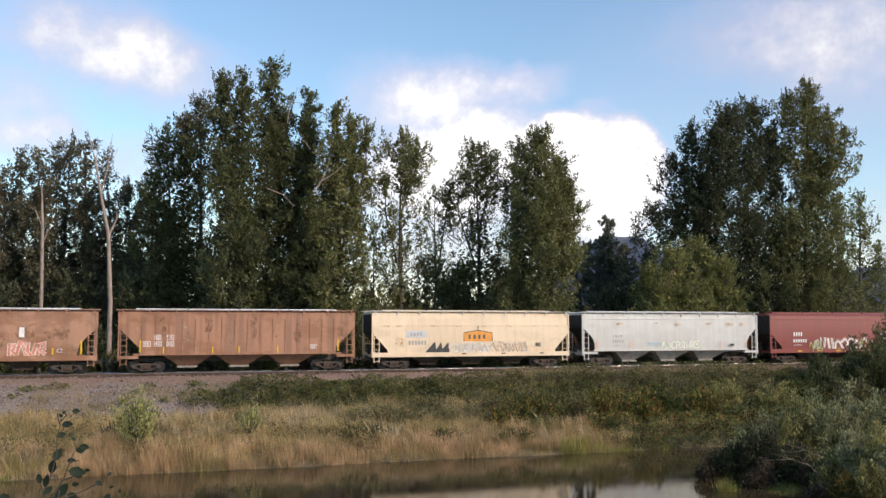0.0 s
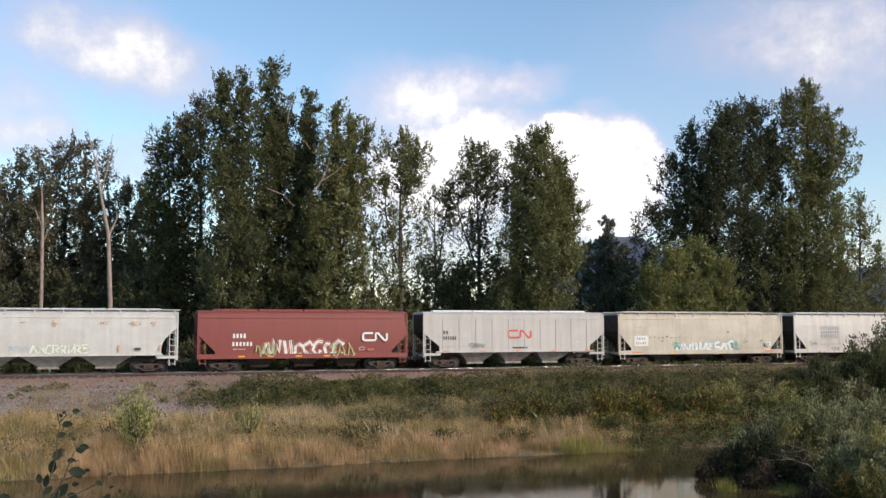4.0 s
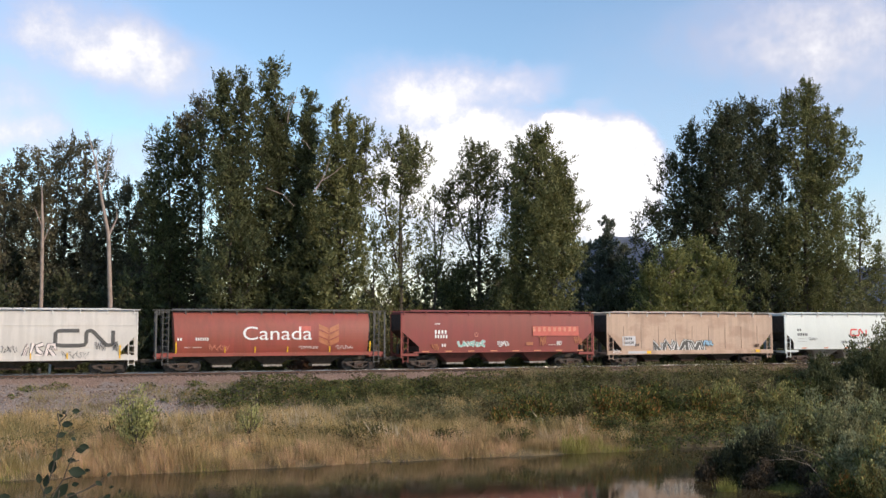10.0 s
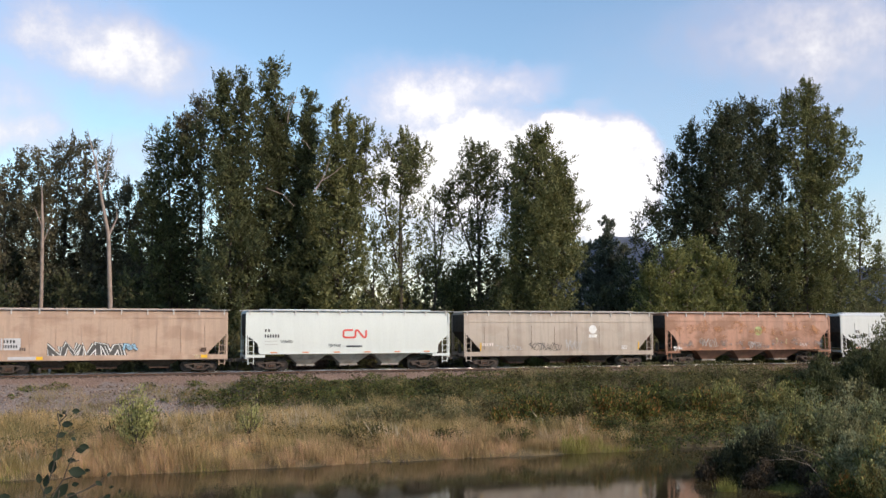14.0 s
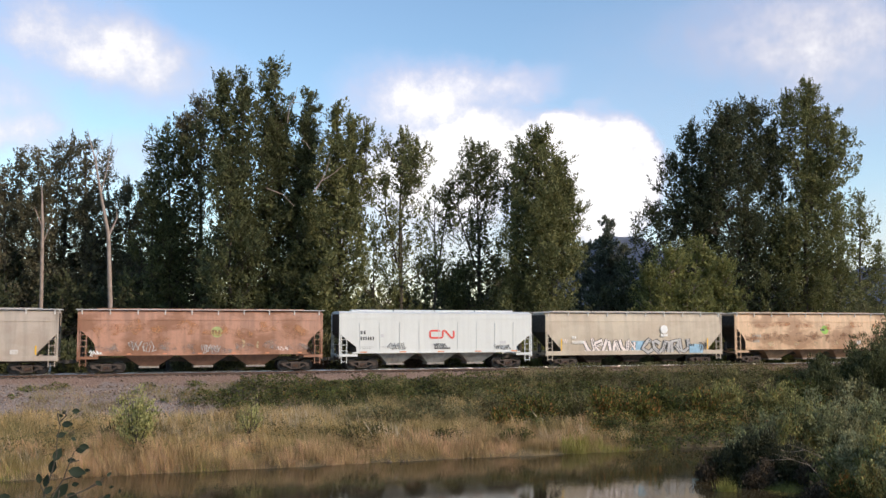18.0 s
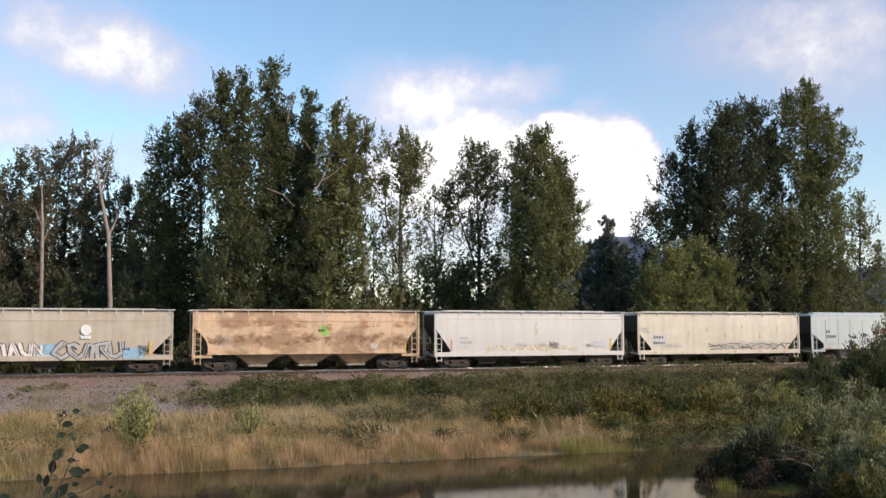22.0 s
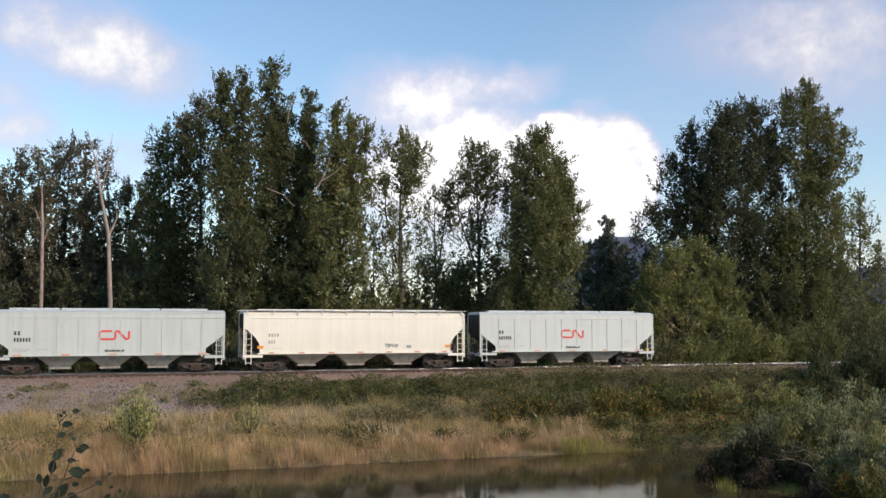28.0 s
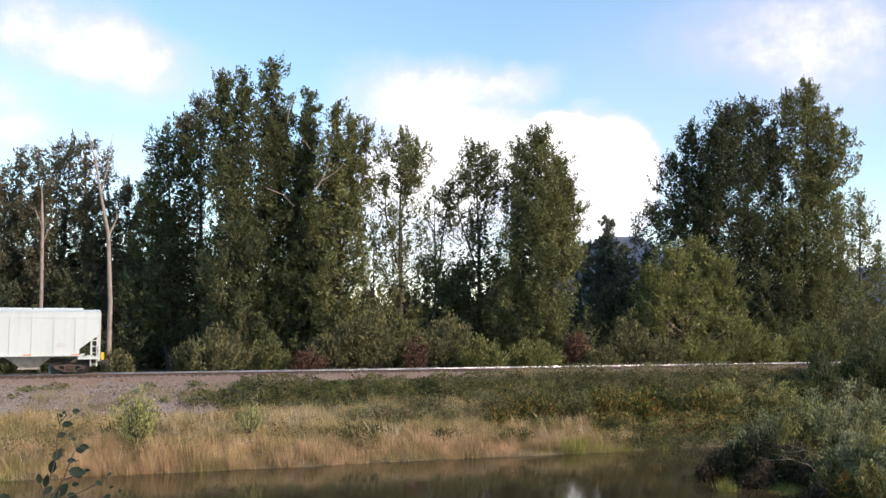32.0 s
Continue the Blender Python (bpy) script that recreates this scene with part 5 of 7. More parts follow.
cottonwood(-9.7, 35.0, M_LEAF_SHADE, "tall brownish-green cottonwood turning with autumn", [(-0.7, 0.0, 13.9, 24.0, 1.47, 0.60), (-0.9, 0.5, 5.5, 20.1, 1.83, 0.75)])
cottonwood(-7.3, 31.0, M_LEAF_SHADE, "tall brownish-green cottonwood turning with autumn", [(-0.9, 0.0, 13.1, 23.3, 1.54, 0.60), (-0.1, -0.5, 5.4, 19.5, 1.78, 0.80)])
cottonwood(-5.6, 34.0, M_LEAF_SHADE, "tall brownish-green cottonwood turning with autumn", [(-0.9, 0.0, 5.5, 25.0, 1.72, 0.65), (0.4, 1.0, 12.9, 25.8, 1.29, 0.70)])
cottonwood(-3.0, 31.0, M_LEAF_SHADE, "tall brownish-green cottonwood turning with autumn", [(-0.6, 0.0, 15.0, 25.4, 1.20, 0.65), (0.3, -0.8, 5.4, 19.1, 1.92, 0.80)])
cottonwood(-0.9, 34.0, M_LEAF_SHADE, "tall brownish-green cottonwood turning with autumn", [(-0.8, 0.0, 5.5, 24.0, 1.62, 0.55), (0.4, 0.5, 5.5, 19.8, 1.49, 0.65)])
cottonwood(1.3, 30.0, M_LEAF_SHADE, "tall brownish-green cottonwood turning with autumn", [(-0.6, 0.0, 5.4, 20.7, 1.45, 0.60), (0.9, 0.8, 5.5, 19.9, 1.45, 0.75)])
cottonwood(5.0, 23.0, M_LEAF_DARK, "tall dark green cottonwood with upswept limbs behind the track", [(-0.8, 0.0, 13.3, 25.4, 1.72, 0.80), (-1.9, -0.8, 3.2, 20.4, 1.48, 0.85), (1.1, 0.6, 3.1, 24.9, 1.73, 0.80), (-0.0, 0.0, 2.6, 16.8, 2.05, 0.90)])
cottonwood(8.1, 25.0, M_LEAF_SHADE, "tall cottonwood with a pale thinning top and bare lower stem", [(-0.4, 0.0, 19.5, 29.2, 1.78, 0.80), (-1.7, -0.5, 21.7, 27.1, 1.06, 0.70), (-0.5, 0.0, 2.5, 20.7, 0.94, 0.60), (0.7, 0.4, 1.9, 13.1, 1.52, 0.90)])
cottonwood(11.1, 15.0, M_LEAF_DARK, "tall dark green cottonwood with upswept limbs behind the track", [(-2.0, 0.5, 17.1, 28.9, 1.56, 1.00), (-0.1, 0.0, 12.8, 29.3, 1.52, 1.00), (-1.3, -1.0, 1.2, 21.7, 2.04, 1.00), (0.5, 0.5, 0.6, 16.1, 2.25, 1.00)])
cottonwood(14.2, 17.0, M_LEAF_DARK, "tall dark green cottonwood with upswept limbs behind the track", [(-0.2, 0.0, 19.7, 31.5, 1.29, 1.00), (-0.8, -1.0, 1.0, 25.1, 2.00, 1.00), (0.9, 1.0, 13.2, 26.5, 1.68, 0.90)])
cottonwood(17.7, 16.0, M_LEAF_DARK, "tall dark green cottonwood with upswept limbs behind the track", [(-0.3, 0.0, 18.1, 28.3, 0.90, 1.00), (-0.7, 0.0, 1.0, 25.1, 2.01, 1.00), (-1.9, -1.2, 0.8, 17.8, 1.99, 1.00)])
airy = cottonwood(19.9, 13.0, M_LEAF_MID, "tall olive-green poplar, leafy down to the ground", [(-0.4, 0.0, 15.0, 26.8, 0.93, 0.90), (1.3, 0.6, 13.0, 26.0, 1.21, 0.95), (2.6, 0.0, 16.8, 25.4, 0.72, 0.75), (-0.3, -1.0, 0.6, 23.1, 2.40, 1.00), (-1.5, 0.5, 0.6, 17.8, 2.16, 1.00)])
limb_mesh([((-3.15, -3.4, 16.74), (-2.48, -3.4, 17.81), 0.075, 0.052), ((-2.48, -3.4, 17.81), (-2.07, -3.4, 18.68), 0.052, 0.037), ((-2.07, -3.4, 18.68), (-1.86, -3.4, 19.42), 0.037, 0.026), ((-1.86, -3.4, 19.42), (-1.66, -3.4, 20.38), 0.026, 0.018), ((-2.48, -3.4, 17.81), (-1.33, -3.4, 18.56), 0.050, 0.035), ((-1.33, -3.4, 18.56), (-0.48, -3.4, 19.39), 0.035, 0.024), ((-3.44, -2.8, 20.80), (-3.82, -2.8, 21.41), 0.050, 0.035), ((-3.82, -2.8, 21.41), (-4.29, -2.8, 21.70), 0.035, 0.024), ((-5.18, -0.5, 23.64), (-4.99, -0.5, 25.28), 0.050, 0.035), ((-4.99, -0.5, 25.28), (-4.47, -0.5, 26.25), 0.035, 0.024), ((-4.47, -0.5, 26.25), (-4.26, -0.5, 27.13), 0.024, 0.017), ((-4.89, -0.5, 25.56), (-3.81, -0.5, 25.75), 0.030, 0.021), ((-7.46, -3.0, 17.00), (-5.92, -3.0, 16.46), 0.050, 0.035), ((-5.92, -3.0, 16.46), (-4.88, -3.0, 15.46), 0.035, 0.024)], "bare_limb", M_PALE_BARK, airy)
cottonwood(28.9, 22.0, M_LEAF_MID, "tall thin poplar with an airy crown behind the track", [(-0.1, 0.0, 18.6, 26.2, 2.03, 0.85), (1.6, 0.5, 19.6, 25.8, 1.11, 0.70), (-0.1, 0.0, 3.1, 19.5, 2.20, 0.50), (-2.1, -0.6, 13.8, 21.4, 1.22, 0.50), (-3.1, 0.5, 3.1, 15.6, 1.69, 0.50), (-1.1, 1.0, 0.6, 9.1, 2.41, 0.60)])
cottonwood(32.7, 24.0, M_LEAF_MID, "tall thin poplar with an airy crown behind the track", [(0.5, 0.0, 11.1, 20.7, 1.77, 0.45), (2.3, -0.5, 15.5, 21.1, 1.14, 0.60), (-0.5, 0.5, 1.8, 13.0, 2.25, 0.60)])
cottonwood(38.4, 24.0, M_LEAF_DARK, "tall dark green cottonwood with upswept limbs behind the track", [(-0.5, 0.0, 18.9, 26.0, 2.06, 0.80), (1.7, 0.5, 18.4, 25.1, 1.42, 0.60), (-2.6, -0.5, 14.3, 21.9, 1.53, 0.40), (0.2, 0.0, 1.7, 18.9, 2.95, 0.55), (-2.3, 0.6, 1.1, 12.5, 2.15, 0.70)])
cottonwood(42.0, 21.0, M_LEAF_DARK, "tall dark green cottonwood with upswept limbs behind the track", [(0.0, 0.0, 1.8, 25.5, 1.77, 0.90)])
cottonwood(41.3, 14.0, M_LEAF_MID, "tall olive-green poplar, leafy down to the ground", [(-0.1, 0.0, 13.6, 25.5, 2.25, 1.10), (2.5, 0.8, 10.2, 23.3, 1.79, 1.10), (3.6, 0.0, 11.3, 20.5, 1.02, 0.90), (-0.0, -0.8, 0.8, 18.8, 3.31, 1.15)])
# next two trees use the darker leaf copy for their unlit look
cottonwood(70.4, 29.0, M_LEAF_SHADOWED, "tall dark green cottonwood with upswept limbs behind the track", [(-0.5, 0.0, 17.3, 31.2, 2.20, 0.92), (-3.5, -0.6, 15.7, 26.9, 2.04, 0.77), (-5.6, 0.5, 14.3, 20.7, 2.16, 0.72), (2.0, 1.0, 2.8, 24.9, 2.94, 1.00)])
cottonwood(74.3, 25.0, M_LEAF_SHADOWED, "tall dark green cottonwood with upswept limbs behind the track", [(-1.6, 0.0, 22.0, 33.2, 2.59, 1.00), (2.6, 0.6, 21.6, 34.2, 2.47, 1.00), (-4.1, -0.6, 16.8, 30.4, 2.14, 0.97), (0.9, 0.0, 1.4, 22.1, 3.88, 0.90), (6.1, 1.0, 12.9, 30.3, 1.90, 1.00)])
cottonwood(81.9, 23.0, M_LEAF_MID, "tall olive-green poplar, leafy down to the ground", [(-1.1, 0.6, 24.4, 35.3, 1.74, 0.87), (1.8, 0.0, 20.0, 36.3, 1.97, 0.97), (4.0, -0.6, 23.0, 32.9, 1.91, 0.87), (7.2, 0.0, 24.7, 31.2, 1.33, 0.72), (2.3, 0.0, 0.6, 26.7, 3.20, 0.97), (6.3, 0.8, 5.7, 24.2, 1.61, 0.72), (-2.7, -1.0, 0.6, 19.8, 2.86, 1.00)])
cottonwood(67.4, 48.0, M_LEAF_FIR, "dark feathery tree standing far behind the poplars", [(0.6, 0.0, 5.9, 20.7, 2.00, 0.60), (-2.0, 1.0, 4.2, 17.5, 1.65, 0.50), (2.5, -1.0, 4.2, 17.0, 1.50, 0.50), (0.0, 0.0, 1.8, 15.0, 3.48, 0.70)], size=0.20, upsweep=0.35)
cottonwood(79.9, 60.0, M_LEAF_FIR, "dark feathery tree standing far behind the poplars", [(-0.1, 0.0, 0.6, 9.7, 3.67, 0.80)], size=0.20, upsweep=0.35)
cottonwood(57.3, 11.0, M_LEAF_GREEN, "broad fresh-green maple in front of darker trees", [(-2.3, 0.0, 5.4, 13.8, 2.03, 0.90), (1.9, 0.6, 5.5, 14.4, 2.30, 0.95), (3.8, -0.6, 3.1, 12.4, 1.70, 0.90), (-4.4, 0.5, 3.7, 11.2, 1.54, 0.85), (-1.0, -1.0, 2.5, 9.0, 3.35, 0.75)], bark=M_PALE_BARK, upsweep=0.5)
cottonwood(93.3, 26.0, M_LEAF_MID, "tall thin poplar with an airy crown behind the track", [(0.7, 0.0, 1.3, 22.6, 2.58, 0.55), (4.4, 0.6, 1.2, 15.7, 2.14, 0.65)])


def fill_tree(x, y, h, rad, leaf):
    """A dark bushy tree of the second row."""
    return cottonwood(x, y, leaf, "dark bushy tree in the shade behind the front row", [(0, 0, 0.6, h, rad * 0.82, 0.6)], size=0.19, upsweep=0.6, leaves=24)


for x, y, h, rad in ((-26, 44, 14, 4.5), (-19, 42, 14, 4.5), (-13, 45, 14.5, 4.5), (-8, 40, 14, 4.0), (-3, 43, 15, 4.2), (2, 40, 14, 4.0), (-6, 35, 13.5, 3.6), (-1, 36, 13.5, 3.6), (-11, 36, 13.5, 3.6), (-11, 24, 9, 3.5), (-5, 26, 10, 3.5), (0.5, 24, 10, 3.5), (-15, 26, 10, 3.5), (27, 32, 9, 3.5), (33, 32, 9, 3.5), (38.5, 33, 11, 3.5), (45, 31, 11, 3.5), (50, 36, 8, 3.6), (57, 42, 9, 4.0), (7, 44, 17, 4.5), (13, 42, 16, 4.2), (20, 44, 13, 4.2), (36.5, 31, 13, 3.6), (41, 30, 13, 3.6), (46.5, 33, 12, 3.6), (67, 36, 15, 4.5), (74, 34, 17, 4.5), (82, 33, 16, 4.5), (89, 36, 15, 5), (96, 35, 14, 5), (62, 38, 10, 4),
                     (62, 62, 8, 5.0), (80, 42, 14, 4.5), (76, 40, 15, 4.5), (85, 44, 11, 4.5), (93, 38, 8, 4.5)):
    # second row takes the darkened leaves, its shade being in the colour
    fill_tree(x, y, h, rad, M_LEAF_SHADOWED)


def bush(x, y, h, rad, leaf, label, leafsize=0.2, n=None, low=0.15, name="bush", group="bushes along the railway"):
    th = tagged(new(name), label, "bush", group)
    z0 = max(float(ground_z(np.array(x), np.array(y))), WATER_Z - 0.08) - 0.05
    th.location = (x, y, z0)
    n = n or int(900 * rad * h ** 0.5)
    k = max(16, int(26 * rad))
    th_, os_, ws_, segs = [], [], [], []
    az = rng.uniform(0, math.tau, k); u = rng.uniform(0, 1, k) ** 0.5
    top = h * (1 - 0.5 * u ** 2) * rng.uniform(0.62, 1.06, k)
    px, py = np.cos(az) * u * rad, np.sin(az) * u * rad * 0.8
    for q in range(k):
        m = int(n / k * rng.uniform(0.6, 1.4))
        s = rng.uniform(low, 1.0, m) ** 0.6
        wd = (0.20 + 0.09 * rad) * (1.15 - 0.75 * s)[:, None]
        c = np.stack([px[q] * s ** 0.7, py[q] * s ** 0.7, top[q] * s], 1) + rng.normal(size=(m, 3)) * np.array((1.0, 1.0, 0.6)) * wd
        th_.append(c)
        os_.append(c - np.array((px[q] * 0.6, py[q] * 0.6, top[q] * 0.45)))
        ws_.append(np.tile((px[q] * 0.5, py[q] * 0.5, top[q]), (m, 1)))
        mid = np.array((px[q] * 0.6, py[q] * 0.6, top[q] * 0.5))
        if q % 2:
            continue
        segs += [((0, 0, 0), mid, 0.04, 0.025), (mid, (px[q], py[q], top[q]), 0.025, 0.006)]
    tagged(limb_mesh(segs, "stem", M_BARK, th), kind="stuff")
    c = np.concatenate(th_)
    c[:, 2] = np.maximum(c[:, 2], 0.05)
    o = unit(np.concatenate(os_)) + unit(c - np.array((0, 0, h * 0.3))) * 0.6 + np.array((0, 0, 0.3))
    v, f = leaf_quads(c, leafsize * 0.82, 2.1, o, 0.75, unit(np.concatenate(ws_)) + unit(o) * 0.6)
    mesh_np("foliage", v, f, leaf, th)
    return th


BUSHES = [
    (8.1, 7, 3.9, 3.0, M_LEAF_GREY),
    (5.7, 9, 3.1, 1.3, M_LEAF_GREY),
    (12.5, 9, 3.3, 2.4, M_LEAF_MID),
    (15.9, 7, 2.2, 1.7, M_LEAF_RED),
    (19.1, 9, 4.6, 2.7, M_LEAF_GREY),
    (22.0, 9, 6.2, 3.4, M_LEAF_GREY),
    (25.7, 7, 3.0, 1.3, M_LEAF_RED),
    (25.0, 11, 5.6, 3.0, M_LEAF_MID),
    (29.4, 9, 5.2, 3.4, M_LEAF_GREY),
    (32.0, 7, 3.2, 2.7, M_LEAF_GREEN),
    (37.6, 8, 2.8, 3.4, M_LEAF_GREEN),
    (42.9, 9, 3.7, 2.0, M_LEAF_RED),
    (45.0, 8, 2.5, 2.4, M_LEAF_GREY),
    (48.8, 9, 5.1, 2.6, M_LEAF_GREY),
    (51.3, 7, 2.9, 2.8, M_LEAF_GREY),
    (55.9, 8, 3.1, 3.9, M_LEAF_GREEN),
    (61.4, 9, 5.4, 3.5, M_LEAF_GREEN),
    (64.1, 8, 3.7, 2.7, M_LEAF_GREEN),
    (0.2, 8, 2.8, 1.3, M_LEAF_GREY),
    (71.0, 12, 3.6, 3.1, M_LEAF_GREEN),
    (74.4, 11, 4.9, 3.4, M_LEAF_MID),
    (80.4, 11, 8.1, 4.0, M_LEAF_GREY),
    (55.1, 14, 10.4, 4.0, M_LEAF_DARK),
    (-8.3, 16, 3.3, 2.6, M_LEAF_DARK),
    (-4.1, 16, 2.8, 2.7, M_LEAF_DARK),
]
BNAMES = {M_LEAF_GREY.name: "rounded grey-green willow bush beside the track", M_LEAF_MID.name: "olive-green bush beside the track", M_LEAF_RED.name: "low dull red shrub beside the track",
          M_LEAF_GREEN.name: "fresh green leafy bush beside the track", M_LEAF_DARK.name: "dark green bush under the trees"}
for x, y, h, rad, leaf in BUSHES:
    bush(x, y, h * (1.15 if h < 6 else 1.0), rad, leaf, BNAMES[leaf.name], 0.17, int(820 * rad * h ** 0.5))
for k in range(24):
    x = -22 + 5.4 * k
    bush(x + rnd.uniform(-1, 1), 27 + rnd.uniform(-3, 6), rnd.uniform(3.2, 5.2), 3.4, M_LEAF_DARK, BNAMES[M_LEAF_DARK.name], 0.4, 900)


# ---- dead pale trunks ----
def snag(x, y, pts, radii, forks, label):
    th = tagged(new("dead_tree"), label, "tree", "trees behind the railway")
    z0 = float(ground_z(np.array(x), np.array(y))) - 0.1
    th.location = (x, y, z0)
    limb_mesh([(pts[k], pts[k + 1], radii[k], radii[k + 1]) for k in range(len(pts) - 1)], "trunk", M_PALE_BARK, th)
    tagged(limb_mesh(forks, "branchwork", M_PALE_BARK, th), kind="stuff")
    return th


snag(-0.55, 8, [(0, 0, 0), (0, 0, 6.5), (-0.3, 0, 12.2), (-1.0, 0.1, 15.6), (-1.5, 0.2, 18.4), (-2.2, 0.2, 21.0)], [0.23, 0.20, 0.165, 0.115, 0.07, 0.02],
     [((-0.3, 0, 12.0), (0.35, -0.1, 13.6), 0.12, 0.05), ((0.35, -0.1, 13.6), (0.2, -0.1, 15.0), 0.05, 0.015), ((-1.0, 0.1, 15.6), (-0.5, 0, 18.0), 0.07, 0.045), ((-0.5, 0, 18.0), (-0.2, 0, 20.8), 0.045, 0.01),
      ((-0.5, 0, 17.6), (0.3, 0, 19.6), 0.03, 0.008), ((-1.5, 0.2, 18.4), (-1.1, 0, 20.0), 0.04, 0.008), ((-1.2, 0.1, 16.8), (-2.1, 0, 17.6), 0.035, 0.008)], "pale dead trunk with a bare forked top")
snag(-6.7, 20, [(0, 0, 0), (0, 0, 8.0), (-0.1, 0, 14.0), (-0.3, 0, 17.6)], [0.21, 0.18, 0.15, 0.05], [((-0.1, 0, 13.6), (-0.9, 0, 15.6), 0.08, 0.02), ((-0.1, 0, 12.0), (0.8, 0, 14.4), 0.06, 0.02)], "pale bare trunk among dark trees")


# ---- undergrowth and grass (uncountable) ----
def scatter(n, x0, x1, y0, y1, keep=None):
    p = np.stack([rng.uniform(x0, x1, n), rng.uniform(y0, y1, n)], 1)
    return p[keep(p[:, 0], p[:, 1])] if keep else p


LATTICE = np.random.default_rng(5).uniform(0, 1, (256, 256))


def value_noise(x, y, k):
    ix, iy = np.floor(x).astype(int), np.floor(y).astype(int)
    fx, fy = x - ix, y - iy
    fx, fy = fx * fx * (3 - 2 * fx), fy * fy * (3 - 2 * fy)
    g = lambda i, j: LATTICE[(ix + i + 37 * k) % 256, (iy + j + 91 * k) % 256]
    return (g(0, 0) * (1 - fx) + g(1, 0) * fx) * (1 - fy) + (g(0, 1) * (1 - fx) + g(1, 1) * fx) * fy


def patchy(x, y, s=1.0, ph=0.0):
    """Uneven patches from 0 to 1, a few metres wide at s = 1."""
    k = int(ph * 3)
    v = 0.62 * value_noise(x * s / 3.2, y * s / 2.2, k) + 0.38 * value_noise(x * s / 1.1, y * s / 0.8, k + 1)
    return np.clip((v - 0.5) * 1.55 + 0.5, 0, 1)


def thicket(name, n, x0, x1, y0, y1, hmax, leaf, label, size=0.10, keep=None, ph=0.0, cat="brambles"):
    p = scatter(n, x0, x1, y0, y1, keep)
    zg = ground_z(p[:, 0], p[:, 1])
    hh = hmax * (0.18 + 0.75 * patchy(p[:, 0], p[:, 1], 1.2, ph) ** 1.4 + 0.45 * patchy(p[:, 0], p[:, 1], 4.1, ph + 1) ** 2)
    c = np.column_stack([p, zg + hh * rng.uniform(0, 1, len(p)) ** 0.45])
    crest = np.where(p[:, 0] < 33, -0.16, 0.08) + rng.normal(size=len(p)) * 0.05 + (0.35 if hmax > 1.8 else 0.0) * (p[:, 0] > 31)
    c[:, 2] = np.where(p[:, 1] > -9, np.minimum(c[:, 2], np.maximum(zg + 0.05, crest)), c[:, 2])
    v, f = leaf_quads(c, size, 1.25, np.tile((0.15, -0.5, 0.9), (len(c), 1)) + rng.normal(size=(len(c), 3)) * 0.3, 0.8)
    return tagged(mesh_np(name, v, f, leaf), label, cat, kind="stuff")


def grass(name, n, x0, x1, y0, y1, h, mat, label, keep=None, tuft=9, lean=0.17, width=0.0055, cat="grass"):
    p = scatter(n // tuft, x0, x1, y0, y1, keep)
    hs = h * (0.30 + 0.55 * patchy(p[:, 0], p[:, 1], 1.1, h) + 0.65 * patchy(p[:, 0], p[:, 1], 3.7, h + 2) ** 2)
    p = np.repeat(p, tuft, 0) + rng.normal(size=(len(p) * tuft, 2)) * 0.15
    hs = np.repeat(hs, tuft) * rng.uniform(0.5, 1.2, len(p))
    z = ground_z(p[:, 0], p[:, 1]) - 0.03
    base = np.column_stack([p, z])
    d = rng.normal(size=(len(p), 2)) * lean
    d[:, 0] -= 0.06
    tip = base + np.column_stack([d * hs[:, None], hs])
    az = rng.uniform(0, math.pi, len(p))
    w = np.column_stack([np.cos(az), np.sin(az), np.zeros(len(p))]) * width * rng.uniform(0.7, 1.5, len(p))[:, None]
    mid = base * 0.45 + tip * 0.55 + np.column_stack([d * 0, 0.06 * hs])
    v = np.stack([base - w, base + w, mid + w * 0.9, tip], 1).reshape(-1, 3)
    f = np.arange(4 * len(p)).reshape(-1, 4)
    return tagged(mesh_np(name, v, f, mat), label, cat, kind="stuff")


p_far = scatter(26000, -75, 190, 72, 96)
h_far = np.where(p_far[:, 0] < 8, 15.0, 9.0) * (0.75 + 0.3 * patchy(p_far[:, 0], p_far[:, 1], 0.35, 2.0))
c_far = np.column_stack([p_far, -0.9 + h_far * rng.uniform(0, 1, len(p_far)) ** 0.7])
v_far, f_far = leaf_quads(c_far, 0.8, 1.6, np.tile((0.1, -0.7, 0.6), (len(c_far), 1)), 0.9)
tagged(mesh_np("far_woods", v_far, f_far, M_LEAF_DARK), "dark far woods closing the view behind the trees", "woods", kind="stuff")
X0, X1 = -14, 80
slope_right = lambda x, y: (x > 6.5 + 2.0 * np.sin(y * 1.1) + 0.15 * (y + 6)) & (y > rng.normal(size=x.shape) * 0.5 - 7.4 - 0.5 * np.sin(x * 0.9) - np.clip((x - 27) * 0.7, 0, 2.7))
thicket("bramble_thicket", 120000, 4, X1, -9.6, -3.9, 1.1, M_BRAMBLE, "dense dark green brambles on the embankment slope", keep=slope_right)
grass("slope_stalks", 26000, 16, 56, -13.5, -5.2, 1.15, M_GRASS_GREY, "pale grey-green stalks standing among the brambles", lambda x, y: (patchy(x, y, 0.7, 4.0) > 0.45) & (x < 60), tuft=7, lean=0.15, width=0.006)
grass("slope_stalks", 9000, 22, 60, -17.5, -9, 1.3, M_GRASS_DRY, "dry straw stalks among the brambles", lambda x, y: patchy(x, y, 0.8, 5.0) > 0.6, tuft=7, lean=0.15, width=0.006)
thicket("bramble_thicket", 60000, 27, 64, -16.5, -8.6, 1.5, M_BRAMBLE, "green brambles on the lower slope above the pond", ph=2.0)
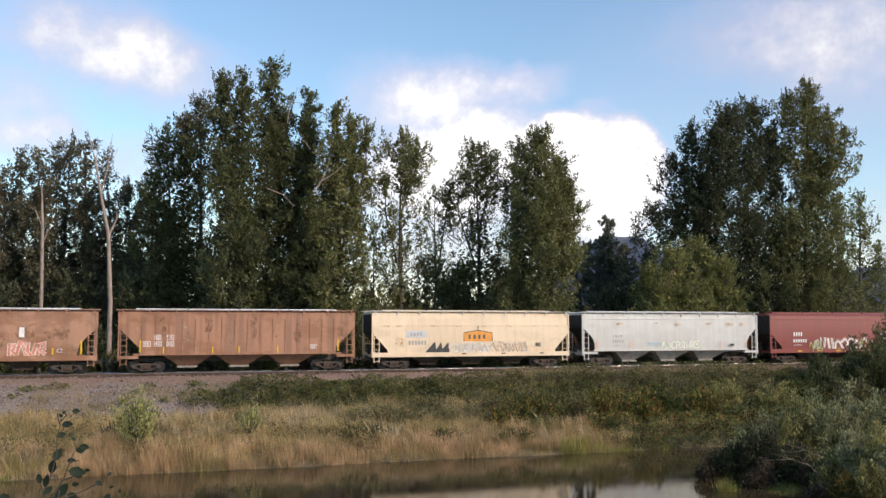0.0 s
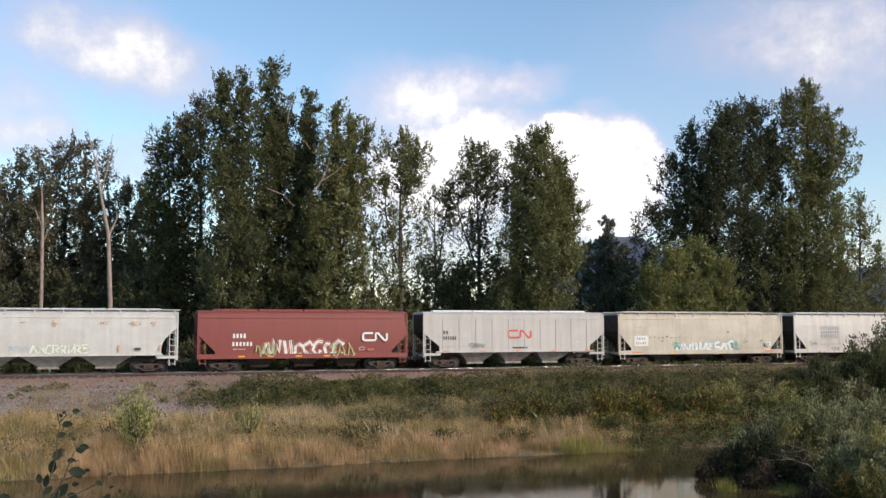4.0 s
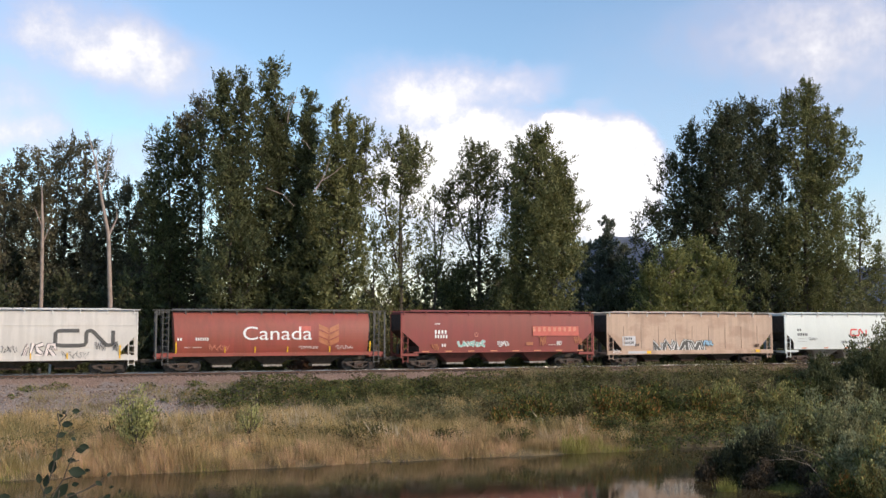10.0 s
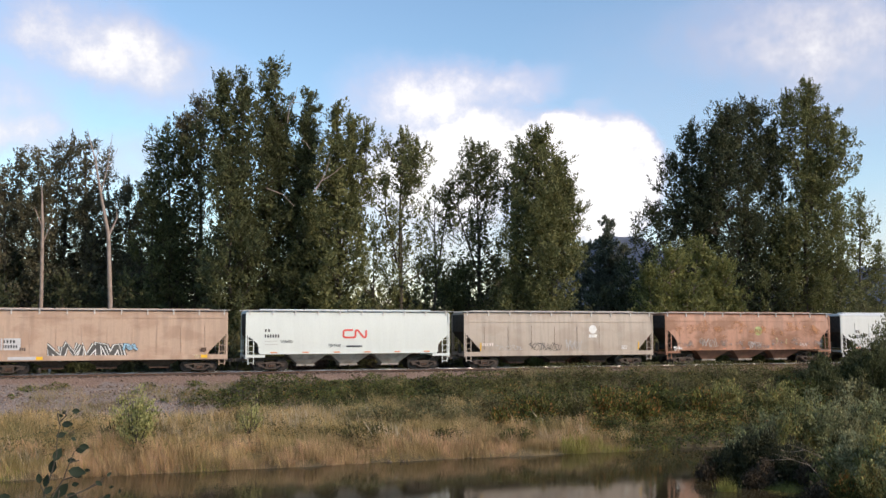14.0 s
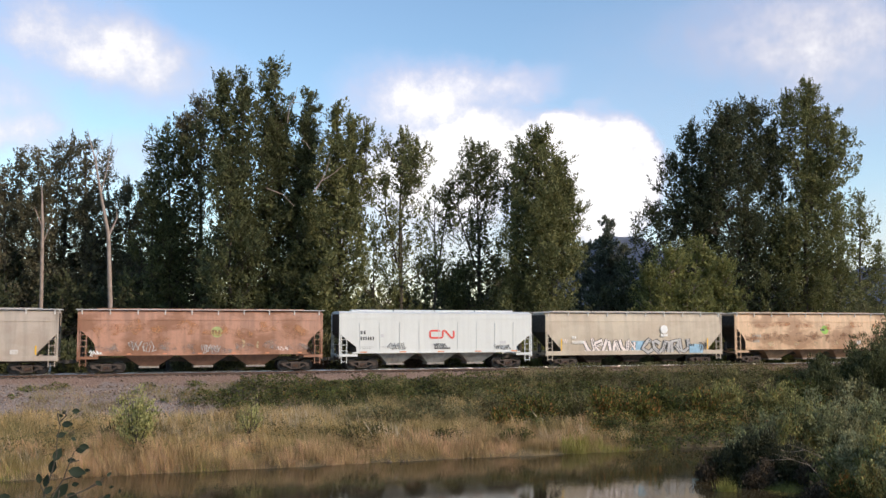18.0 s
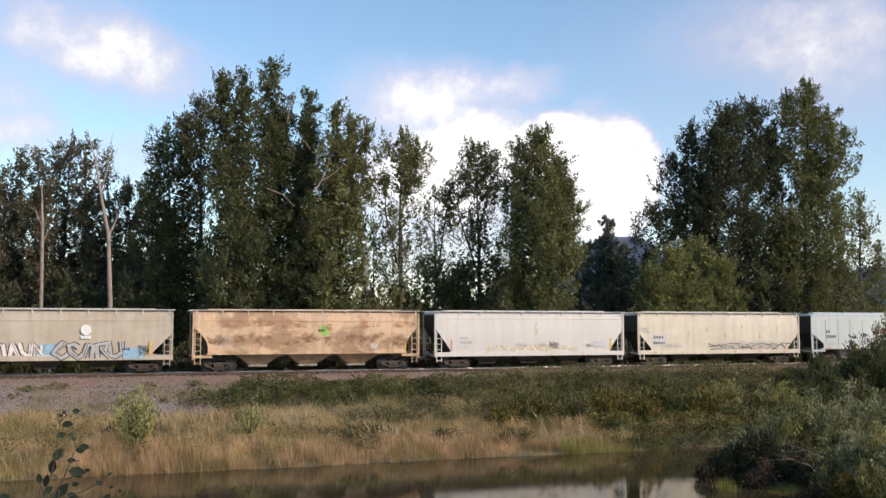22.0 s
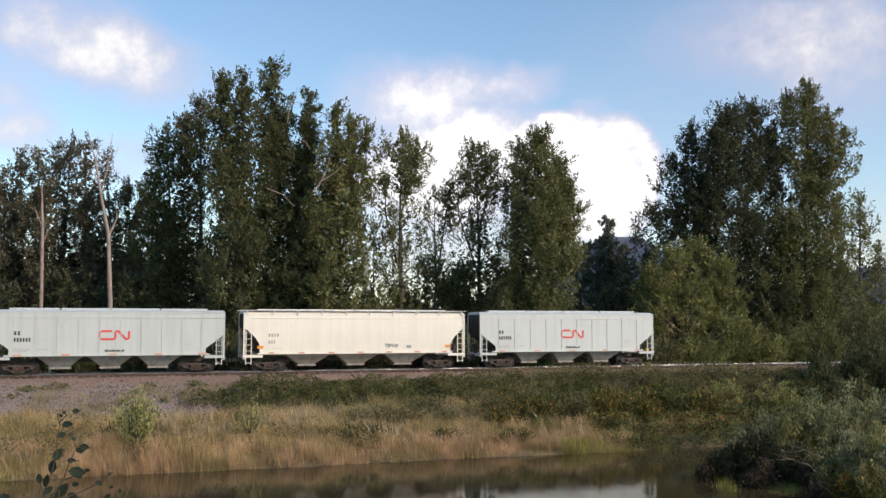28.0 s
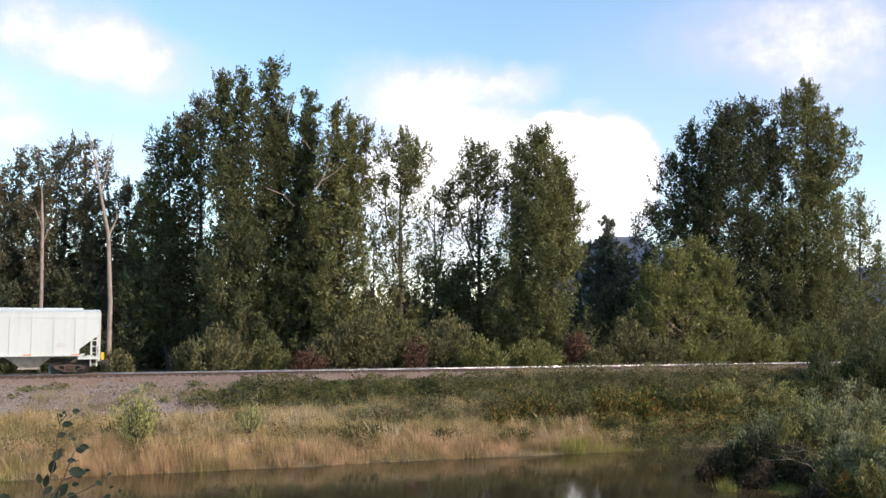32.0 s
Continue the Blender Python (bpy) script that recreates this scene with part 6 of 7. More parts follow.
thicket("bramble_thicket", 30000, 30, 62, -21.4, -15.5, 1.3, M_BRAMBLE, "dark brambles hanging over the water's edge", ph=6.0, keep=lambda x, y: x > 30 + 4 * patchy(x, y, 0.6, 7.0))
thicket("bramble_thicket", 9000, 30, 50, -20.4, -15.5, 1.2, M_AUTUMN, "brambles turning orange by the water", size=0.10, ph=4.0, keep=lambda x, y: patchy(x, y, 0.9, 8.0) > 0.5)
thicket("bramble_thicket", 62000, 26, 62, -17.5, -7.5, 1.6, M_AUTUMN, "brambles turning orange and yellow above the pond", size=0.11, ph=3.0, keep=lambda x, y: patchy(x, y, 0.9, 3.0) > 0.5)
thicket("weeds", 24000, 23, 58, -8.2, -4.8, 2.0, M_WEED, "dense olive weeds on the upper slope", size=0.085, ph=9.0, cat="weeds")
thicket("weeds", 24000, 15, 34, -13.5, -7.5, 1.9, M_LEAF_GREY, "tall grey-green weeds on the slope", size=0.09, ph=1.0, keep=lambda x, y: patchy(x, y, 0.9, 1.0) > 0.42, cat="weeds")
thicket("weeds", 9000, 31, 58, -6.6, -4.0, 2.3, M_LEAF_GREY, "tall dry grey weeds along the shoulder of the track", size=0.09, ph=5.0, keep=lambda x, y: patchy(x, y, 1.4, 5.0) > 0.5, cat="weeds")
thicket("weeds", 7000, 33, 60, -6.0, -4.0, 1.9, M_WEED, "tall olive weeds along the shoulder of the track", size=0.09, ph=6.0, keep=lambda x, y: patchy(x, y, 1.2, 6.5) > 0.5, cat="weeds")
thicket("weeds", 5000, X0, 8, -7.0, -3.6, 0.4, M_BRAMBLE, "scattered low green weeds on the gravel slope", size=0.13, keep=lambda x, y: patchy(x, y, 1.7, 4.0) > 0.78, cat="weeds")
on_bank = lambda x, y: (x < 36 + 4 * np.sin(y)) & (y < rng.normal(size=x.shape) * 0.7 + np.where(x > 8, -6.5, -8.4) - 0.9 * np.sin(x * 0.5) - 0.6 * np.sin(x * 1.3) - np.where(x > 25, np.minimum(8.0, (x - 25) * 0.9), 0))
grass("dry_grass", 170000, X0, 62, -20.9, -7.8, 1.0, M_GRASS_DRY, "tall straw-coloured dry grass on the pond bank", on_bank)
grass("reddish_grass", 95000, X0, 62, -21.0, -15.8, 1.05, M_GRASS_PINK, "pinkish dry reeds along the water's edge", lambda x, y: (patchy(x, y, 0.6, 1.0) > 0.35) & (x < 29 + 5 * patchy(x, y, 0.5, 2.0)), lean=0.11)
grass("grey_grass", 130000, X0, X1, -19, -8.0, 1.0, M_GRASS_GREY, "grey-green seeding grass on the bank", lambda x, y: on_bank(x, y) & (patchy(x, y, 0.5, 3.0) > 0.45))
grass("marsh_grass", 22000, X0, 40, -21.2, -19.8, 0.45, M_GRASS_GREEN, "low yellow-green marsh grass at the water's edge", lambda x, y: ((x < 6) & (patchy(x, y, 0.4, 5.0) > 0.3)) | ((x > 27) & (patchy(x, y, 0.7, 5.0) > 0.66)))
grass("slope_grass", 20000, X0, 14, -9.5, -4.0, 0.5, M_GRASS_GREY, "thin dry weeds on the gravel slope", lambda x, y: patchy(x, y, 0.9, 2.0) > 0.55)
grass("seed_heads", 12000, X0, 40, -19.5, -9.5, 1.35, M_SEED, "tall pale feathery seed heads above the dry grass", lambda x, y: on_bank(x, y) & (patchy(x, y, 0.8, 6.0) > 0.5), tuft=6, lean=0.16, width=0.006)
thicket("weeds", 30000, X0, 40, -19.0, -9.0, 1.1, M_WEED, "olive weeds scattered through the dry grass", size=0.09, keep=lambda x, y: on_bank(x, y) & (patchy(x, y, 1.2, 7.0) > 0.6), cat="weeds")
thicket("weeds", 26000, X0, 36, -18.5, -8.5, 1.25, M_LEAF_GREY, "grey-green leafy weeds growing through the dry grass", size=0.075, ph=8.0, keep=lambda x, y: on_bank(x, y) & (patchy(x, y, 0.8, 9.0) > 0.56), cat="weeds")
grass("shoulder_grass", 12000, 22, 66, -4.6, -2.5, 0.75, M_GRASS_GREY, "brown dry grass along the shoulder of the track", lambda x, y: patchy(x, y, 0.7, 2.5) > 0.62 - 0.012 * (x - 22))
grass("trackside_grass", 14000, X0, X1 + 30, 3.4, 7.5, 0.6, M_GRASS_GREY, "low dry grass behind the track")
grass("spit_grass", 12000, 30, 46, -40, -30, 0.7, M_WEED, "olive tussocks on the low spit in the pond", lambda x, y: ground_z(x, y) > -4.62)

grass("dry_stalks", 16000, 34, 60, -8.5, -4.6, 1.05, M_STALK, "grey-brown dead stalks along the shoulder of the track", lambda x, y: patchy(x, y, 0.8, 9.0) > 0.35, tuft=6, lean=0.2, width=0.006)

# saplings on the bank
bush(1.15, -17.0, 4.1, 1.5, M_SAPLING, "young sapling with pale yellow-green leaves on the bank", 0.11, 2200, name="sapling", group="saplings on the pond bank")
bush(8.1, -14.5, 2.9, 0.8, M_SAPLING, "young sapling with pale yellow-green leaves on the bank", 0.10, 600, name="sapling", group="saplings on the pond bank")
bush(0.0, -15.5, 1.6, 1.8, M_LEAF_GREY, "low grey bush in the dry grass of the bank", 0.10, 1600)
bush(14.6, -16.2, 1.2, 2.3, M_WEED, "low olive weeds in the dry grass of the bank", 0.08, 1800)
bush(20.5, -17.6, 1.2, 1.6, M_WEED, "low olive weeds in the dry grass of the bank", 0.08, 1200)
bush(24.5, -18.8, 1.3, 1.3, M_BRAMBLE, "low dark bush in the dry grass of the bank", 0.08, 1200)

for x, y, h, r in ((26, -11, 2.0, 1.3), (29.5, -10, 2.2, 1.2), (21.5, -10, 1.6, 1.2), (33.5, -9.5, 2.2, 1.3), (37, -8, 2.0, 1.2), (43, -8.5, 2.4, 1.4), (18, -12, 1.3, 1.1)):
    bush(x, y, h, r, M_LEAF_GREY, "tall grey-green weed clump on the slope", 0.08, 1300)

# bushes on the near bank and spit
BIG = [(57, -9, 3.9, 2.4), (61.5, -10, 6.4, 3.2), (65.5, -9, 7.6, 3.6), (69.5, -10, 7.6, 4.0), (53.5, -9.5, 2.0, 1.8)]
for x, y, h, rad in BIG:
    bush(x, y, h, rad, M_LEAF_DARK, "large olive bush on the embankment hiding the track", 0.13, int(1900 * rad * h ** 0.5))


def spit_shrubs(rows, label):
    for x, y, h, rad, leaf in rows:
        bush(x, y, h, rad, leaf, label, 0.085, int(2500 * rad * h ** 0.5), low=0.05, group="shrubs on the spit")


# left shrubs in the darkened leaf colour, their shade put into it
spit_shrubs([(29.4, -32.5, 1.4, 0.71, M_DEAD_TWIG), (30.3, -32.9, 2.3, 0.81, M_SHADED_SHRUB), (31.1, -33.6, 2.9, 0.97, M_SHADED_SHRUB), (32.0, -34.3, 2.9, 1.01, M_SHADED_SHRUB), (32.4, -35.6, 2.5, 0.99, M_SHADED_SHRUB), (32.6, -36.7, 1.6, 0.82, M_DEAD_TWIG), (30.6, -35.3, 1.6, 0.78, M_DEAD_TWIG)], "dark dense shrub with bare lower twigs at the water's edge")
spit_shrubs([(33.3, -30.4, 2.8, 1.10, M_WILLOW), (34.7, -30.9, 3.9, 1.27, M_WILLOW), (36.0, -31.4, 4.5, 1.39, M_NEAR_BUSH), (37.3, -31.8, 5.0, 1.45, M_WILLOW), (38.8, -32.3, 4.6, 1.56, M_LEAF_PALE), (40.3, -32.8, 4.4, 1.59, M_WILLOW), (41.7, -33.3, 4.3, 1.74, M_LEAF_GREY)], "tall grey-green willow shrub on the low spit")
spit_shrubs([(32.7, -37.8, 2.6, 0.90, M_NEAR_BUSH), (33.5, -38.4, 3.3, 1.04, M_LEAF_PALE), (34.4, -39.0, 3.6, 1.14, M_NEAR_BUSH), (31.8, -40.0, 1.7, 0.85, M_AUTUMN), (31.1, -39.1, 1.0, 0.72, M_DEAD_TWIG), (32.7, -40.6, 2.2, 0.94, M_NEAR_BUSH), (34.5, -40.3, 3.5, 1.20, M_LEAF_PALE), (32.3, -42.5, 2.2, 1.01, M_NEAR_BUSH)], "sunlit yellow-green shrub on the low spit")


def fallen_branch(x, y, segs):
    th = tagged(new("fallen_branch"), "bare grey-brown branch arching out of the shrubs", "branch", "fallen branches on the spit")
    th.location = (x, y, float(ground_z(np.array(x), np.array(y))))
    limb_mesh(segs, "limb", M_GREY_BARK, th)


fallen_branch(33.1, -38.2, [((0.00, 0, -0.06), (-0.29, 0.00, 1.02), 0.035, 0.025), ((-0.29, 0, 1.02), (-1.15, 0.00, 1.91), 0.025, 0.017), ((-1.15, 0, 1.91), (-2.11, 0.00, 2.32), 0.017, 0.012), ((-2.11, 0, 2.32), (-3.29, 0.00, 2.68), 0.012, 0.008), ((-1.15, 0, 1.91), (-1.63, 0, 2.25), 0.014, 0.008), ((-1.63, 0, 2.25), (-2.26, 0, 2.59), 0.008, 0.005), ((-2.26, 0, 2.59), (-2.74, 0, 2.82), 0.005, 0.003), ((-2.11, 0, 2.32), (-2.92, 0, 2.25), 0.014, 0.008), ((-2.92, 0, 2.25), (-3.49, 0, 2.37), 0.008, 0.005)])
fallen_branch(32.3, -38.0, [((0.00, 0, 0.01), (-0.36, 0.00, 0.95), 0.035, 0.025), ((-0.36, 0, 0.95), (-0.93, 0.00, 1.51), 0.025, 0.017), ((-0.93, 0, 1.51), (-1.96, 0.00, 1.85), 0.017, 0.012), ((-1.96, 0, 1.85), (-3.49, 0.00, 1.86), 0.012, 0.008), ((-0.93, 0, 1.51), (-1.47, 0, 1.93), 0.014, 0.008), ((-1.47, 0, 1.93), (-2.27, 0, 2.07), 0.008, 0.005), ((-1.96, 0, 1.85), (-2.66, 0, 2.03), 0.014, 0.008), ((-2.66, 0, 2.03), (-3.16, 0, 2.21), 0.008, 0.005)])
fallen_branch(36.8, -37.6, [((0.00, 0, -0.31), (-0.53, 0.00, 1.24), 0.035, 0.025), ((-0.53, 0, 1.24), (-1.13, 0.00, 1.90), 0.025, 0.017), ((-1.13, 0, 1.90), (-1.81, 0.00, 2.15), 0.017, 0.012), ((-0.53, 0, 1.24), (-0.97, 0, 1.50), 0.014, 0.008), ((-0.97, 0, 1.50), (-1.56, 0, 1.64), 0.008, 0.005)])
grass("green_tuft", 900, 28.1, 28.8, -35.9, -35.3, 1.15, M_GRASS_GREEN, "bright yellow-green tuft of sedge in the shallow water", tuft=12, lean=0.11)
grass("marsh_grass", 3500, 28.6, 33.5, -37.2, -35.6, 0.32, M_GRASS_GREEN, "low yellow-green marsh grass on the spit")
# taller shrubs among the brambles above the water
for x, y, h, rad, leaf, text in ((25.5, -14.5, 1.9, 1.4, M_AUTUMN, 0), (28.5, -13.5, 2.6, 1.7, M_AUTUMN, 0), (31.0, -14.5, 2.5, 1.7, M_WEED, 2), (33.5, -13.5, 2.9, 1.8, M_AUTUMN, 0), (36.0, -14.5, 2.8, 1.8, M_AUTUMN, 0),
                                 (38.5, -13.0, 2.7, 1.8, M_BRAMBLE, 1), (41.5, -14.5, 2.8, 1.8, M_AUTUMN, 0), (45.0, -12.5, 2.9, 2.0, M_NEAR_BUSH, 1), (48.5, -14.0, 3.2, 2.0, M_NEAR_BUSH, 1), (52.0, -12.5, 3.0, 2.2, M_BRAMBLE, 1), (30.0, -11.5, 1.8, 1.5, M_BRAMBLE, 1), (35.5, -10.8, 2.0, 1.6, M_AUTUMN, 0), (56.0, -14.0, 3.4, 2.2, M_LEAF_GREY, 1)):
    bush(x, y, h, rad, leaf, ("bramble mound with orange and yellow-green leaves", "dark green shrub among the brambles", "olive shrub among the brambles")[text], 0.13, int(900 * rad * h ** 0.5), group="shrubs above the pond")
grass("sedge", 4000, 27, 36, -21.2, -20.0, 0.9, M_GRASS_GREEN, "bright green sedge at the water's edge", lambda x, y: patchy(x, y, 0.9, 1.5) > 0.55)


# foreground twig close to the camera
def twig_plant():
    th = tagged(new("twig"), "thin wild twig with a few broad dark leaves", "plant")
    gz = float(ground_z(np.array(-0.17), np.array(-72.6))) - 0.02
    th.location = (-0.17, -72.6, gz)
    top = lambda p: (p[0], p[1], p[2] - gz)
    segs = [((-0.008, 0, 2.735), (-0.017, 0, 2.894), 0.0042, 0.0034), ((-0.017, 0, 2.894), (-0.025, 0, 2.950), 0.0034, 0.0027), ((-0.025, 0, 2.950), (-0.004, 0, 3.012), 0.0027, 0.0022), ((-0.004, 0, 3.012), (0.007, 0, 3.062), 0.0022, 0.0017), ((0.007, 0, 3.062), (0.007, 0, 3.108), 0.0017, 0.0014), ((0.007, 0, 3.108), (0.014, 0, 3.152), 0.0014, 0.0011), ((0.014, 0, 3.152), (0.016, 0, 3.176), 0.0011, 0.0009), ((0.014, 0, 3.152), (0.008, 0, 3.173), 0.0024, 0.0019), ((0.008, 0, 3.173), (0.005, 0, 3.186), 0.0019, 0.0015), ((0.017, 0, 3.164), (0.032, 0, 3.180), 0.0024, 0.0019), ((0.032, 0, 3.180), (0.022, 0, 3.193), 0.0019, 0.0015), ((-0.002, 0, 2.935), (0.028, 0, 2.985), 0.0024, 0.0019), ((0.028, 0, 2.985), (0.043, 0, 3.031), 0.0019, 0.0015), ((0.043, 0, 3.031), (0.057, 0, 3.068), 0.0015, 0.0012), ((0.057, 0, 3.068), (0.071, 0, 3.085), 0.0012, 0.0010), ((0.048, 0, 3.038), (0.072, 0, 3.042), 0.0024, 0.0019), ((0.028, 0, 2.985), (0.065, 0, 2.996), 0.0024, 0.0019), ((0.065, 0, 2.996), (0.102, 0, 3.012), 0.0019, 0.0015), ((0.005, 0, 2.918), (0.091, 0, 2.951), 0.0024, 0.0019), ((0.091, 0, 2.951), (0.147, 0, 2.985), 0.0019, 0.0015), ((0.091, 0, 2.951), (0.126, 0, 2.966), 0.0024, 0.0019), ((0.126, 0, 2.966), (0.142, 0, 2.975), 0.0019, 0.0015), ((0.092, 0, 2.913), (0.157, 0, 2.930), 0.0024, 0.0019), ((-0.025, 0, 2.950), (-0.035, 0, 2.974), 0.0024, 0.0019), ((0.012, 0, 2.901), (0.018, 0, 2.955), 0.0024, 0.0019)]
    segs = [((-0.008, 0, gz), (-0.008, 0, 2.735), 0.005, 0.0045)] + segs
    segs = [(top(a), top(b), r0, r1) for a, b, r0, r1 in segs]
    limb_mesh(segs, "stem", M_BARK, th)
    leaves = [(0.010, 3.063, 0.036, 60), (-0.003, 3.027, 0.039, 75), (-0.039, 2.995, 0.026, 100), (-0.019, 2.987, 0.033, 75), (-0.012, 2.960, 0.026, 40), (0.026, 2.954, 0.043, 50), (0.011, 2.938, 0.033, 20), (0.016, 3.181, 0.013, 150), (0.024, 3.188, 0.013, 40), (0.059, 3.192, 0.023, -5), (0.035, 3.153, 0.029, 4), (0.018, 3.119, 0.026, 12), (0.055, 3.109, 0.016, -30), (0.087, 3.084, 0.026, -12), (0.076, 3.071, 0.026, 6), (0.049, 3.041, 0.023, 8), (0.068, 3.010, 0.043, -10), (0.067, 3.000, 0.029, -25), (0.097, 3.012, 0.016, 0), (0.063, 2.969, 0.020, 8), (0.160, 2.993, 0.016, 40), (0.131, 2.971, 0.020, -35), (0.193, 2.940, 0.013, 80), (0.168, 2.957, 0.013, 10), (0.157, 2.930, 0.020, 35), (0.056, 2.932, 0.029, -20), (-0.134, 2.943, 0.029, 0)]
    for x, z, s, a in leaves:
        bm = bmesh.new()
        out = [(-1, 0), (-0.6, 0.42), (0.0, 0.58), (0.55, 0.34), (1, 0), (0.55, -0.34), (0.0, -0.58), (-0.6, -0.42)]
        m = Matrix.Translation((x, rnd.uniform(-0.02, 0.02), z - gz)) @ Euler((rnd.uniform(1.0, 1.7), radians(-a), rnd.uniform(-0.5, 0.5))).to_matrix().to_4x4()
        c = bm.verts.new(m @ Vector((0, 0, -0.12 * s)))
        vs = [bm.verts.new(m @ Vector((p * s * 0.62, q * s * 0.66, 0.05 * s * abs(q)))) for p, q in out]
        for k in range(8):
            bm.faces.new((vs[k], vs[(k + 1) % 8], c))
        part("leaf", bm, M_TWIG_LEAF_SHADED, th, smooth=True)


twig_plant()

# marker post behind the track
bm = bmesh.new()
bar(bm, (0, 0, 0), (0, 0, 1.15), 0.09, 10)
bar(bm, (0, 0, 1.15), (0, 0, 1.22), 0.10, 10, 0.03)
post = part("marker_post", bm, M_WHITE_POST)
post.location = (-4.74, 3.0, -0.55)
tagged(post, "short white painted marker post behind the track", "post")


# ---- distance and sky ----
def mountain():
    m, nt, b = mat_new("haze_tinted_forest")
    # distance haze is painted in as the blue tint of the wooded slope
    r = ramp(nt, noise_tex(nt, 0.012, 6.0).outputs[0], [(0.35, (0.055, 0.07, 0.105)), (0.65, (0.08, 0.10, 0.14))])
    nt.links.new(r.outputs[0], b.inputs["Base Color"])
    b.inputs["Roughness"].default_value = 1.0
    nx, ny = 160, 14
    a = np.linspace(radians(-28), radians(50), nx)
    t = np.linspace(0, 1, ny)
    A_, T_ = np.meshgrid(a, t)
    deg = np.degrees(A_)
    ridge = 110 + 310 * np.exp(-((deg - 30) / 5.5) ** 2) + 180 * np.exp(-((deg - 46) / 6) ** 2) + 20 * np.sin(deg * 0.9 + 1) + 9 * np.sin(deg * 2.7)
    rr = 3300 + 900 * T_
    z = -30 + ridge * np.sin(T_ * math.pi / 2) * (1 + 0.10 * np.sin(deg * 3 + T_ * 5) * (1 - T_))
    v = np.stack([EYE[0] + np.sin(A_) * rr, EYE[1] + np.cos(A_) * rr, z], -1).reshape(-1, 3)
    i = np.arange(nx * ny).reshape(ny, nx)
    f = np.stack([i[:-1, :-1], i[:-1, 1:], i[1:, 1:], i[1:, :-1]], -1).reshape(-1, 4)
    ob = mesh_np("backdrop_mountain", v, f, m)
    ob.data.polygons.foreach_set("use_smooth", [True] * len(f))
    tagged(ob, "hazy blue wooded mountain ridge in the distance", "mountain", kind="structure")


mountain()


def cloud_sheet(name, label, blobs, radius, az0, az1, strength, seed):
    """A far curved sheet of cloud. blobs: (azimuth from the view axis, elevation, half-width, half-height, weight) in degrees."""
    nu, nv = 60, 24
    a = np.radians(np.linspace(az0, az1, nu)) + YAW
    e = np.radians(np.linspace(-3, 32, nv))
    A_, E__ = np.meshgrid(a, e)
    v = np.stack([np.sin(A_) * np.cos(E__), np.cos(A_) * np.cos(E__), np.sin(E__)], -1).reshape(-1, 3) * radius
    i = np.arange(nu * nv).reshape(nv, nu)
    f = np.stack([i[:-1, :-1], i[:-1, 1:], i[1:, 1:], i[1:, :-1]], -1).reshape(-1, 4)
    mt = bpy.data.materials.new(name)
    mt.use_nodes = True
    nt = mt.node_tree
    ob = mesh_np(name, v, f, mt)
    uv = ob.data.uv_layers.new(name="sky_degrees")
    li = np.zeros(len(ob.data.loops), dtype=np.int32)
    ob.data.loops.foreach_get("vertex_index", li)
    uvs = np.column_stack([np.degrees(A_.ravel() - YAW)[li], np.degrees(E__.ravel())[li]]).astype(np.float32)
    uv.data.foreach_set("uv", uvs.ravel())
    nt.nodes.remove(nt.nodes["Principled BSDF"])
    tc = nt.nodes.new("ShaderNodeTexCoord")
    wob = nd(nt, "ShaderNodeTexNoise", Scale=0.42, Detail=8.0, Roughness=0.66)
    nt.links.new(tc.outputs["UV"], wob.inputs["Vector"])
    off = nt.nodes.new("ShaderNodeVectorMath"); off.operation = "MULTIPLY_ADD"
    off.inputs[1].default_value = (2.6, 2.0, 0)
    nt.links.new(wob.outputs["Color"], off.inputs[0])
    sh = nt.nodes.new("ShaderNodeVectorMath"); sh.operation = "SUBTRACT"
    sh.inputs[1].default_value = (1.3, 1.0, 0)
    nt.links.new(off.outputs[0], sh.inputs[0])
    nt.links.new(tc.outputs["UV"], off.inputs[2])
    total = None
    for cx, cy, rx, ry, w in blobs:
        s = nt.nodes.new("ShaderNodeVectorMath"); s.operation = "SUBTRACT"
        s.inputs[1].default_value = (cx, cy, 0)
        nt.links.new(sh.outputs[0], s.inputs[0])
        k = nt.nodes.new("ShaderNodeVectorMath"); k.operation = "MULTIPLY"
        k.inputs[1].default_value = (1 / rx, 1 / ry, 0)
        nt.links.new(s.outputs[0], k.inputs[0])
        ln = nt.nodes.new("ShaderNodeVectorMath"); ln.operation = "LENGTH"
        nt.links.new(k.outputs[0], ln.inputs[0])
        mr = nd(nt, "ShaderNodeMapRange", **{"From Min": 1.35 if w < 0.9 else 1.12, "From Max": 0.35 if w < 0.9 else 0.76, "To Min": 0.0, "To Max": w})
        mr.interpolation_type = "SMOOTHSTEP"
        nt.links.new(ln.outputs["Value"], mr.inputs[0])
        if total is None:
            total = mr.outputs[0]
        else:
            ad = nt.nodes.new("ShaderNodeMath"); ad.operation = "MAXIMUM" if w > 0.6 else "ADD"
            nt.links.new(total, ad.inputs[0]); nt.links.new(mr.outputs[0], ad.inputs[1])
            total = ad.outputs[0]
    fine = nd(nt, "ShaderNodeTexNoise", Scale=0.7, Detail=7.0, Roughness=0.60)
    nt.links.new(tc.outputs["UV"], fine.inputs["Vector"])
    fr = nd(nt, "ShaderNodeMapRange", **{"From Min": 0.3, "From Max": 0.7, "To Min": 0.70, "To Max": 1.14})
    nt.links.new(fine.outputs[0], fr.inputs[0])
    mu = nt.nodes.new("ShaderNodeMath"); mu.operation = "MULTIPLY"; mu.use_clamp = True
    nt.links.new(total, mu.inputs[0]); nt.links.new(fr.outputs[0], mu.inputs[1])
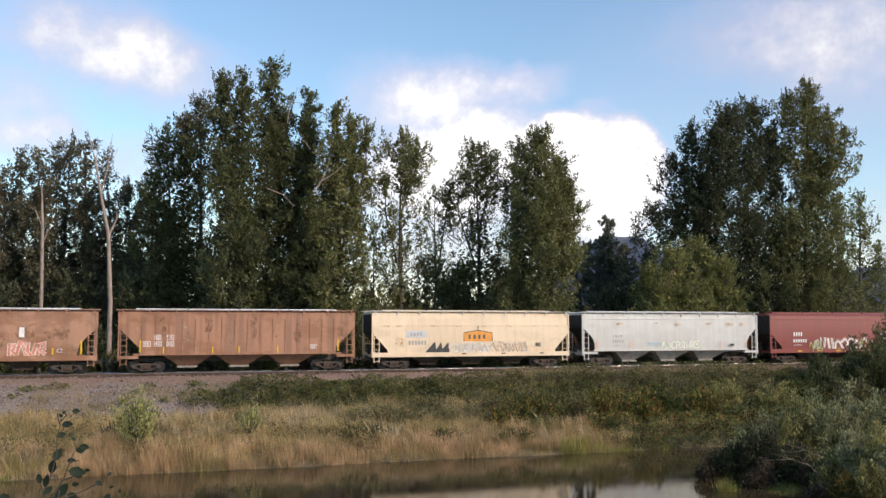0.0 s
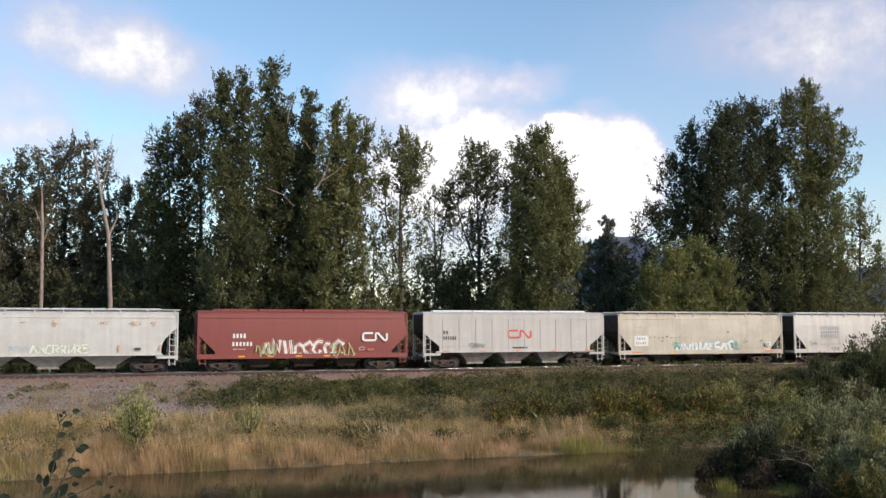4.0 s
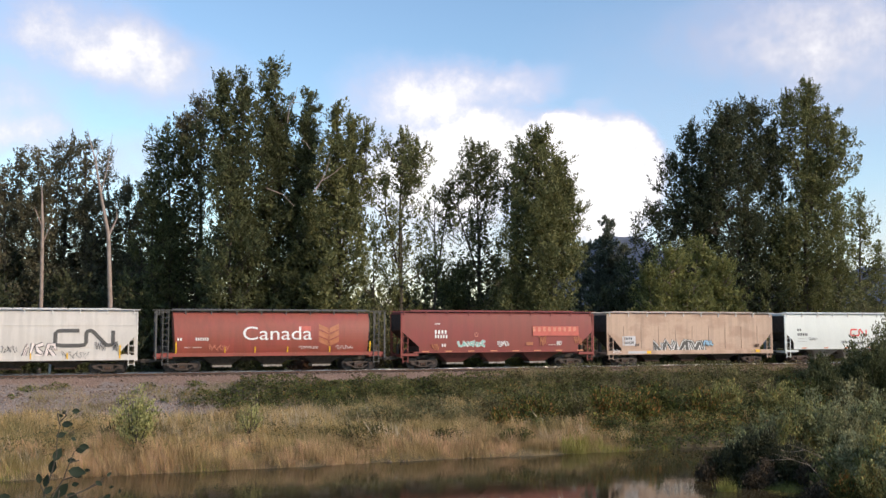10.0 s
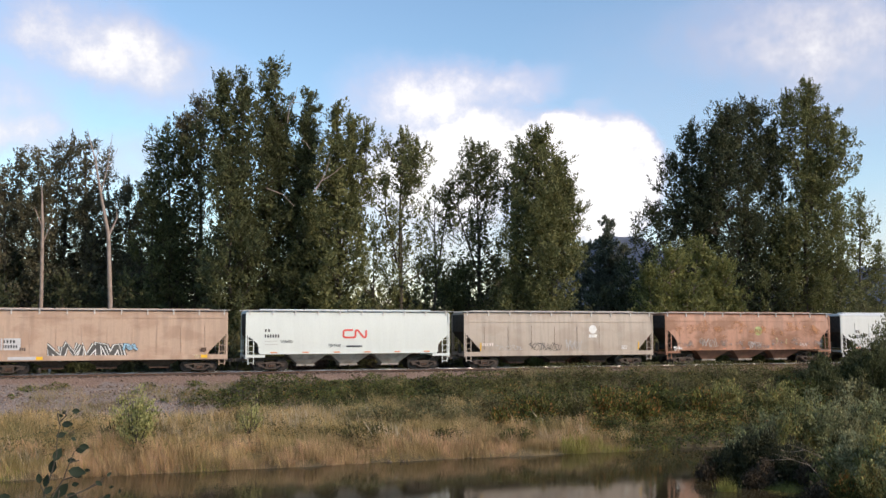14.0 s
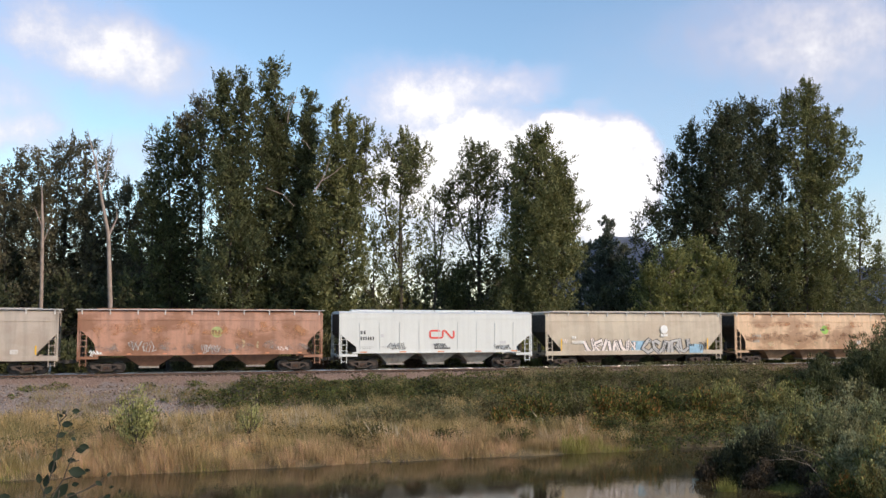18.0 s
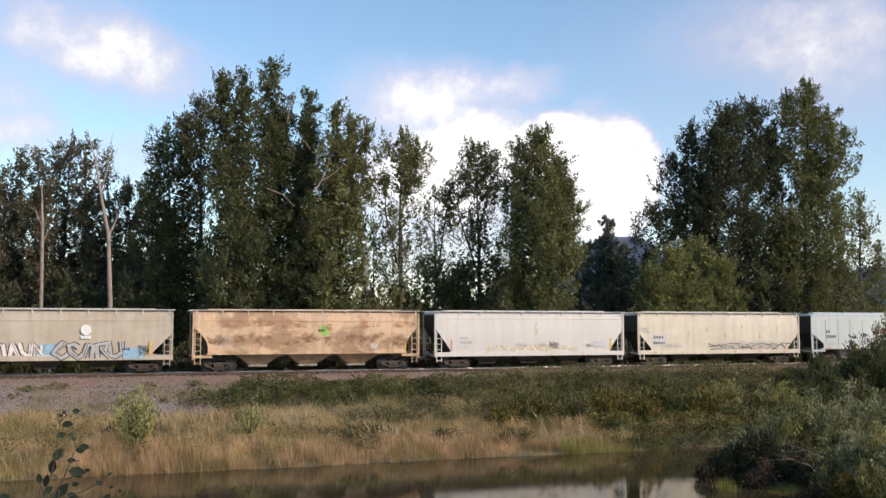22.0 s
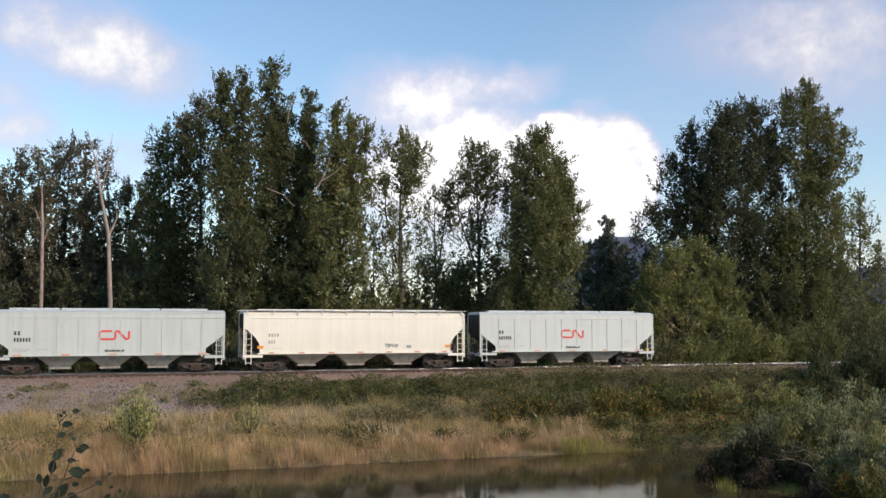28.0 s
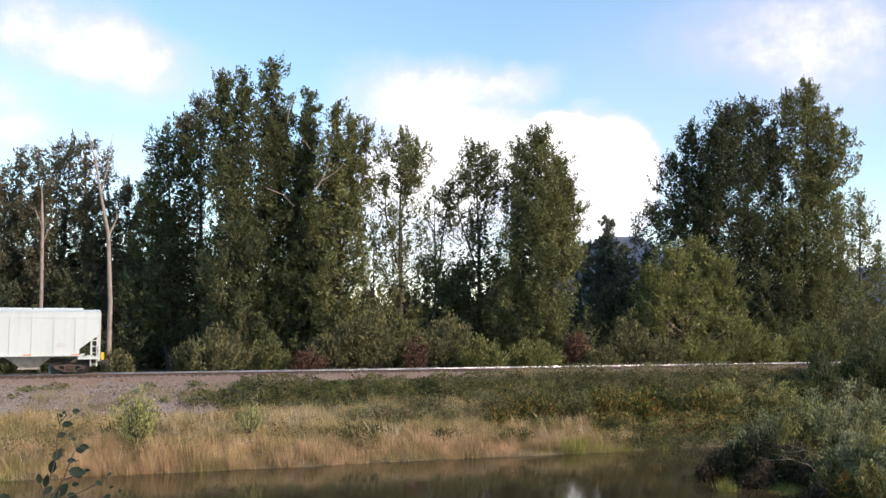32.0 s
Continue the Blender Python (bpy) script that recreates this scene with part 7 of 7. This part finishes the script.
    col = ramp(nt, mu.outputs[0], [(0.0, (0.68, 0.66, 0.88)), (0.42, (0.68, 0.62, 0.76)), (0.68, (0.80, 0.74, 0.80)), (0.97, (0.98, 0.96, 0.97))])
    em = nd(nt, "ShaderNodeEmission", Strength=strength)
    nt.links.new(col.outputs[0], em.inputs[0])
    tp = nt.nodes.new("ShaderNodeBsdfTransparent")
    mx = nt.nodes.new("ShaderNodeMixShader")
    nt.links.new(mu.outputs[0], mx.inputs[0]); nt.links.new(tp.outputs[0], mx.inputs[1]); nt.links.new(em.outputs[0], mx.inputs[2])
    nt.links.new(mx.outputs[0], nt.nodes["Material Output"].inputs["Surface"])
    ob.location = (EYE[0], EYE[1], 0)
    return tagged(ob, label, "cloud", "clouds", kind="structure")


BLOBS_MAIN = [(-3.25, 13.97, 3.41, 2.22, 0.36), (-0.14, 14.23, 3.75, 1.98, 0.39), (2.28, 13.32, 4.09, 2.39, 0.47), (5.57, 14.69, 2.32, 1.16, 0.42), (3.31, 11.64, 4.43, 2.05, 0.80), (7.40, 10.60, 4.30, 2.45, 1.00), (10.26, 9.70, 3.35, 3.10, 1.00), (9.56, 7.67, 3.58, 2.73, 0.95), (9.13, 13.17, 1.36, 0.48, 0.27), (-2.90, 10.97, 4.43, 3.41, 0.32), (0.55, 9.47, 5.11, 3.07, 0.60), (6.02, 7.05, 8.87, 4.77, 0.38), (-3.00, 6.00, 6.50, 4.50, 0.42)]
BLOBS_LEFT = [(-20.22, 16.37, 4.68, 2.43, 0.52), (-17.47, 15.00, 3.84, 2.43, 0.52), (-14.80, 14.18, 4.56, 2.21, 0.26), (-23.87, 14.58, 3.34, 1.99, 0.23), (-24.58, 16.91, 4.03, 1.99, 0.26), (-24.30, 11.66, 3.68, 2.21, 0.52), (-23.01, 10.49, 3.00, 1.33, 0.26), (-17.78, 9.56, 3.02, 1.77, 0.40)]
BLOBS_RIGHT = [(18.61, 13.04, 12.86, 7.5, 0.17), (21.61, 16.57, 6.5, 3.2, 0.29), (23.93, 14.88, 5.0, 4.0, 0.32), (17.5, 16.84, 5.0, 2.4, 0.14), (25.06, 3.47, 1.96, 4.09, 0.36)]
cloud_main = cloud_sheet("cloud_bank", "bright white cumulus bank low over the mountain", BLOBS_MAIN, 4300, -60, 60, 0.98, 1.0)
cloud_left = cloud_sheet("cloud_bank", "soft pinkish-white broken clouds", BLOBS_LEFT, 4100, -60, 40, 0.88, 2.0)
cloud_right = cloud_sheet("cloud_bank", "thin hazy white cloud veil", BLOBS_RIGHT, 4200, -20, 60, 0.88, 3.0)


# ---- all that moves ----
SPEED, EASE = 12.27379, -0.0244001


def run(t):
    """Metres that the train has gone to the left at t seconds, from its zero at 16 s."""
    return SPEED * (t - 16) + EASE * (t - 16) ** 2


def motions():
    times = [k * 2.0 for k in range(17)]
    for car, xm, _, L in CARS:
        walk(car, [(t, pose(xm - run(t), 0, 0)) for t in times])
    mid = {car: xm for car, xm, _, L in CARS}
    for w, car, dx in WHEELSETS:
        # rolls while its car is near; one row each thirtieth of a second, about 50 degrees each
        xm = mid[car]
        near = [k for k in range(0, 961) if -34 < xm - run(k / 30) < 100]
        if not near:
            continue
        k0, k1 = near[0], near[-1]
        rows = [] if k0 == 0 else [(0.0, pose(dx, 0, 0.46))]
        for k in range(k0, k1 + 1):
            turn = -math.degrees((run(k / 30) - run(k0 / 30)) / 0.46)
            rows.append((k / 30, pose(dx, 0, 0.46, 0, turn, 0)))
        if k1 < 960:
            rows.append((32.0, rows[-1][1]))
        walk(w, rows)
    for cloud, deg in ((cloud_main, 0.42), (cloud_left, 1.45), (cloud_right, 0.75)):
        walk(cloud, [(0.0, pose(EYE[0], EYE[1], 0)), (16.0, pose(EYE[0], EYE[1], 0, 0, 0, deg / 2)), (32.0, pose(EYE[0], EYE[1], 0, 0, 0, deg))])


motions()
